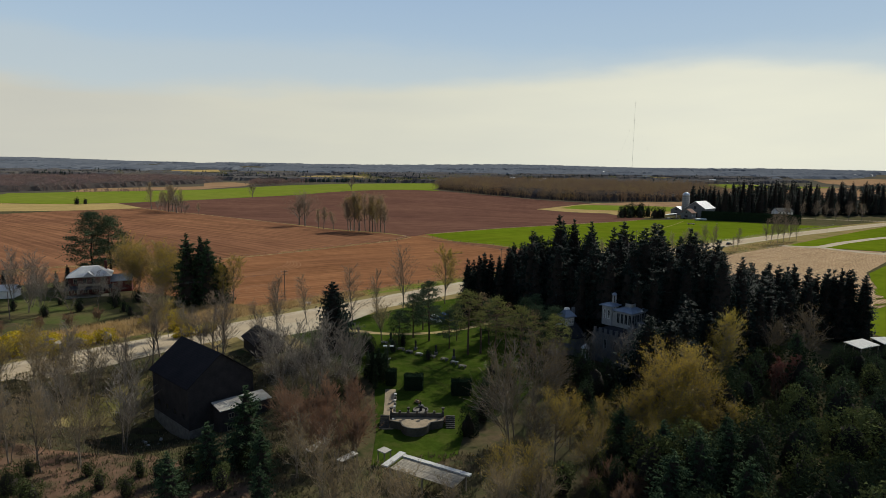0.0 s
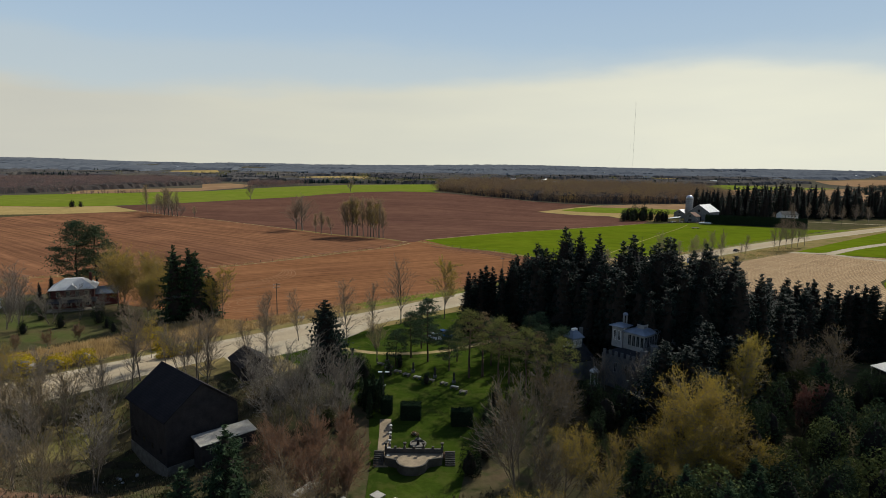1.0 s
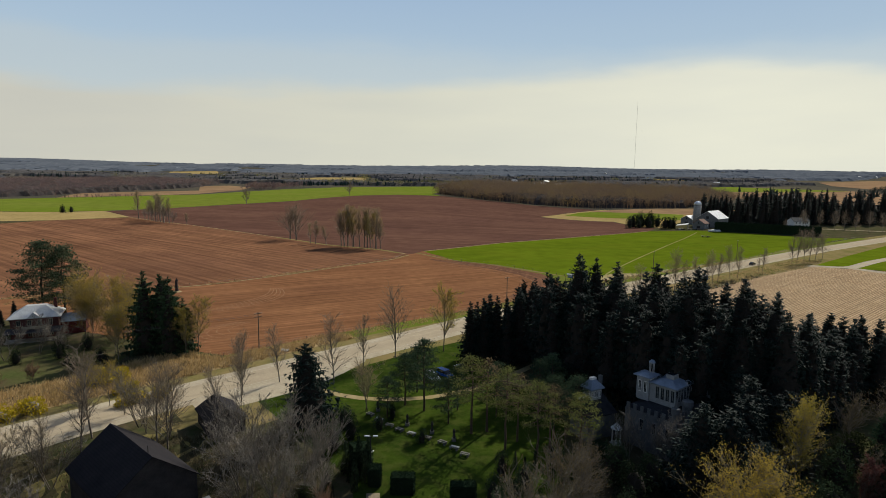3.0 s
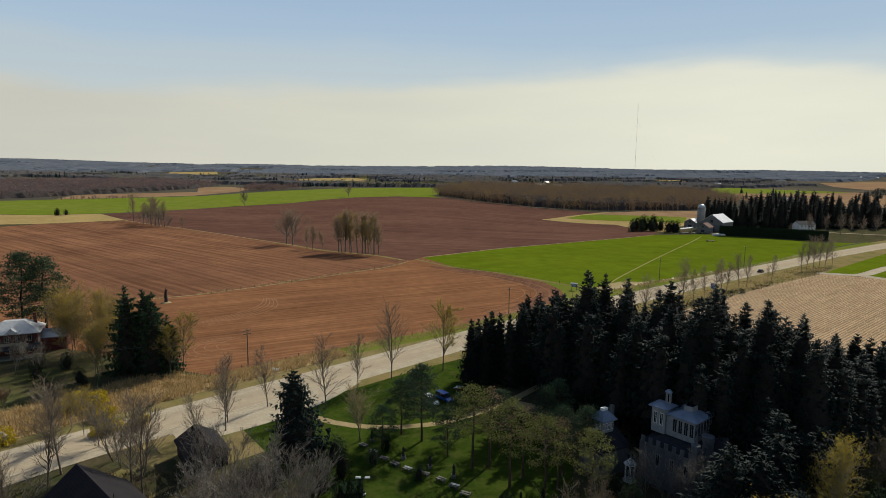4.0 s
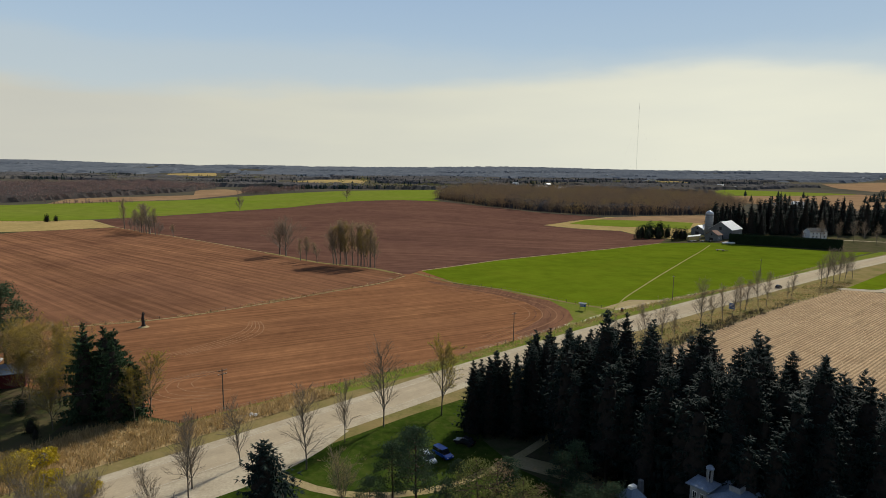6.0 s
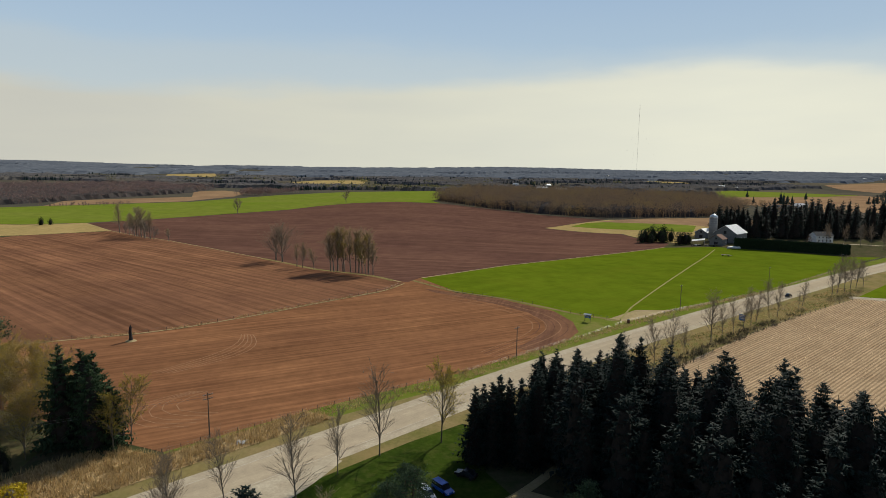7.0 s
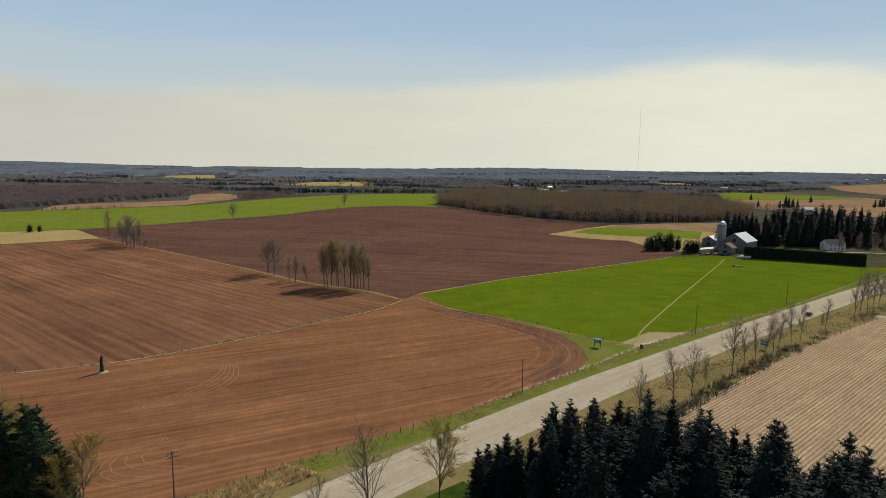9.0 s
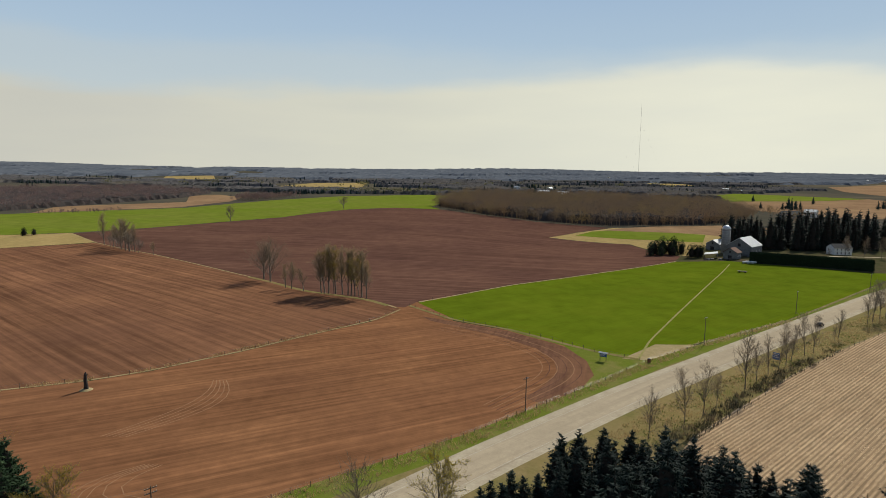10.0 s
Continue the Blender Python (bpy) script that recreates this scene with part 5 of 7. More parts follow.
def scatter(outline, spacing, hmin, hmax, seed, patch=0.0, cut=0.0):
    rng = random.Random(seed)
    P = np.array(outline)
    out = []
    x0, x1, y0, y1 = P[:, 0].min(), P[:, 0].max(), P[:, 1].min(), P[:, 1].max()
    for _ in range(int((x1 - x0) * (y1 - y0) / spacing ** 2)):
        x, y = rng.uniform(x0, x1), rng.uniform(y0, y1)
        a, b = P, np.roll(P, -1, 0)
        cr = (a[:, 1] > y) != (b[:, 1] > y)
        cuts = a[cr, 0] + (y - a[cr, 1]) / (b[cr, 1] - a[cr, 1]) * (b[cr, 0] - a[cr, 0])
        if patch and any(((x - cx) / rx) ** 2 + ((y - cy) / ry) ** 2 < 1 for cx, cy, rx, ry in OPEN):
            continue
        if patch and noise.noise(Vector((x / patch, y / (patch * 0.6), seed * 1.7))) < cut:
            continue
        if (cuts > x).sum() % 2:
            out.append((x, y, rng.uniform(hmin, hmax)))
    return out


def canopy(name, outline, dx, dy, hmin, hmax, material, label, seed, patch=0.0, cut=0.0):
    """The close roof of a wood seen from afar: an uneven sheet of crowns that falls to the ground at its edges and clearings."""
    rng = random.Random(seed)
    P = np.array(outline, float)
    gx = np.arange(P[:, 0].min(), P[:, 0].max() + dx, dx)
    gy = np.arange(P[:, 1].min(), P[:, 1].max() + dy, dy)
    V, F, H, ids = [], [], {}, {}
    for j, y in enumerate(gy):
        a, b = P, np.roll(P, -1, 0)
        cr = (a[:, 1] > y) != (b[:, 1] > y)
        cuts = a[cr, 0] + (y - a[cr, 1]) / (b[cr, 1] - a[cr, 1]) * (b[cr, 0] - a[cr, 0])
        for i, x in enumerate(gx):
            if (cuts > x).sum() % 2 == 0:
                continue
            if patch and (any(((x - cx) / rx) ** 2 + ((y - cy) / ry) ** 2 < 1 for cx, cy, rx, ry in OPEN) or noise.noise(Vector((x / patch, y / (patch * 0.6), seed * 1.7))) < cut):
                continue
            stand = 0.5 + 0.5 * noise.noise(Vector((x / 70, y / 70, seed)))
            H[i, j] = (hmin + (hmax - hmin) * stand) * (1.0 - 0.42 * rng.random() ** 1.6)

    def vert(i, j):
        if (i, j) not in ids:
            px, py = gx[0] + (i + rng.uniform(-0.38, 0.38)) * dx, gy[0] + (j + rng.uniform(-0.38, 0.38)) * dy
            ids[i, j] = len(V)
            V.append((px, py, gz(px, py) + H.get((i, j), -0.3)))
        return ids[i, j]

    for i, j in sorted({(a - u, b - v) for a, b in H for u in (0, 1) for v in (0, 1)}):
        F.append((vert(i, j), vert(i + 1, j), vert(i + 1, j + 1)))
        F.append((vert(i, j), vert(i + 1, j + 1), vert(i, j + 1)))
    return tagged(add_mesh(name, V, F, material), label, "woods", "", "stuff")


BIGWOOD = [(-19, 1130), (53, 962), (122, 884), (214, 845), (334, 865), (395, 910), (470, 1010), (520, 1250), (330, 1480), (60, 1560), (20, 1300)]
# dark sheet below the crowns: stems and the shade between them in one colour
M_UNDER = mat("stems_and_shade_under_crowns", (0.075, 0.062, 0.056), (0.05, 0.045, 0.043), 0.05, **W)
canopy("far_woods", [(-8, 1136), (62, 974), (128, 896), (214, 859), (330, 878), (388, 922), (460, 1015), (510, 1245), (330, 1468), (66, 1546), (32, 1300)], 4.0, 6.0, 7, 14, M_UNDER, "dark sheet for the stems and shade under a leafless wood", 61)
wood("far_woods", scatter([(-22, 1130), (50, 960), (120, 881), (213, 842), (335, 862), (397, 907), (475, 1010), (455, 1016), (384, 920), (330, 876), (214, 857), (128, 895), (60, 975), (-6, 1140)], 6.0, 12, 22, 161), M_WOODS, "leafless edge of the broad brown wood", 161, (4.2, 7), 46, 1.9)
wood("far_woods", scatter(BIGWOOD, 10.0, 17, 27, 61), M_WOODS, "crowns of a broad leafless brown wood", 61, (5.2, 7), 58, 2.1)
LEFTWOOD = [(-640, 960), (-589, 1142), (-535, 1375), (-560, 1600), (-900, 1900), (-1300, 1500), (-1100, 900), (-760, 780)]
canopy("far_woods", [(-652, 972), (-602, 1142), (-548, 1372), (-572, 1590), (-900, 1880), (-1280, 1500), (-1090, 915), (-765, 796)], 5.0, 8.0, 6, 11, M_UNDER, "dark sheet for the stems and shade under a purple-brown wood", 62)
wood("far_woods", scatter(LEFTWOOD, 15, 13, 19, 62), M_WOODS_P, "dense leafless purple-brown wood", 62, (7.0, 7), 40, 2.4)
wood("far_woods", scatter([(-412, 1255), (-340, 1300), (-300, 1420), (-420, 1400)], 9, 11, 17, 63), M_WOODS_P, "leafless tree belt behind the green field", 63, (4.6, 7), 60, 2.4)
wood("far_woods", scatter([(-570, 925), (-470, 980), (-480, 1000), (-590, 960)], 10, 5, 9, 64), M_WOODS_P, "scrub along the field's edge", 64, (4, 7), 30, 1.6)
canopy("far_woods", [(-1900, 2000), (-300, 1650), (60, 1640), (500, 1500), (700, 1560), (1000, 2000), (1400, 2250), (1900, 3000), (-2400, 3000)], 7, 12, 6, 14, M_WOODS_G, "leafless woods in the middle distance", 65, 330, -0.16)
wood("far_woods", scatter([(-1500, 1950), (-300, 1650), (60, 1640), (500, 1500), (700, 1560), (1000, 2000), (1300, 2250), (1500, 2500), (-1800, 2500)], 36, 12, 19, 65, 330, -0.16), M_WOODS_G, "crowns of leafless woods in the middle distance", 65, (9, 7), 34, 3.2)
canopy("far_woods", [(-2400, 2950), (1900, 2950), (3300, 4300), (3300, 4700), (-3300, 4700), (-3300, 4200)], 16, 40, 9, 17, M_WOODS_H, "horizon woods with haze put into their blue-grey colour", 66, 520, -0.22)
wood("far_evergreens", scatter([(-1900, 2050), (-300, 1700), (60, 1680), (900, 1900), (1900, 3000), (-2400, 3000)], 36, 11, 19, 67, 200, 0.16), M_WOODS_D, "scattered dark evergreens in the middle distance", 67, (5, 7), 24, 2.8, True)
wood("far_evergreens", scatter([(-420, 1560), (-20, 1690), (-30, 1740), (-440, 1610)], 13, 10, 14, 68), M_WOODS_D, "dark evergreen belt beyond the green field", 68, (6, 7), 30, 3.0, True)
wood("far_evergreens", [(576, 1200, 15), (689, 1453, 16), (768, 1361, 17), (615, 1170, 22), (628, 1180, 20), (622, 1192, 24), (640, 1186, 17), (606, 1182, 15), (820, 1230, 16), (834, 1240, 19), (850, 1236, 16), (866, 1262, 18), (880, 1270, 17), (800, 1215, 15)], M_WOODS_D, "dark evergreens beyond the farm", 69, (4, 7), 110, 2.0, True)
wood("far_budding_trees", scatter([(-330, 1640), (20, 1660), (60, 1760), (-320, 1720)], 18, 12, 18, 70), M_WOODS_Y, "far trees in yellow-green bud", 70, (9, 7), 30, 4.0)
wood("far_budding_trees", scatter([(-1500, 2100), (900, 2000), (900, 2700), (-1500, 2700)], 210, 13, 19, 71), M_WOODS_Y, "scattered far trees in yellow-green bud", 71, (18, 7), 36, 7.0)
wood("far_woods", scatter([(470, 900), (560, 960), (600, 1080), (560, 1250), (600, 1420), (540, 1560), (500, 1300)], 18, 6, 13, 72), M_WOODS, "scrubby bare trees beyond the farm", 72, (6, 7), 26, 2.6)
wood("far_woods", scatter([(860, 1300), (1150, 1650), (1270, 1840), (1500, 1950), (1300, 1500), (1000, 1100)], 34, 8, 14, 73), M_WOODS_D, "dark scrub and evergreens on the right", 73, (9, 7), 28, 4.0)


def blades(name, spots, material, label, hmin, hmax, seed, wide=0.05):
    rng = random.Random(seed)
    V, F = [], []
    for x, y in spots:
        z = gz(x, y)
        for _ in range(5):
            px, py = x + rng.gauss(0, 0.35), y + rng.gauss(0, 0.35)
            h = rng.uniform(hmin, hmax)
            a = rng.uniform(0, 6.283)
            n = len(V)
            V += [(px - math.cos(a) * wide, py - math.sin(a) * wide, z), (px + math.cos(a) * wide, py + math.sin(a) * wide, z), (px + rng.gauss(0, 0.3) * h, py + rng.gauss(0, 0.3) * h, z + h)]
            F.append((n, n + 1, n + 2))
    return tagged(add_mesh(name, V, F, material), label, "grass", "", "stuff")


blades("dry_grass", [p[:2] for p in scatter([(-110, 122), (-95, 138), (-62, 170), (-38, 193), (-25, 205), (-32, 209), (-58, 185), (-72, 190), (-85, 172), (-105, 152), (-125, 130)], 0.62, 1, 2, 80)], M_DRYBLADE, "tall dry yellow grass beside the road", 0.6, 1.6, 80, 0.09)
M_BRUSH = mat("brush_blades", (0.15, 0.12, 0.075), (0.08, 0.08, 0.034), 0.3, island=0.5, trans=0.3, stain=(0.15, 0.6, (0.28, 0.19, 0.12)), **W)
brush = [p[:2] for p in scatter([(-112, 58), (-106, 118), (-62, 138), (-34, 140), (-20, 126), (-20, 92), (2, 96), (10, 100), (14, 90), (20, 76), (22, 60)], 0.95, 1, 2, 81)]
blades("undergrowth", brush, M_BRUSH, "tangled dry undergrowth and dead stalks beneath the trees", 0.15, 0.8, 81, 0.10)
blades("verge_grass", [p[:2] for p in scatter([(-30, 205), (8, 233), (52, 275), (100, 317), (160, 359), (158, 362), (98, 321), (48, 277), (5, 238), (-33, 209)], 0.9, 1, 2, 82)], M_DRYBLADE, "dry grass tufts under the roadside fence", 0.3, 0.9, 82, 0.08)


def stubble(name, outline, angle, spacing, step, seed):
    """Cut stalks standing in rows along a direction."""
    rng = random.Random(seed)
    P = np.array(outline)
    d = np.array((math.cos(radians(angle)), math.sin(radians(angle))))
    nrm = np.array((-d[1], d[0]))
    V, F = [], []
    lo, hi = (P @ nrm).min(), (P @ nrm).max()
    u = lo
    while u < hi:
        a, b = P, np.roll(P, -1, 0)
        ua, ub = a @ nrm, b @ nrm
        cr = (ua > u) != (ub > u)
        cuts = np.sort(((a[cr] + ((u - ua[cr]) / (ub[cr] - ua[cr]))[:, None] * (b[cr] - a[cr])) @ d))
        for c0, c1 in zip(cuts[::2], cuts[1::2]):
            v = c0 + rng.random() * step
            while v < c1:
                x, y = d * v + nrm * (u + rng.gauss(0, 0.13))
                z = gz(x, y)
                h, ln = rng.uniform(0.08, 0.3), rng.uniform(0.15, 0.55)
                k = len(V)
                V += [(x - d[0] * ln, y - d[1] * ln, z + 0.04), (x + d[0] * ln, y + d[1] * ln, z + 0.04), (x + rng.gauss(0, 0.2), y + rng.gauss(0, 0.2), z + h)]
                F.append((k, k + 1, k + 2))
                v += step * rng.uniform(0.4, 1.9)
        u += spacing
    return tagged(add_mesh(name, V, F, M_STALK), "rows of pale cut corn stalks", "stubble", "", "stuff")


M_STALK = mat("cut_corn_stalks", (0.60, 0.45, 0.28), (0.46, 0.33, 0.19), 0.2, island=0.35, trans=0.2, **W)
stubble("corn_stubble", [(67, 239), (88, 258.5), (119, 286.5), (154, 315.5), (197, 347.5), (238, 329), (227, 305), (184, 262), (150, 202), (116, 170), (101, 174), (81, 186), (66, 207), (58, 226)], 41, 1.05, 0.8, 83)
bank_r = [(43, 240), (62, 257), (116, 302), (207, 377), (214, 368), (197, 350), (154, 318), (119, 289), (88, 261), (66, 241), (56, 229)]
blades("verge_grass", [q[:2] for q in scatter(bank_r, 1.0, 1, 2, 84)], M_DRYBLADE, "dry grass tufts between the road and the stubble", 0.2, 0.7, 84, 0.08)
M_GREENBLADE = mat("green_grass_blades", (0.13, 0.15, 0.03), (0.085, 0.105, 0.025), 0.3, island=0.35, trans=0.35, **W)
blades("verge_grass", [q[:2] for q in scatter(bank_r, 1.3, 1, 2, 85, 14, 0.02)], M_GREENBLADE, "fresh green grass between the road and the stubble", 0.2, 0.6, 85, 0.09)
blades("brambles", [q[:2] for q in scatter([(54, 231), (64, 236), (86, 257), (117, 285.5), (152, 314), (149, 318), (114, 290), (84, 262), (62, 242)], 1.1, 1, 2, 86, 9, -0.1)], M_BRUSH, "dark brambles along the stubble fence", 0.5, 1.8, 86, 0.13)
blades("verge_grass", [q[:2] for q in scatter([(-190, 210), (-132, 265), (-110, 274.5), (-95, 284.5), (-57, 323), (-27, 355), (-19, 374), (-18, 376), (-28, 357), (-58, 325.5), (-96, 286.5), (-111, 276.5), (-133, 267.5), (-175, 248)], 0.9, 1, 2, 87, 12, -0.05)], M_DRYBLADE, "dry grass tufts under the field fence", 0.3, 1.0, 87, 0.09)


# ---- buildings ----
def window(parent, m, w, h, frame_mat=None, depth=0.12):
    """A window set into a wall: m carries it to the wall's face, looking along its -y."""
    bm = boxes((-w / 2, w / 2, -0.02, 0.05, 0, h))
    bmesh.ops.transform(bm, matrix=m, verts=bm.verts)
    win = part("window", bm, M_GLASS, parent, "dark window pane")
    bm = boxes((-w / 2 - 0.1, -w / 2, -0.07, 0.05, -0.1, h + 0.1), (w / 2, w / 2 + 0.1, -0.07, 0.05, -0.1, h + 0.1), (-w / 2, w / 2, -0.07, 0.05, h, h + 0.1), (-w / 2, w / 2, -0.07, 0.05, -0.1, 0), (-0.03, 0.03, -0.05, 0.04, 0, h))
    bmesh.ops.transform(bm, matrix=m, verts=bm.verts)
    part("window_frame", bm, frame_mat or M_WHITE, win)
    return win


def gable_roof(w, y0, y1, z_eave, z_ridge, over=0.5, thick=0.18):
    """Two sloping sheets over a ridge along y."""
    k = (z_ridge - z_eave) / (w / 2)
    xe, ze = w / 2 + over, z_eave - over * k
    prof = [(-xe, ze), (0, z_ridge), (xe, ze), (xe, ze + thick), (0, z_ridge + thick), (-xe, ze + thick)]
    return prism(prof, y0 - over, y1 + over)


def hip_roof(x0, x1, y0, y1, z0, z1, inset, flat=0.0):
    """A hipped roof with a small flat or ridge on top."""
    bm = bmesh.new()
    v = [bm.verts.new(c) for c in ((x0, y0, z0), (x1, y0, z0), (x1, y1, z0), (x0, y1, z0), (x0, y0, z0 + 0.18), (x1, y0, z0 + 0.18), (x1, y1, z0 + 0.18), (x0, y1, z0 + 0.18))]
    t = [bm.verts.new(c) for c in ((x0 + inset, y0 + inset, z1), (x1 - inset, y0 + inset, z1), (x1 - inset, y1 - inset, z1), (x0 + inset, y1 - inset, z1))]
    bm.faces.new(v[3::-1])
    for k in range(4):
        j = (k + 1) % 4
        bm.faces.new((v[k], v[j], v[4 + j], v[4 + k]))
        bm.faces.new((v[4 + k], v[4 + j], t[j], t[k]))
    bm.faces.new(t)
    return bm


def R(z):
    return pose(0, 0, 0, 0, 0, z)


# the big dark barn: its ridge runs along local y
barn = thing("barn", pose(-48.35, 118.85, -8.2, 0, 0, 47.4), "large dark weathered bank barn on a stone foundation", "barn")
BW, BL = 13.2, 15.9
part("foundation", boxes((-BW / 2 - 0.1, BW / 2 + 0.1, -BL / 2 - 0.1, BL / 2 + 0.1, -0.8, 3.0)), M_STONE, barn, "grey field-stone foundation")
part("wall", prism([(-BW / 2, 3.0), (-BW / 2, 11.4), (0, 16.5), (BW / 2, 11.4), (BW / 2, 3.0)], -BL / 2, BL / 2), M_BARN_WALL, barn)
part("roof", gable_roof(BW, -BL / 2, BL / 2, 11.5, 16.6, 0.5, 0.15), M_BARN_ROOF, barn, "dark brown barn roof")
bm = bmesh.new()
rod(bm, (0.0, -BL / 2 + 1.0, 16.2), (0.0, -BL / 2 + 1.0, 18.0), 0.06)
part("lightning_rod", bm, M_DARK, barn)
part("door", boxes((-2.2, 2.2, -BL / 2 - 0.16, -BL / 2 - 0.02, 3.1, 7.4)), M_BARN_WALL, barn, "wide dark plank door")
for s in (-1, 1):
    part("corner_board", boxes((s * BW / 2 - 0.14, s * BW / 2 + 0.14, -BL / 2 - 0.07, -BL / 2 + 0.1, 3.0, 11.3)), M_BARN_WALL, barn)
for k in range(4):
    window(barn, pose(-BW / 2, -5.6 + 3.6 * k, 4.6) @ R(-90), 0.8, 1.1, M_BARN_WALL)
annex = thing("barn_annex", pose(-38.6, 113.4, -6.4, 0, 0, 44), "low annex with a pale sheet roof beside the barn", "shed")
part("wall", boxes((-5.0, 5.0, -1.7, 1.7, -0.8, 5.1)), M_BARN_WALL, annex)
part("roof", prism([(-2.0, 5.1), (2.0, 5.7), (2.0, 5.82), (-2.0, 5.22)], -5.3, 5.3), M_CONC, annex, "pale weathered metal sheet roof").matrix_local = R(90)
for k in range(3):
    window(annex, pose(-3.0 + 2.8 * k, -1.7, 3.4), 0.9, 0.8, M_TIMBER)
    window(annex, pose(-3.4 + 2.8 * k, -1.7, 1.0), 0.8, 0.8, M_TIMBER)

hut = thing("shed", pose(-43, 143, 0, 0, 0, 35), "small dark gabled shed near the road", "shed")
part("wall", prism([(-3.4, -0.3), (-3.4, 2.8), (0, 4.8), (3.4, 2.8), (3.4, -0.3)], -4.5, 4.5), M_BARN_WALL, hut)
part("roof", gable_roof(6.8, -4.5, 4.5, 2.85, 4.9, 0.45), M_BARN_ROOF, hut, "dark shingled roof")
for s in (-1, 1):
    part("trim", boxes((s * 3.7 - 0.08, s * 3.7 + 0.08, -4.9, 4.9, 2.55, 2.7)), M_WHITE, hut)

# the red brick house with its pale hipped roof
house = thing("house", pose(-120, 205, 0, 0, 0, 24), "dark red brick farmhouse with a pale metal hip roof", "house")
part("wall", boxes((-6, 6, -4.5, 4.5, -0.4, 6.2)), M_BRICK, house)
part("roof", hip_roof(-6.7, 6.7, -5.2, 5.2, 6.2, 9.2, 4.2), M_METAL, house, "pale standing-seam metal roof")
part("gable", prism([(-1.8, 6.3), (0, 8.0), (1.8, 6.3)], -5.4, -2.5), M_METAL, house, "small front gable")
part("gable_wall", prism([(-1.5, 6.2), (0, 7.6), (1.5, 6.2)], -5.0, -4.4), M_BRICK, house)
part("porch_roof", prism([(-9.0, 2.7), (-4.5, 3.3), (-4.5, 3.45), (-9.0, 2.85)], -7, 7), M_SLATE, house, "dark metal porch roof").matrix_local = pose(0, 0, 0, 0, 0, 90)
for k in range(5):
    bm = bmesh.new()
    rod(bm, (-6.4 + 3.2 * k, -8.0, -0.2), (-6.4 + 3.2 * k, -8.0, 2.8), 0.09)
    part("post", bm, M_TIMBER, house)
part("porch_floor", boxes((-7, 7, -8.6, -4.5, -0.3, 0.25)), M_TIMBER, house)
part("balcony", boxes((-3, 3, -6.4, -6.3, 3.4, 4.2), (-3, -2.9, -6.4, -4.5, 3.4, 4.2), (2.9, 3, -6.4, -4.5, 3.4, 4.2)), M_TIMBER, house, "weathered balcony rail")
for k in (-4, -1.3, 1.3, 4):
    window(house, pose(k, -4.5, 4.1), 0.9, 1.5, M_TIMBER)
    window(house, pose(k, -4.5, 1.0), 0.9, 1.6, M_TIMBER)
part("chimney", boxes((4.2, 5.0, 1.5, 2.3, 6.5, 10.6)), M_BRICK, house)
part("wing", boxes((6, 12.5, -1.5, 4.5, -0.4, 3.8)), M_REDSHED, house, "red boarded wing")
part("wing_roof", gable_roof(6.4, 6, 12.5, 3.85, 5.6, 0.3), M_LEAD, house, "grey-blue metal roof").matrix_local = pose(0, 1.5, 0, 0, 0, -90)
shed2 = thing("shed", pose(-146, 196, 0, 0, 0, 15), "low pale-roofed shed behind the yard", "shed")
part("wall", boxes((-6, 6, -3, 3, -0.3, 2.6)), M_WHITE, shed2)
part("roof", gable_roof(6.2, -6, 6, 2.65, 4.0, 0.4), M_METAL, shed2, "pale metal roof").matrix_local = R(90)

# the grey stone manor with its roof pavilion
manor = thing("manor", pose(43.4, 137.0, 0, 0, 0, 40) @ Matrix.Diagonal((0.72, 0.72, 1.0, 1.0)), "grey stone Gothic manor with a pale roof pavilion", "manor house")
part("main_block", boxes((-7.5, 7.5, -5.5, 8.5, -1.2, 7.0)), M_STONE_D, manor)
part("main_roof", hip_roof(-7.3, 7.3, -5.3, 8.3, 7.0, 8.1, 3.6), M_SLATE, manor, "low dark slate roof")
for k in range(9):
    part("merlon", boxes((-7.6 + 1.82 * k, -6.75 + 1.82 * k, -5.72, -5.38, 7.8, 8.5)), M_STONE_D, manor)
for k in range(7):
    part("merlon", boxes((-7.72, -7.38, -4.9 + 2.0 * k, -3.95 + 2.0 * k, 7.0, 8.1)), M_STONE_D, manor)
part("string_course", boxes((-7.62, 7.62, -5.64, -5.5, 3.5, 3.75)), M_MANOR, manor)
for x in (-7.5, 7.5):
    part("corner_turret", lathe([(0.9, -1), (0.9, 8.6), (1.1, 8.8), (1.1, 9.8), (0.5, 9.9), (0.05, 11.6)], 8, x, -5.5), M_STONE_D, manor, "slim corner turret")
part("bay_window", boxes((1.2, 3.8, -6.6, -5.5, 0.6, 6.0)), M_MANOR, manor, "tall pale bay window")
for k in range(3):
    window(manor, pose(1.7 + 0.8 * k, -6.6, 1.4), 0.5, 1.7, M_MANOR)
    window(manor, pose(1.7 + 0.8 * k, -6.6, 3.9), 0.5, 1.5, M_MANOR)
part("parapet", boxes((-7.7, 7.7, -5.7, -5.4, 7.0, 7.8)), M_STONE_D, manor)
part("gallery", boxes((-3.0, 5.2, -2.7, 3.2, 8.2, 11.9), (-3.0, 0, 3.2, 4.6, 8.2, 11.6)), M_MANOR, manor, "pale rooftop gallery")
part("gallery_roof", hip_roof(-3.7, 5.9, -3.4, 4.6, 11.9, 12.7, 2.6), M_LEAD, manor, "pale grey-blue sheet roof")
part("skylight", boxes((0.0, 3.2, -0.4, 1.8, 12.6, 13.5)), M_MANOR, manor, "glazed roof lantern")
part("skylight_glass", boxes((0.2, 3.0, -0.2, 1.6, 13.5, 13.56)), M_GLASS, manor)
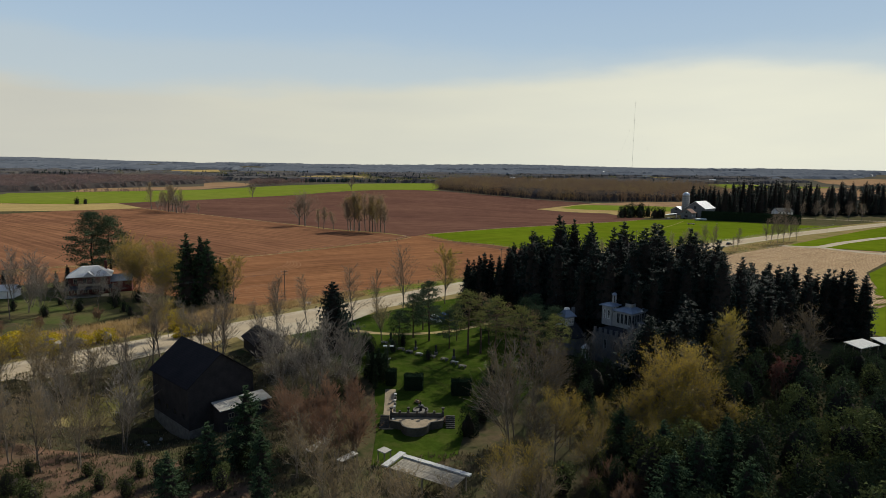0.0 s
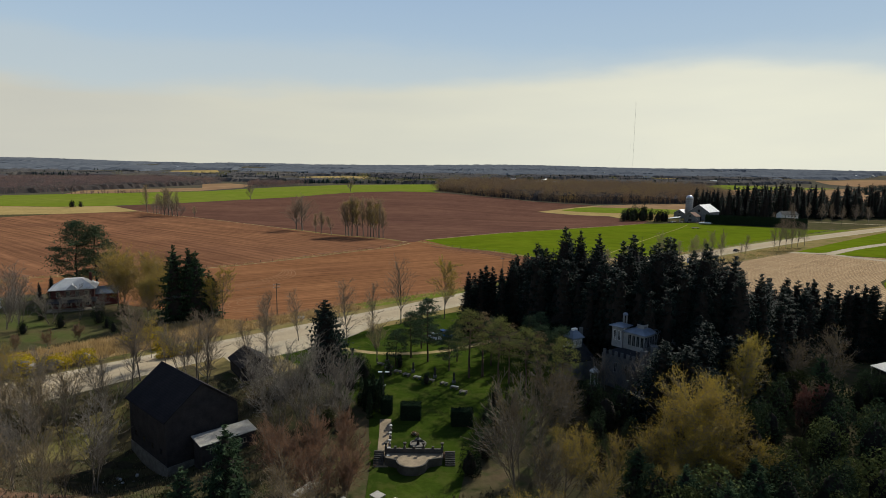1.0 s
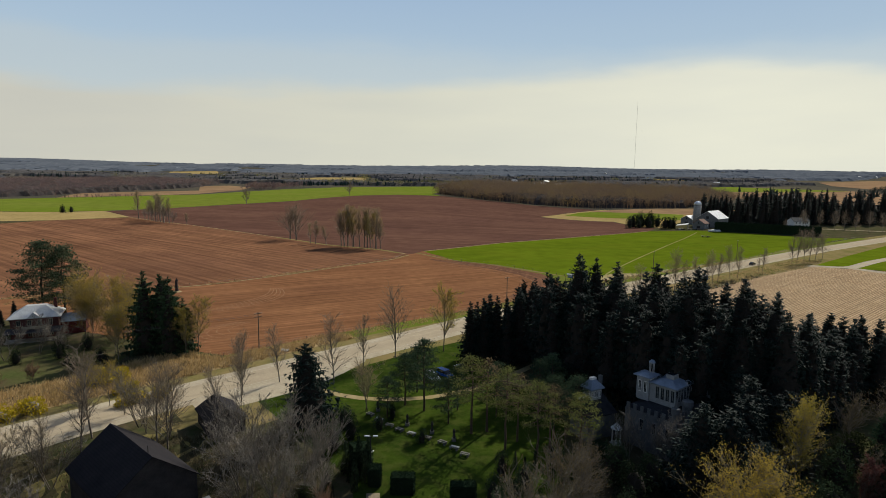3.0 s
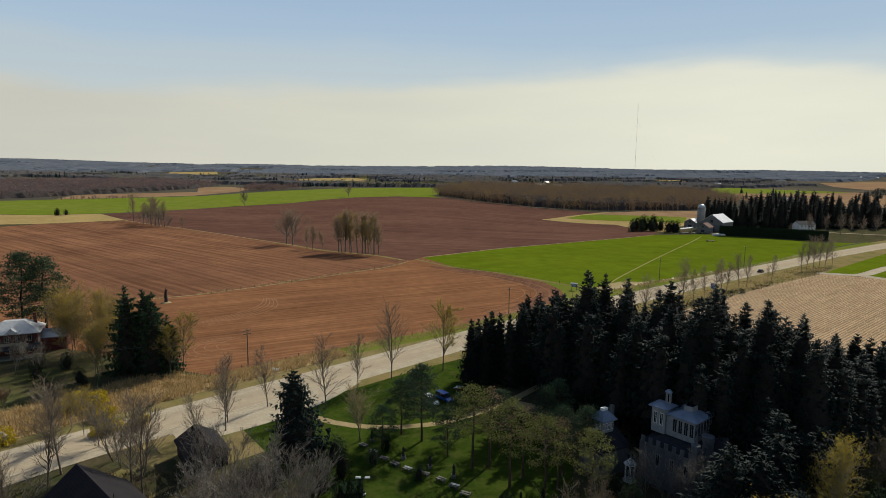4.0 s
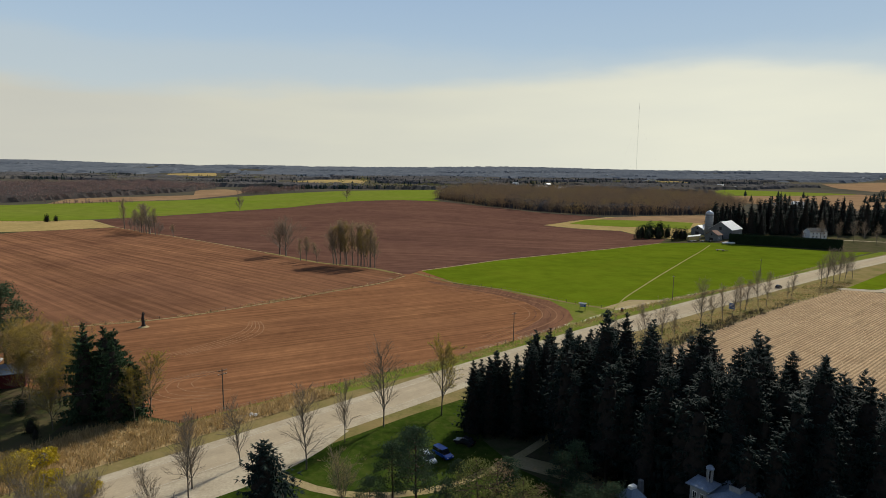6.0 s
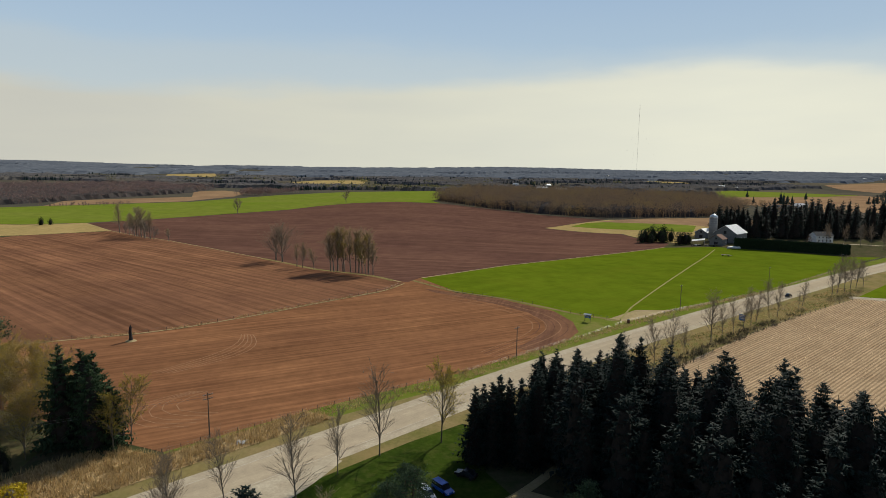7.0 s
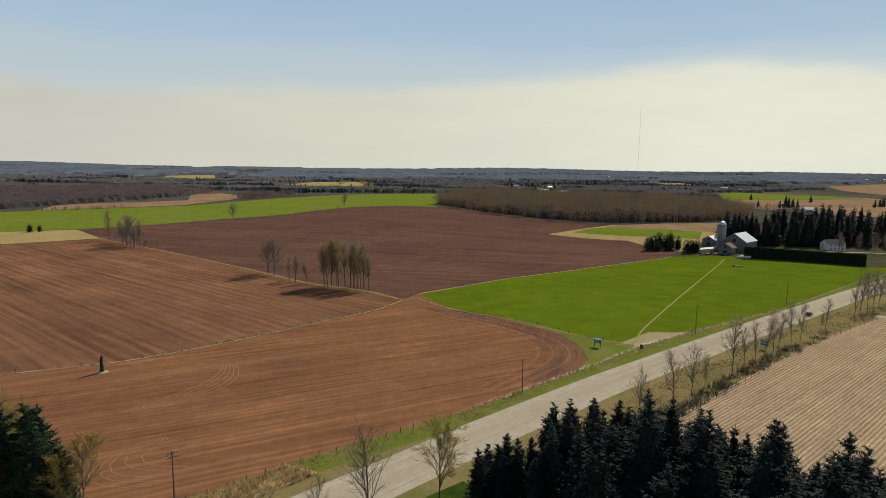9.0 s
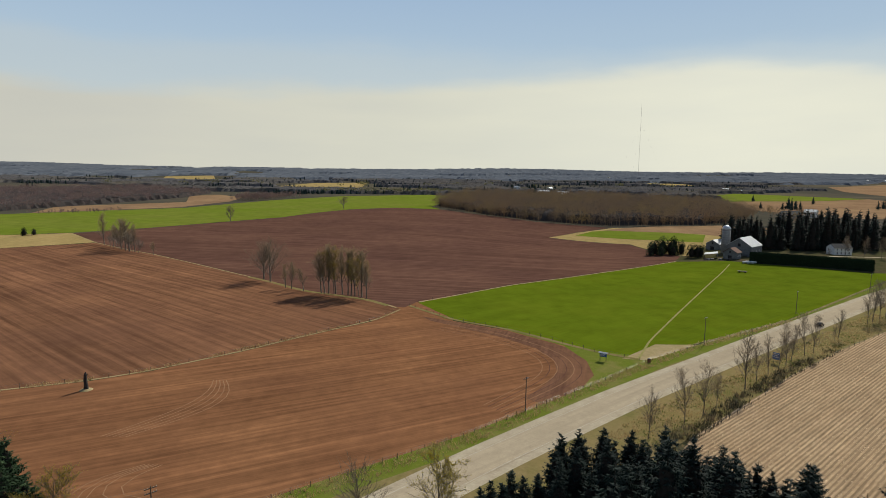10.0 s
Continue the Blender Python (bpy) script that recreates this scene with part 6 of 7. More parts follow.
for k in range(6):
    window(manor, pose(-2.3 + 1.36 * k, -2.7, 9.2), 0.95, 2.2, M_MANOR)
for k in range(3):
    window(manor, pose(5.2, -1.6 + 1.9 * k, 9.2) @ R(90), 1.1, 2.2, M_MANOR)
for k in range(4):
    window(manor, pose(-3.0, -2.0 + 1.4 * k, 9.2) @ R(-90), 0.9, 2.2, M_MANOR)
part("pavilion", boxes((-3.6, 0.2, 4.4, 8.0, 8.2, 12.7)), M_MANOR, manor, "pale tower pavilion")
part("pavilion_roof", hip_roof(-4.3, 0.9, 3.7, 8.7, 12.7, 13.3, 1.6), M_LEAD, manor)
for k in range(2):
    window(manor, pose(-2.8 + 1.2 * k, 4.4, 12.0), 0.3, 0.4)
    window(manor, pose(-3.6, 5.4 + 1.6 * k, 9.8) @ R(-90), 0.7, 2.0)
for k in range(6):
    a = math.pi / 3 * k
    bm = bmesh.new()
    rod(bm, (-0.9 + 0.55 * math.cos(a), 5.4 + 0.55 * math.sin(a), 12.9), (-0.9 + 0.55 * math.cos(a), 5.4 + 0.55 * math.sin(a), 15.2), 0.12)
    part("chimney_shaft", bm, M_MANOR, manor)
part("chimney_cap", lathe([(0.8, 15.1), (0.85, 15.3), (0.7, 15.45), (0.3, 15.7)], 12, -0.9, 5.4), M_LEAD, manor)
part("turret", lathe([(1.2, -1), (1.2, 9.2), (1.4, 9.3), (1.4, 10.2), (1.1, 10.25)], 10, -2.0, -5.6), M_STONE_D, manor, "octagonal stone turret")
part("turret", lathe([(1.2, -1), (1.2, 7.6), (1.4, 7.7), (1.4, 8.4), (1.1, 8.45)], 10, 5.2, -5.6), M_STONE_D, manor)
part("gable_wing", prism([(-2.6, -1), (-2.6, 6.2), (0, 9.2), (2.6, 6.2), (2.6, -1)], -9.2, -5.4), M_STONE_D, manor, "steep stone gable")
part("gable_wing_roof", gable_roof(5.2, -9.2, -5.4, 6.3, 9.3, 0.25), M_SLATE, manor)
for k in range(5):
    window(manor, pose(-6.2 + 2.9 * k, -5.5, 4.4), 0.9, 1.8, M_MANOR)
    window(manor, pose(-6.2 + 2.9 * k, -5.5, 1.2), 0.9, 2.0, M_MANOR)
for k in range(3):
    window(manor, pose(-7.5, -3.6 + 3.6 * k, 3.6) @ R(-90), 0.9, 2.0, M_MANOR)
wing = thing("manor_wing", pose(30.2, 141.5, 0, 0, 0, 28) @ Matrix.Diagonal((0.64, 0.64, 1.0, 1.0)), "manor wing with a steep dark roof and a pale roof house", "manor wing")
part("wall", boxes((-5.5, 5, -4, 4, -0.8, 4.6)), M_STONE_D, wing)
part("roof", hip_roof(-6.0, 5.5, -4.5, 4.5, 4.6, 8.6, 3.6), M_SLATE, wing, "steep dark slate roof")
part("roof_house", boxes((-3.0, 1.0, -2.0, 1.6, 6.6, 9.6)), M_MANOR, wing, "pale roof house with small windows")
part("roof_house_roof", hip_roof(-3.7, 1.7, -2.7, 2.3, 9.6, 11.2, 1.9), M_LEAD, wing)
part("roof_house_cap", boxes((-1.9, -0.1, -0.8, 0.4, 11.1, 11.6)), M_WHITE, wing, "white flat cap")
for k in range(4):
    window(wing, pose(-2.5 + 1.0 * k, -2.0, 8.0), 0.45, 1.1)
for k in range(2):
    window(wing, pose(-3.0, -1.0 + 1.5 * k, 8.0) @ R(-90), 0.45, 1.1)
part("ridge", boxes((-6.0, -2.4, -0.2, 0.2, 7.7, 8.0)), M_WHITE, wing, "white ridge line")
part("chimney", boxes((3.0, 4.0, 1.0, 2.0, 6.0, 11.2)), M_STONE_D, wing)
gaz = thing("gazebo", pose(33.6, 137.2, 0.0, 0, 0, 20), "small white open gazebo before the manor", "gazebo")
part("roof", lathe([(1.1, 3.0), (1.15, 3.1), (0.5, 3.7), (0.05, 4.2)], 8), M_WHITE, gaz)
for k in range(6):
    a = math.pi / 3 * k
    bm = bmesh.new()
    rod(bm, (0.85 * math.cos(a), 0.85 * math.sin(a), -0.2), (0.85 * math.cos(a), 0.85 * math.sin(a), 3.05), 0.07)
    part("post", bm, M_WHITE, gaz)
part("base", lathe([(1.2, -0.4), (1.2, 0.15), (1.0, 0.2)], 8), M_CONC, gaz)

# pale sheds at the right of the thicket
for k, (x, y, a, w, l) in enumerate(((96.5, 135.5, 25, 4, 7), (106, 138, 8, 4.5, 9))):
    s = thing("open_shed", pose(x, y, gz(x, y), 0, 0, a), "open shed with a pale flat roof", "shed", "field sheds")
    part("roof", prism([(-w / 2, 5.0), (w / 2, 5.5), (w / 2, 5.65), (-w / 2, 5.15)], -l / 2, l / 2), M_STUCCO, s, "pale sheet roof").matrix_local = R(90)
    for px in (-l / 2 + 0.3, 0, l / 2 - 0.3):
        for py in (-w / 2 + 0.2, w / 2 - 0.2):
            part("post", boxes((px - 0.09, px + 0.09, py - 0.09, py + 0.09, -0.3, 5.05)), M_TIMBER, s)
    part("back_wall", boxes((-l / 2, l / 2, w / 2 - 0.12, w / 2, -0.3, 5.1)), M_BARN_WALL, s)

# ---- garden ----
terrace = thing("terrace_wall", pose(-3.9, 106.2, -3.0), "sandstone garden terrace with a rounded bay and balusters", "terrace")
outline = [(-5.2, 1.2), (-5.2, -0.6), (-3.2, -1.4)] + [(-0.6 + 2.5 * math.cos(a), -1.6 + 2.3 * math.sin(a)) for a in np.linspace(math.pi * 1.02, math.pi * 1.98, 14)] + [(2.2, -1.2), (4.4, -0.4), (4.4, 1.2)]
bm = bmesh.new()
lo = [bm.verts.new((x, y, -0.3)) for x, y in outline]
hi = [bm.verts.new((x, y, 1.5)) for x, y in outline]
bm.faces.new(hi)
bm.faces.new(lo[::-1])
for k in range(len(lo)):
    j = (k + 1) % len(lo)
    bm.faces.new((lo[k], lo[j], hi[j], hi[k]))
part("bay", bm, M_STONE_W, terrace, "stone bay wall with shade put into its colour")
bm = bmesh.new()
pa = [bm.verts.new((x * 0.95 - 0.02, y * 0.9 + 0.02, 1.42)) for x, y in outline]
pb = [bm.verts.new((x * 0.95 - 0.02, y * 0.9 + 0.02, 1.56)) for x, y in outline]
bm.faces.new(pb)
for k in range(len(pa)):
    bm.faces.new((pa[k], pa[(k + 1) % len(pa)], pb[(k + 1) % len(pa)], pb[k]))
part("paving", bm, M_SANDY, terrace, "sandy paved floor")
for k, (x, y) in enumerate(outline[1:-1]):
    x2, y2 = outline[k + 2] if k + 2 < len(outline) else outline[-1]
    d = Vector((x2 - x, y2 - y, 0))
    m = Matrix.Translation((x, y, 1.5)) @ Matrix.Rotation(math.atan2(d.y, d.x), 4, "Z")
    bm = bmesh.new()
    box(bm, 0, max(0.1, d.length), -0.12, 0.12, 0, 0.2, m)
    part("coping", bm, M_STONE_W, terrace)
part("back_wall", boxes((-5.4, 4.6, 1.2, 1.6, -0.3, 2.3)), M_STONE_W, terrace, "stone wall behind the bay")
for k in range(7):
    x = -5.2 + 1.6 * k
    part("pier", boxes((x - 0.2, x + 0.2, 1.2, 1.6, 2.3, 2.7)), M_STONE_W, terrace)
for k in (0, 2, 4, 6):
    x = -5.2 + 1.6 * k
    part("urn", lathe([(0.12, 2.7), (0.1, 2.9), (0.3, 3.2), (0.33, 3.35), (0.2, 3.4)], 10, x, 1.4), M_STONE_W, terrace, "stone urn")
for side, x0 in (("l", -7.2), ("r", 4.9)):
    st = thing("garden_steps", pose(-3.9 + x0, 105.2, -3.0), "stone garden steps beside the terrace", "steps", "garden steps")
    for k in range(8):
        part("step", boxes((0, 1.7, 0.34 * k, 0.34 * k + 0.36 + (0.34 * (7 - k)), 0.22 * k - 0.3 if k == 0 else 0.22 * k - 0.02, 0.22 * k + 0.2)), M_STONE_W, st)
ribbon("path", [(-9.6, 105), (-9.8, 110), (-9.6, 117), (-10.4, 121)], (-1.1, 1.1), 0.09, M_SANDY, "sandy garden walk", "path")
for k, (x, y) in enumerate(((-8.6, 106.5), (-8.7, 109), (-8.8, 111.5), (-8.9, 114), (-9.0, 116.5))):
    u = thing("garden_urn", pose(x, y, gz(x, y)), "small pale stone urn on a pedestal beside the walk", "urn", "walk urns")
    part("pedestal", boxes((-0.22, 0.22, -0.22, 0.22, -0.2, 0.8)), M_STONE, u)
    part("bowl", lathe([(0.1, 0.8), (0.09, 0.95), (0.28, 1.25), (0.3, 1.4), (0.18, 1.42)], 10), M_STUCCO, u)
fo = thing("fountain", pose(-3.8, 112.3, gz(-3.8, 112.3)), "small dark round fountain in a circular bed", "fountain")
part("basin", lathe([(1.5, -0.2), (1.5, 0.35), (1.3, 0.4), (1.25, 0.15)], 20), M_STONE, fo)
part("stem", lathe([(0.3, 0.1), (0.18, 0.8), (0.6, 1.1), (0.55, 1.2), (0.12, 1.3), (0.1, 1.8), (0.02, 2.0)], 12), M_DARK, fo)


def hedge_block(x, y, w, d, h, a, label, seed, n=2600, size=0.13):
    rng = random.Random(seed)
    hb = thing("hedge", pose(x, y, gz(x, y), 0, 0, a), label, "hedge", "clipped hedges")
    part("core", boxes((-w / 2 + 0.12, w / 2 - 0.12, -d / 2 + 0.12, d / 2 - 0.12, -0.2, h - 0.12)), M_HEDGE, hb)
    V, F = [], []
    sides = [((w * h), 0), ((w * h), 1), ((d * h), 2), ((d * h), 3), ((w * d), 4)]
    tot = sum(s for s, _ in sides)
    for _ in range(n):
        q = rng.random() * tot
        for s, k in sides:
            if q < s:
                break
            q -= s
        u, v = rng.random() - 0.5, rng.random()
        p = [(u * w, -d / 2, v * h), (u * w, d / 2, v * h), (-w / 2, u * d, v * h), (w / 2, u * d, v * h), (u * w, (v - 0.5) * d, h)][k]
        leaf(V, F, Vector(p) + Vector((rng.gauss(0, 0.5), rng.gauss(0, 0.5), rng.gauss(0, 0.5))) * size, size, rng)
    add_mesh("leaves", V, F, M_HEDGE, hb)


hedge_block(-5.6, 121.5, 3.8, 2.2, 3.1, 0, "tall clipped rectangular hedge on the lawn", 1)
hedge_block(4.2, 119.5, 4.0, 2.2, 3.0, 0, "tall clipped rectangular hedge on the lawn", 2)
hedge_block(-10.4, 123.5, 2.0, 2.2, 3.2, 0, "tall clipped hedge by the garden walk", 3)
hedge_block(-13.5, 127.5, 3.4, 4.0, 4.4, 10, "tall dark clipped hedge block", 4)
hedge_block(28, 132, 5, 2.5, 2.6, 30, "clipped hedge before the manor", 5)
hedge_block(267, 529, 77, 5.0, 7.2, -27.5, "long dark clipped farm hedge", 6, 9000, 0.5)

lamp = thing("street_lamp", pose(-11.2, 124.5, 0), "tall iron garden lamp post with two arms", "lamp post")
bm = bmesh.new()
rod(bm, (0, 0, -0.3), (0, 0, 6.8), 0.09, 8)
part("pole", bm, M_DARK, lamp)
for s in (-1, 1):
    bm = bmesh.new()
    rod(bm, (0, 0, 6.6), (0.9 * s, 0, 6.8), 0.05)
    part("arm", bm, M_DARK, lamp)
    part("lamp_head", boxes((0.7 * s - 0.3, 0.7 * s + 0.5, -0.16, 0.16, 6.75, 6.95)), M_METAL, lamp)
bm = bmesh.new()
rod(bm, (0.12, 0, 4.0), (0.5, -0.1, 4.3), 0.12, 8)
part("lantern", bm, M_WHITE, lamp, "small white lantern")

# rows of pale garden slabs and seats in the lawn
bench_pts = [(-14, 149), (-12, 146.4), (-9.6, 143.8), (-7.4, 141.8), (-5, 140), (-2, 138.4), (1, 136.6), (3.2, 134.6), (5, 132.4)]
for k, (x, y) in enumerate(bench_pts):
    b = thing("bench", pose(x, y, gz(x, y), 0, 0, -38 + 7 * (k % 3)), "dark weathered stone garden bench on the lawn", "bench", "lawn benches")
    part("seat", boxes((-0.85, 0.85, -0.2, 0.2, 0.42, 0.52)), M_STUCCO if k % 3 == 1 else M_STONE, b)
    part("seat", boxes((-0.85, 0.85, -0.8, -0.45, 0.42, 0.52)), M_STONE, b)
    for s in (-0.65, 0.65):
        part("leg", boxes((s - 0.1, s + 0.1, -0.8, 0.2, -0.1, 0.42)), M_STONE, b)
for k, (x, y) in enumerate(((-12.8, 151), (-1.2, 140.5), (3, 137.5), (-6.2, 144))):
    st = thing("garden_pedestal", pose(x, y, gz(x, y)), "dark slender stone pedestal on the lawn", "pedestal", "lawn pedestals")
    part("base", boxes((-0.4, 0.4, -0.4, 0.4, -0.1, 0.6)), M_STONE, st)
    part("shaft", lathe([(0.26, 0.6), (0.2, 1.6), (0.3, 1.9), (0.16, 2.3), (0.05, 2.5)], 10), M_MONU, st)

# paved court and pale low roofs in the foreground
court = thing("pergola", pose(-1.7, 85.3, -3.0, 0, 0, -30), "weathered timber deck pergola with a pale frame", "pergola")
for k in range(10):
    part("plank", boxes((-5.6, 5.4, -1.9 + 0.38 * k, -1.9 + 0.38 * k + 0.34, 2.45, 2.52)), M_TIMBER, court)
part("beam", boxes((-5.9, 5.9, 1.9, 2.7, 2.5, 2.72)), M_STUCCO, court, "pale broad beam")
part("beam", boxes((-7.0, -5.9, -2.2, 2.9, 2.6, 2.84)), M_STUCCO, court, "pale broad beam")
for x in (-5.6, 0, 5.2):
    for y in (-1.8, 2.2):
        part("post", boxes((x - 0.12, x + 0.12, y - 0.12, y + 0.12, -0.4, 2.5)), M_TIMBER, court)
for x, y, a, w, l in ((-14.6, 91.0, 53, 1.2, 3.6), (-9.0, 93.3, -40, 1.6, 1.8), (-20.0, 95.0, 60, 1.5, 5.0)):
    c = thing("garden_shelter", pose(x, y, gz(x, y), 0, 0, a), "low garden shelter with a pale slab roof", "shelter", "garden shelters")
    part("roof", boxes((-l / 2, l / 2, -w / 2, w / 2, 1.9, 2.05)), M_CONC, c)
    for s in (-1, 1):
        for q in (-1, 1):
            part("post", boxes((s * (l / 2 - 0.15) - 0.06, s * (l / 2 - 0.15) + 0.06, q * (w / 2 - 0.12) - 0.06, q * (w / 2 - 0.12) + 0.06, -0.2, 1.9)), M_TIMBER, c)
pile = thing("rubble_heap", pose(-55, 108.5, gz(-55, 108.5)), "heap of pale stones and scraps behind the barn", "rubble")
rr = random.Random(5)
for k in range(16):
    x, y, s = rr.gauss(0, 2.2), rr.gauss(0, 1.8), rr.uniform(0.15, 0.38)
    bm = bmesh.new()
    bmesh.ops.create_icosphere(bm, subdivisions=1, radius=s, matrix=pose(x, y, s * 0.3, rr.uniform(0, 90), 0, rr.uniform(0, 90)))
    part("stone", bm, M_STUCCO if k % 3 else M_STONE, pile)


# ---- vehicles ----
def car(m, paint, label, group="", length=4.5, width=1.8, height=1.5, van=False):
    c = thing("car", m, label, "car", group)
    L, Wd, H = length / 2, width / 2, height
    body = [(-L, 0.35), (-L, 0.8), (-L * 0.96, 0.95), (L * 0.45, 0.98), (L * 0.95, 0.8), (L, 0.6), (L, 0.35)]
    bm = prism([(y, z) for y, z in body], -Wd, Wd)
    bmesh.ops.bevel(bm, geom=list(bm.edges), offset=0.06, segments=1, affect="EDGES")
    bd = part("body", bm, paint, c)
    if van:
        cab = [(-L * 0.95, 0.93), (-L * 0.93, H), (L * 0.25, H), (L * 0.55, 0.95)]
    else:
        cab = [(-L * 0.8, 0.93), (-L * 0.55, H), (L * 0.15, H), (L * 0.48, 0.95)]
    part("cabin", prism(cab, -Wd * 0.86, Wd * 0.86), M_GLASS, c, "dark tinted cabin glass")
    xs = [p for p, z in cab if z == H]
    part("roof", boxes((xs[0] - 0.05, xs[1] + 0.05, -Wd * 0.82, Wd * 0.82, H - 0.01, H + 0.05)), paint, c)
    for sx in (-0.62, 0.62):
        for sy in (-1, 1):
            bm = bmesh.new()
            rod(bm, (sx * L, sy * (Wd - 0.2), 0.34), (sx * L, sy * (Wd + 0.02), 0.34), 0.34, 12)
            part("wheel", bm, M_TYRE, c)
    for sy in (-1, 1):
        part("headlight", boxes((L - 0.06, L + 0.02, sy * Wd * 0.7 - 0.16, sy * Wd * 0.7 + 0.16, 0.62, 0.78)), M_WHITE, c)
        part("tail_light", boxes((-L - 0.02, -L + 0.06, sy * Wd * 0.75 - 0.13, sy * Wd * 0.75 + 0.13, 0.66, 0.82)), M_REDSHED, c)
    return c


car(pose(167, 352, gz(167, 352) + 0.11, 0, 0, 40), M_BLACKCAR, "dark red-black car on the country road")
car(pose(-1.6, 170.5, 0.08, 0, 0, -60), M_WHITECAR, "white car parked on the estate grass", "parked cars", 4.6, 1.85, 1.6, True)
car(pose(1.4, 172.5, 0.08, 0, 0, -50), M_BLUECAR, "bright blue pickup-sized car parked under the pines", "parked cars", 4.8, 1.9, 1.75, True)
car(pose(6, 178, 0.08, 0, 0, 150), M_BLACKCAR, "dark car parked in the shade of the spruces", "parked cars")
car(pose(-146.5, 201, 0.05, 0, 0, 100), M_WHITECAR, "white car parked by the brick house", "", 4.5, 1.8, 1.6, True)


# ---- fences, poles, signs ----
def fence(line, spacing, height, label, group, wires=2, seed=1, tilt=4.0, r=0.07):
    f = thing("fence", pose(line[0][0], line[0][1], gz(*line[0])), label, "fence", group)
    o = Vector((line[0][0], line[0][1], gz(*line[0])))
    rng = random.Random(seed)
    me = None
    tops = []
    for a, b in zip(line, line[1:]):
        a, b = Vector(a), Vector(b)
        k = max(1, round((b - a).length / spacing))
        tops += [a.lerp(b, i / k) for i in range(k)]
    bm = lathe([(r, -0.3), (r, height * 0.97), (r * 0.6, height)], 6)
    me = bpy.data.meshes.new("post")
    bm.to_mesh(me)
    bm.free()
    me.materials.append(M_POST)
    for p in tops:
        ob = new("post", me)
        ob.parent = f
        ob.matrix_local = Matrix.Translation(Vector((p.x, p.y, gz(p.x, p.y))) - o) @ pose(0, 0, 0, rng.gauss(0, tilt), rng.gauss(0, tilt), rng.uniform(0, 90)) @ Matrix.Diagonal((rng.uniform(0.8, 1.3), rng.uniform(0.8, 1.3), rng.uniform(0.8, 1.15), 1))
    for w in range(wires):
        z = height * (0.9 - 0.38 * w)
        V, F = [], []
        pts = [Vector((p.x, p.y, gz(p.x, p.y) + z)) - o for p in tops]
        tube(V, F, pts, [0.015] * len(pts), 3)
        add_mesh("wire", V, F, M_WIRE, f)
    return f


fence(FENCE_ROAD, 4.2, 1.35, "roadside fence of weathered posts and wire", "field fences", 2, 1)
fence(FENCE_LEFT, 6.0, 1.4, "old post and wire fence between ploughed fields", "field fences", 1, 2, 5)
fence([(72, 302), (58, 311), (45, 326), (29, 341), (6, 356), (-15, 384)], 5.0, 1.3, "post fence along the green field", "field fences", 1, 3)
fence([(-15, 384), (-11, 392), (10, 413), (40, 442), (79, 472), (126, 511), (182, 560)], 9.0, 1.2, "sparse post fence beside the green field", "field fences", 0, 4)
fence([(66, 238), (88, 258), (119, 287), (154, 316), (197, 348)], 5.0, 1.1, "low post fence by the stubble field", "field fences", 1, 5)
fence([(-96, 150), (-84, 162), (-76, 170)], 3.0, 1.0, "low pale rail fence by the yard", "yard fences", 2, 6)


def utility_pole(x, y, h, label, a, arms=1):
    p = thing("utility_pole", pose(x, y, gz(x, y), 0, 0, a), label, "utility pole", "utility poles")
    bm = lathe([(0.17, -0.5), (0.14, h * 0.5), (0.1, h)], 8)
    part("shaft", bm, M_POLE, p)
    for k in range(arms):
        part("crossarm", boxes((-1.1, 1.1, -0.06, 0.06, h - 0.6 - 0.9 * k, h - 0.46 - 0.9 * k)), M_POLE, p)
        for s in (-1.0, -0.5, 0.5, 1.0):
            part("insulator", lathe([(0.05, h - 0.46 - 0.9 * k), (0.07, h - 0.36 - 0.9 * k), (0.03, h - 0.28 - 0.9 * k)], 8, s, 0), M_WHITE, p)
    return p


utility_pole(-51, 194.5, 10.4, "tall wooden utility pole with crossarms", 45, 2)
utility_pole(25, 255, 10.0, "wooden utility pole by the field fence", 42)
utility_pole(103, 321, 11.3, "wooden utility pole by the green field", 40)
utility_pole(170, 376, 11.0, "wooden utility pole by the green field", 40)
utility_pole(244, 432, 11.0, "wooden utility pole by the green field", 40)
utility_pole(-122, 168, 8.0, "pale slender yard pole", 20, 0)

kiosk = thing("sign_board", pose(58.5, 300.5, 0, 0, 0, -35), "small roofed field sign on two posts", "sign")
for s in (-1.1, 1.1):
    part("post", boxes((s - 0.09, s + 0.09, -0.09, 0.09, -0.3, 2.9)), M_POST, kiosk)
part("panel", boxes((-1.3, 1.3, -0.06, 0.06, 1.5, 2.7)), M_BLUE, kiosk, "grey-blue sign panel")
part("roof", prism([(-0.6, 2.85), (0, 3.2), (0.6, 2.85), (0.6, 2.95), (0, 3.3), (-0.6, 2.95)], -1.6, 1.6), M_WHITE, kiosk).matrix_local = R(90)
for k in range(3):
    part("text_bar", boxes((-1.0, 0.9 - 0.2 * k, -0.075, -0.06, 2.4 - 0.3 * k, 2.5 - 0.3 * k)), M_WHITE, kiosk)
bl = thing("road_sign", pose(119.5, 300, 0, 0, 0, -50), "blue road sign on a pair of posts", "sign")
for s in (-0.7, 0.7):
    part("post", boxes((s - 0.05, s + 0.05, -0.05, 0.05, -0.3, 2.0)), M_WIRE, bl)
part("panel", boxes((-1.2, 1.2, -0.12, -0.05, 1.4, 3.8)), M_BLUE, bl)
for k in range(3):
    part("text_bar", boxes((-0.9, 0.9 - 0.3 * (k % 2), -0.135, -0.12, 3.3 - 0.6 * k, 3.5 - 0.6 * k)), M_WHITE, bl)
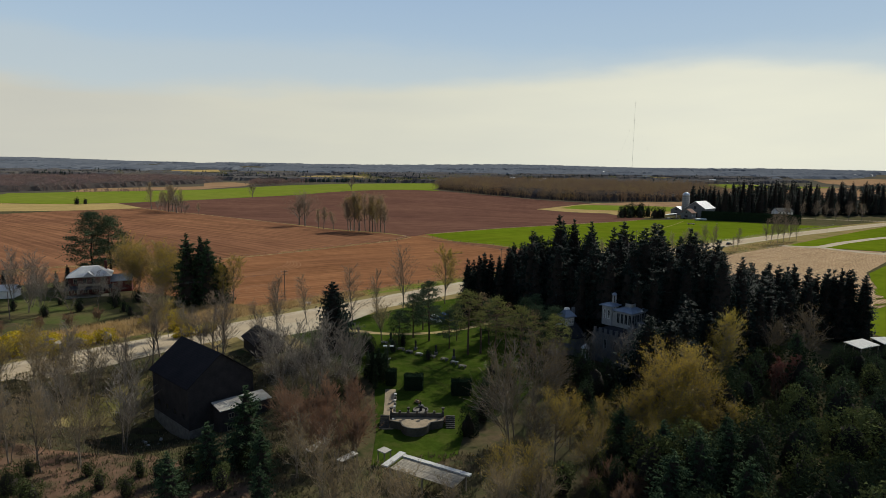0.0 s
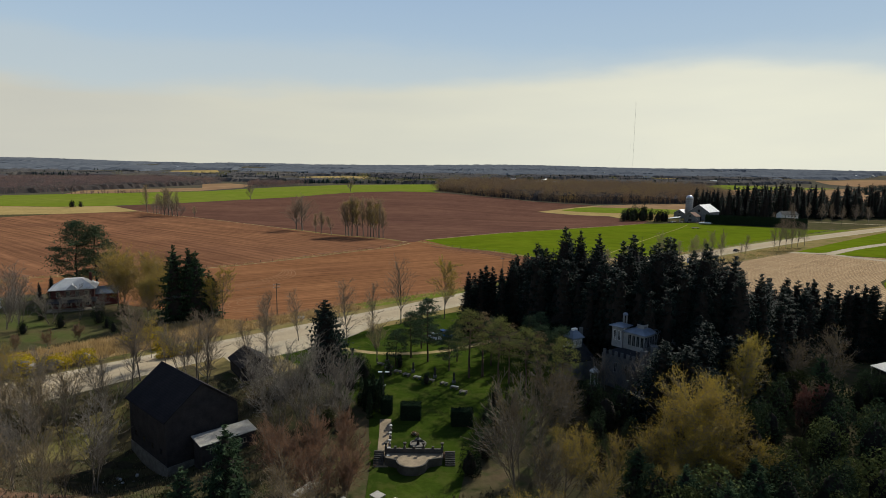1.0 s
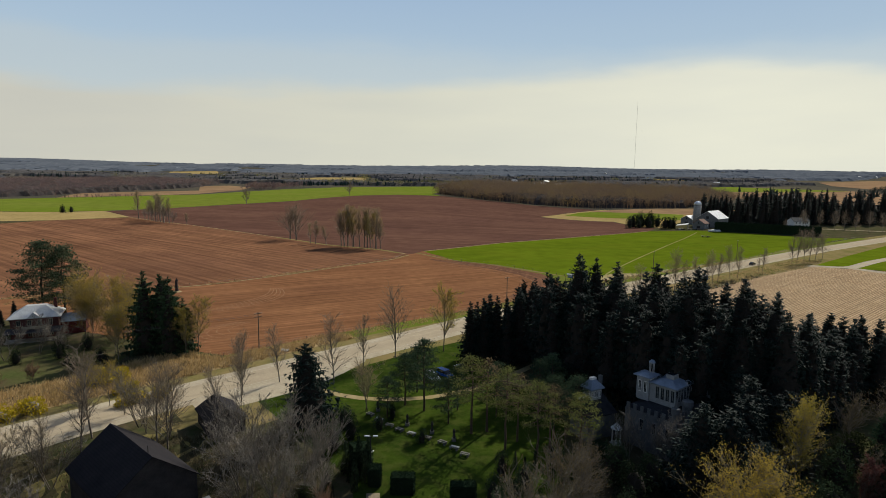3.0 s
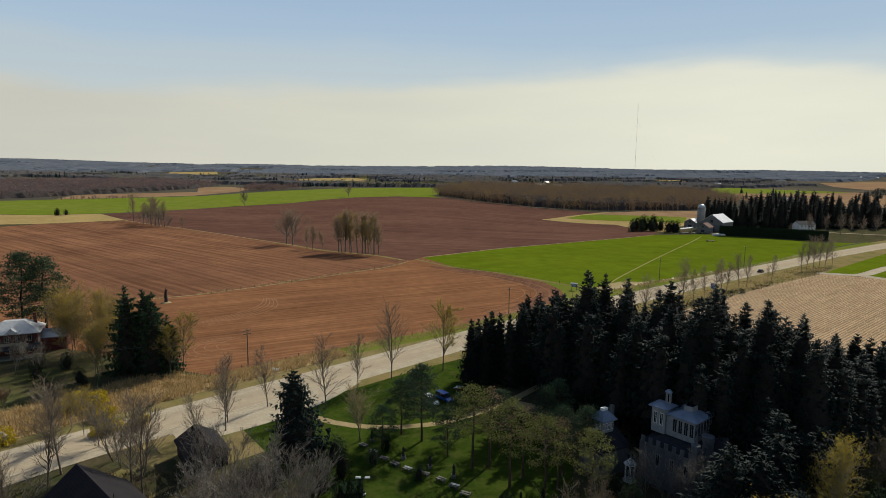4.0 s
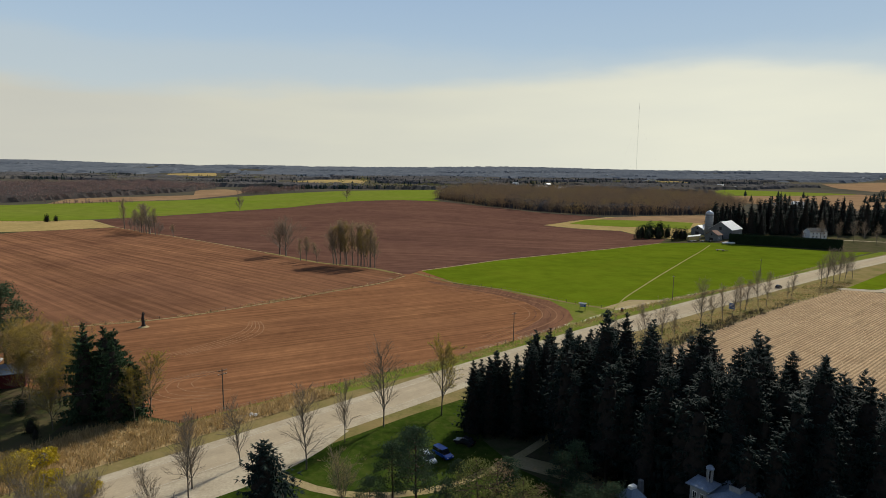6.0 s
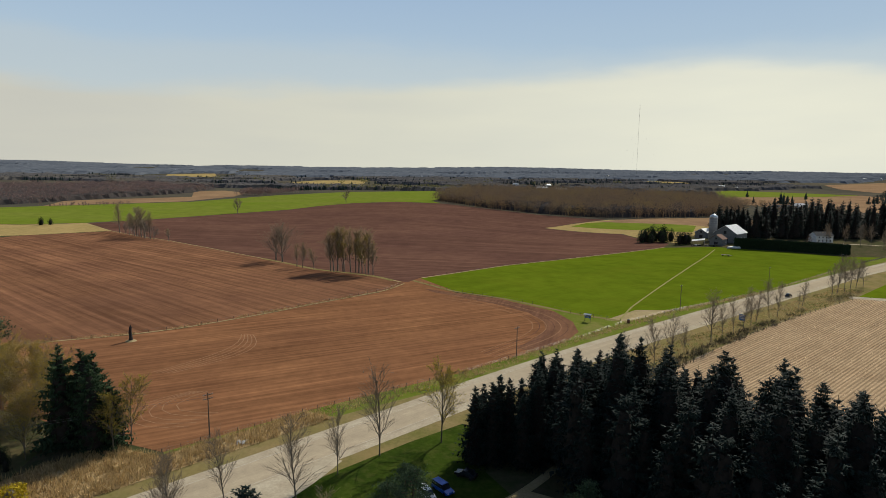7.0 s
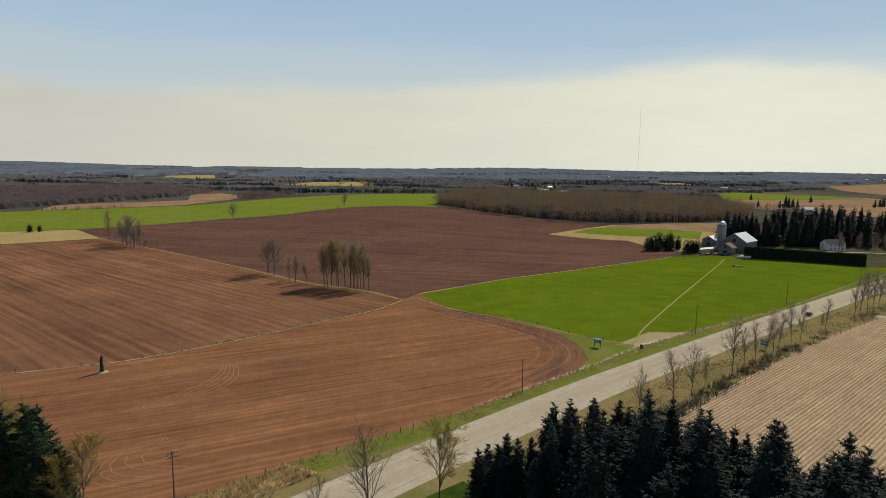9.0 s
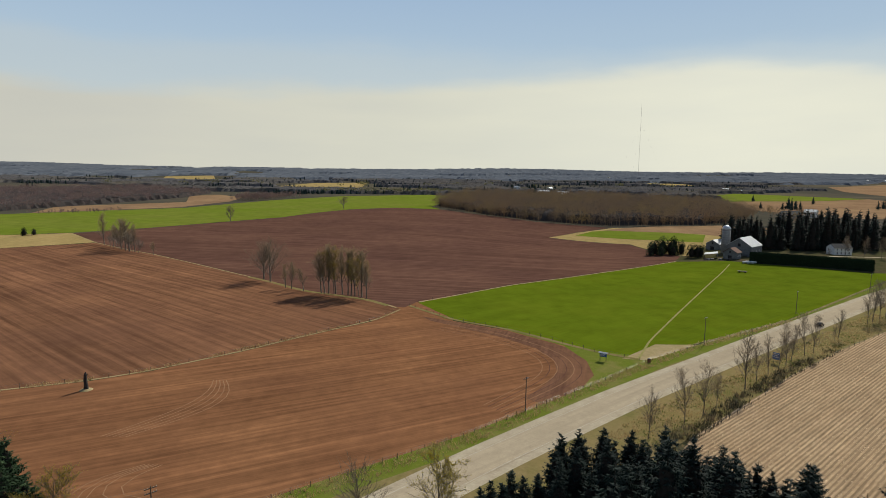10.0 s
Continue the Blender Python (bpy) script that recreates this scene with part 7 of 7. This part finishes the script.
bn = thing("litter_bin", pose(74.3, 299, 0.03, 0, 0, 20), "rusty round bin by the field gate", "bin")
part("drum", lathe([(0.55, 0), (0.6, 0.7), (0.57, 1.3), (0.45, 1.32)], 14), M_RUST, bn)
part("lid", lathe([(0.62, 1.32), (0.5, 1.5), (0.1, 1.6)], 14), M_DARK, bn)

stones = thing("stone_heap", pose(-42.6, 191.5, 0.05), "heap of white boulders beside the road", "stones")
rr = random.Random(9)
for k in range(14):
    s = rr.uniform(0.25, 0.5)
    bm = bmesh.new()
    bmesh.ops.create_icosphere(bm, subdivisions=1, radius=s, matrix=pose(rr.gauss(0, 1.1), rr.gauss(0, 0.6), s * 0.6, rr.uniform(0, 90), 0, rr.uniform(0, 90)))
    part("boulder", bm, M_WHITE, stones)
monu = thing("tree_stump", pose(-105.8, 267.4, gz(-105.8, 267.4), 0, 0, 10), "tall dark broken tree stump in the ploughed field", "stump")
V, F = [], []
tube(V, F, [Vector((0, 0, -0.3)), Vector((0.05, 0, 1.2)), Vector((-0.1, 0.1, 3.2)), Vector((0.05, 0, 4.8)), Vector((0.15, 0.1, 5.6))], [0.9, 0.6, 0.5, 0.42, 0.12], 9)
tube(V, F, [Vector((0.2, 0, 4.4)), Vector((0.7, 0.2, 5.0))], [0.2, 0.08], 6)
add_mesh("stem", V, F, M_MONU, monu)
part("root_mound", lathe([(2.2, -0.1), (1.5, 0.25), (0.6, 0.5)], 12), M_TRACK, monu, "pale earth round the stump")

# ---- the far farm ----
silo = thing("silo", pose(243, 610, gz(243, 610)), "tall grey stave silo with a metal dome", "silo")
part("tower", lathe([(3.5, -0.5), (3.5, 20.5)], 24), M_SILO, silo, "", True)
part("dome", lathe([(3.6, 20.5), (3.4, 21.7), (2.5, 22.9), (1.1, 23.7), (0.1, 23.9)], 24), M_DOME, silo, "", True)
for k in range(10):
    part("hoop", lathe([(3.53, 1.5 + 2 * k), (3.56, 1.55 + 2 * k), (3.56, 1.65 + 2 * k), (3.53, 1.7 + 2 * k)], 24), M_WIRE, silo)


def farm_barn(x, y, w, l, eave, ridge, a, wall, roof, label, roof_label, category="barn"):
    """A gabled farm building with its front gable at x, y and its ridge running back along its own y."""
    o = thing("barn" if category == "barn" else "shed", pose(x, y, gz(x, y), 0, 0, a), label, category)
    part("wall", prism([(-w / 2, -1.5), (-w / 2, eave), (0, ridge), (w / 2, eave), (w / 2, -1.5)], 0, l), wall, o)
    part("roof", gable_roof(w, 0, l, eave + 0.1, ridge + 0.1, 0.5, 0.22), roof, o, roof_label)
    part("door", boxes((-w * 0.14, w * 0.14, -0.12, 0.0, -0.2, eave * 0.55)), M_BARN_WALL, o, "dark sliding door")
    part("hay_door", boxes((-w * 0.06, w * 0.06, -0.12, 0.0, eave * 0.95, eave * 1.25)), M_BARN_WALL, o)
    for k in range(3):
        window(o, pose(w / 2, l * (0.25 + 0.25 * k), eave * 0.45) @ R(90), 1.0, 1.0)
    return o


farm_barn(241.5, 583, 19.5, 22, 8.2, 14.6, -47, M_FARMWALL, M_METAL, "large grey gabled farm barn with a pale roof", "pale metal roof")
farm_barn(246, 642, 12, 14, 5.5, 8.8, -50, M_FARMWALL, M_METAL, "grey barn with a pale roof behind the silo", "pale metal roof")
farm_barn(227, 567, 10.5, 9, 5.2, 8.6, -47, M_FARMWALL, M_RUST, "dark farm shed with a rusty red roof", "rusty red-brown sheet roof", "shed")
f4 = thing("shed", pose(217, 578, gz(217, 578), 0, 0, -25), "open lean-to with a pale roof in the farmyard", "shed")
part("roof", prism([(-5, 3.0), (5, 4.6), (5, 4.8), (-5, 3.2)], -6, 6), M_METAL, f4)
for s in (-1, 1):
    for q in (-1, 1):
        part("post", boxes((s * 4.7 - 0.12, s * 4.7 + 0.12, q * 5.6 - 0.12, q * 5.6 + 0.12, -0.8, 3.6 + 0.6 * s)), M_POST, f4)
part("back_wall", boxes((4.6, 4.8, -6, 6, -0.8, 4.5)), M_STONE_D, f4)
rr = random.Random(77)
for k in range(7):
    x, y = 207 + 3.2 * k + rr.uniform(-1, 1), 566 - 1.2 * k + rr.uniform(-3, 5)
    b = thing("crate", pose(x, y, gz(x, y), 0, 0, rr.uniform(0, 90)), "grey farmyard crate standing before the sheds", "crate", "farmyard crates")
    w = rr.uniform(0.7, 1.5)
    part("box", boxes((-w, w, -0.7, 0.7, 0, rr.uniform(0.8, 1.6))), (M_POST, M_SILO, M_DARK)[k % 3], b)
    part("skid", boxes((-w - 0.1, w + 0.1, -0.75, -0.55, -0.25, 0)), M_POST, b)
fh = thing("house", pose(338, 606, gz(338, 606), 0, 0, 5), "white two-storey farmhouse among bare trees", "house")
part("wall", prism([(-5, -0.5), (-5, 6), (0, 9), (5, 6), (5, -0.5)], -8, 8), M_WHITE, fh).matrix_local = R(90)
part("roof", gable_roof(10, -8, 8, 6.1, 9.1, 0.4), M_SLATE, fh, "dark roof").matrix_local = R(90)
for k in range(4):
    window(fh, pose(-5.4 + 3.6 * k, -5, 3.9), 1.1, 1.5)
    window(fh, pose(-5.4 + 3.6 * k, -5, 0.9), 1.1, 1.6)
for k in range(3):
    b = thing("silage_bag", pose(230 + 2.7 * k, 545 - 0.8 * k, gz(230 + 2.7 * k, 545 - 0.8 * k), 0, 0, 28), "long white silage bag on the field's edge", "silage bag", "silage bags")
    V, F = [], []
    tube(V, F, [Vector((x, 0, 0.75)) for x in (-5.2, -4.8, 0, 4.8, 5.2)], [0.5, 0.95, 1.0, 0.95, 0.5], 10)
    add_mesh("bag", V, F, M_WHITE, b, "", True)
tr = thing("trailer", pose(206, 503, gz(206, 503), 0, 0, -25), "small dark flat trailer standing in the crop", "trailer")
part("bed", boxes((-3, 3, -1.1, 1.1, 0.8, 1.1)), M_POST, tr)
part("drawbar", boxes((3, 5, -0.1, 0.1, 0.7, 0.85)), M_DARK, tr)
for sx in (-1.8, 1.8):
    for sy in (-1, 1):
        bm = bmesh.new()
        rod(bm, (sx, sy * 0.9, 0.42), (sx, sy * 1.15, 0.42), 0.45, 12)
        part("wheel", bm, M_TYRE, tr)
ribbon("path", [(290, 556), (320, 585), (360, 590), (420, 570)], (-2, 2), 0.12, M_GRAVEL, "pale farmyard drive", "driveway")

# the radio mast and far houses
mast = thing("radio_mast", pose(1063, 3460, gz(1063, 3460)), "thin lattice radio mast near the horizon", "radio mast")
part("shaft", lathe([(0.42, -2), (0.42, 385), (0.2, 395)], 6), M_WIRE, mast)
for k in range(3):
    bm = bmesh.new()
    a = 2.09 * k
    rod(bm, (0, 0, 300), (150 * math.cos(a), 150 * math.sin(a), -5), 0.04, 3)
    part("guy_wire", bm, M_WIRE, mast)


def far_house(x, y, w, d, h, a, wall, roof, label):
    o = thing("farm_building", pose(x, y, gz(x, y), 0, 0, a), label, "farm building", "far farms")
    part("wall", prism([(-w / 2, -1), (-w / 2, h), (0, h + w * 0.28), (w / 2, h), (w / 2, -1)], -d / 2, d / 2), wall, o)
    part("roof", gable_roof(w, -d / 2, d / 2, h + 0.1, h + 0.1 + w * 0.28, 0.6, 0.3), roof, o)
    for k in range(3):
        part("window", boxes((-w / 2 - 0.06, -w / 2 + 0.02, -d / 3 + d / 3 * k - 1, -d / 3 + d / 3 * k + 1, h * 0.4, h * 0.75)), M_GLASS, o)


rr = random.Random(21)
for k, (x, y) in enumerate(((310, 1680), (270, 1750), (190, 2050), (240, 2100), (330, 2000), (880, 2000), (905, 2060), (930, 2010), (520, 1005), (560, 1020), (860, 3300), (900, 3350), (-1850, 3300), (-1500, 3500), (-1420, 3520), (2250, 3350), (2330, 3340), (300, 1330), (330, 1345), (1500, 3600), (-60, 2400))):
    far_house(x, y, rr.uniform(10, 16), rr.uniform(16, 34), rr.uniform(5, 9), rr.uniform(0, 180), (M_WHITE, M_STUCCO, M_SILO)[k % 3], (M_METAL, M_WHITE, M_SLATE)[k % 3], "far pale farm building among the trees")

pl = thing("power_line", pose(0, 0, 0), "thin sagging overhead wires between the poles", "overhead wire")
for a, b in (((-51, 194.5, 9.7), (-122, 168, 7.8)),):
    for off in (-0.5, 0.5):
        A, B = Vector(a) + Vector((off, -off, gz(a[0], a[1]))), Vector(b) + Vector((off, -off, gz(b[0], b[1])))
        V, F = [], []
        wpts = [A.lerp(B, k / 10) + Vector((0, 0, -1.2 * 4 * (k / 10) * (1 - k / 10))) for k in range(11)]
        tube(V, F, wpts, [0.016] * 11, 3)
        add_mesh("wire", V, F, M_WIRE, pl)
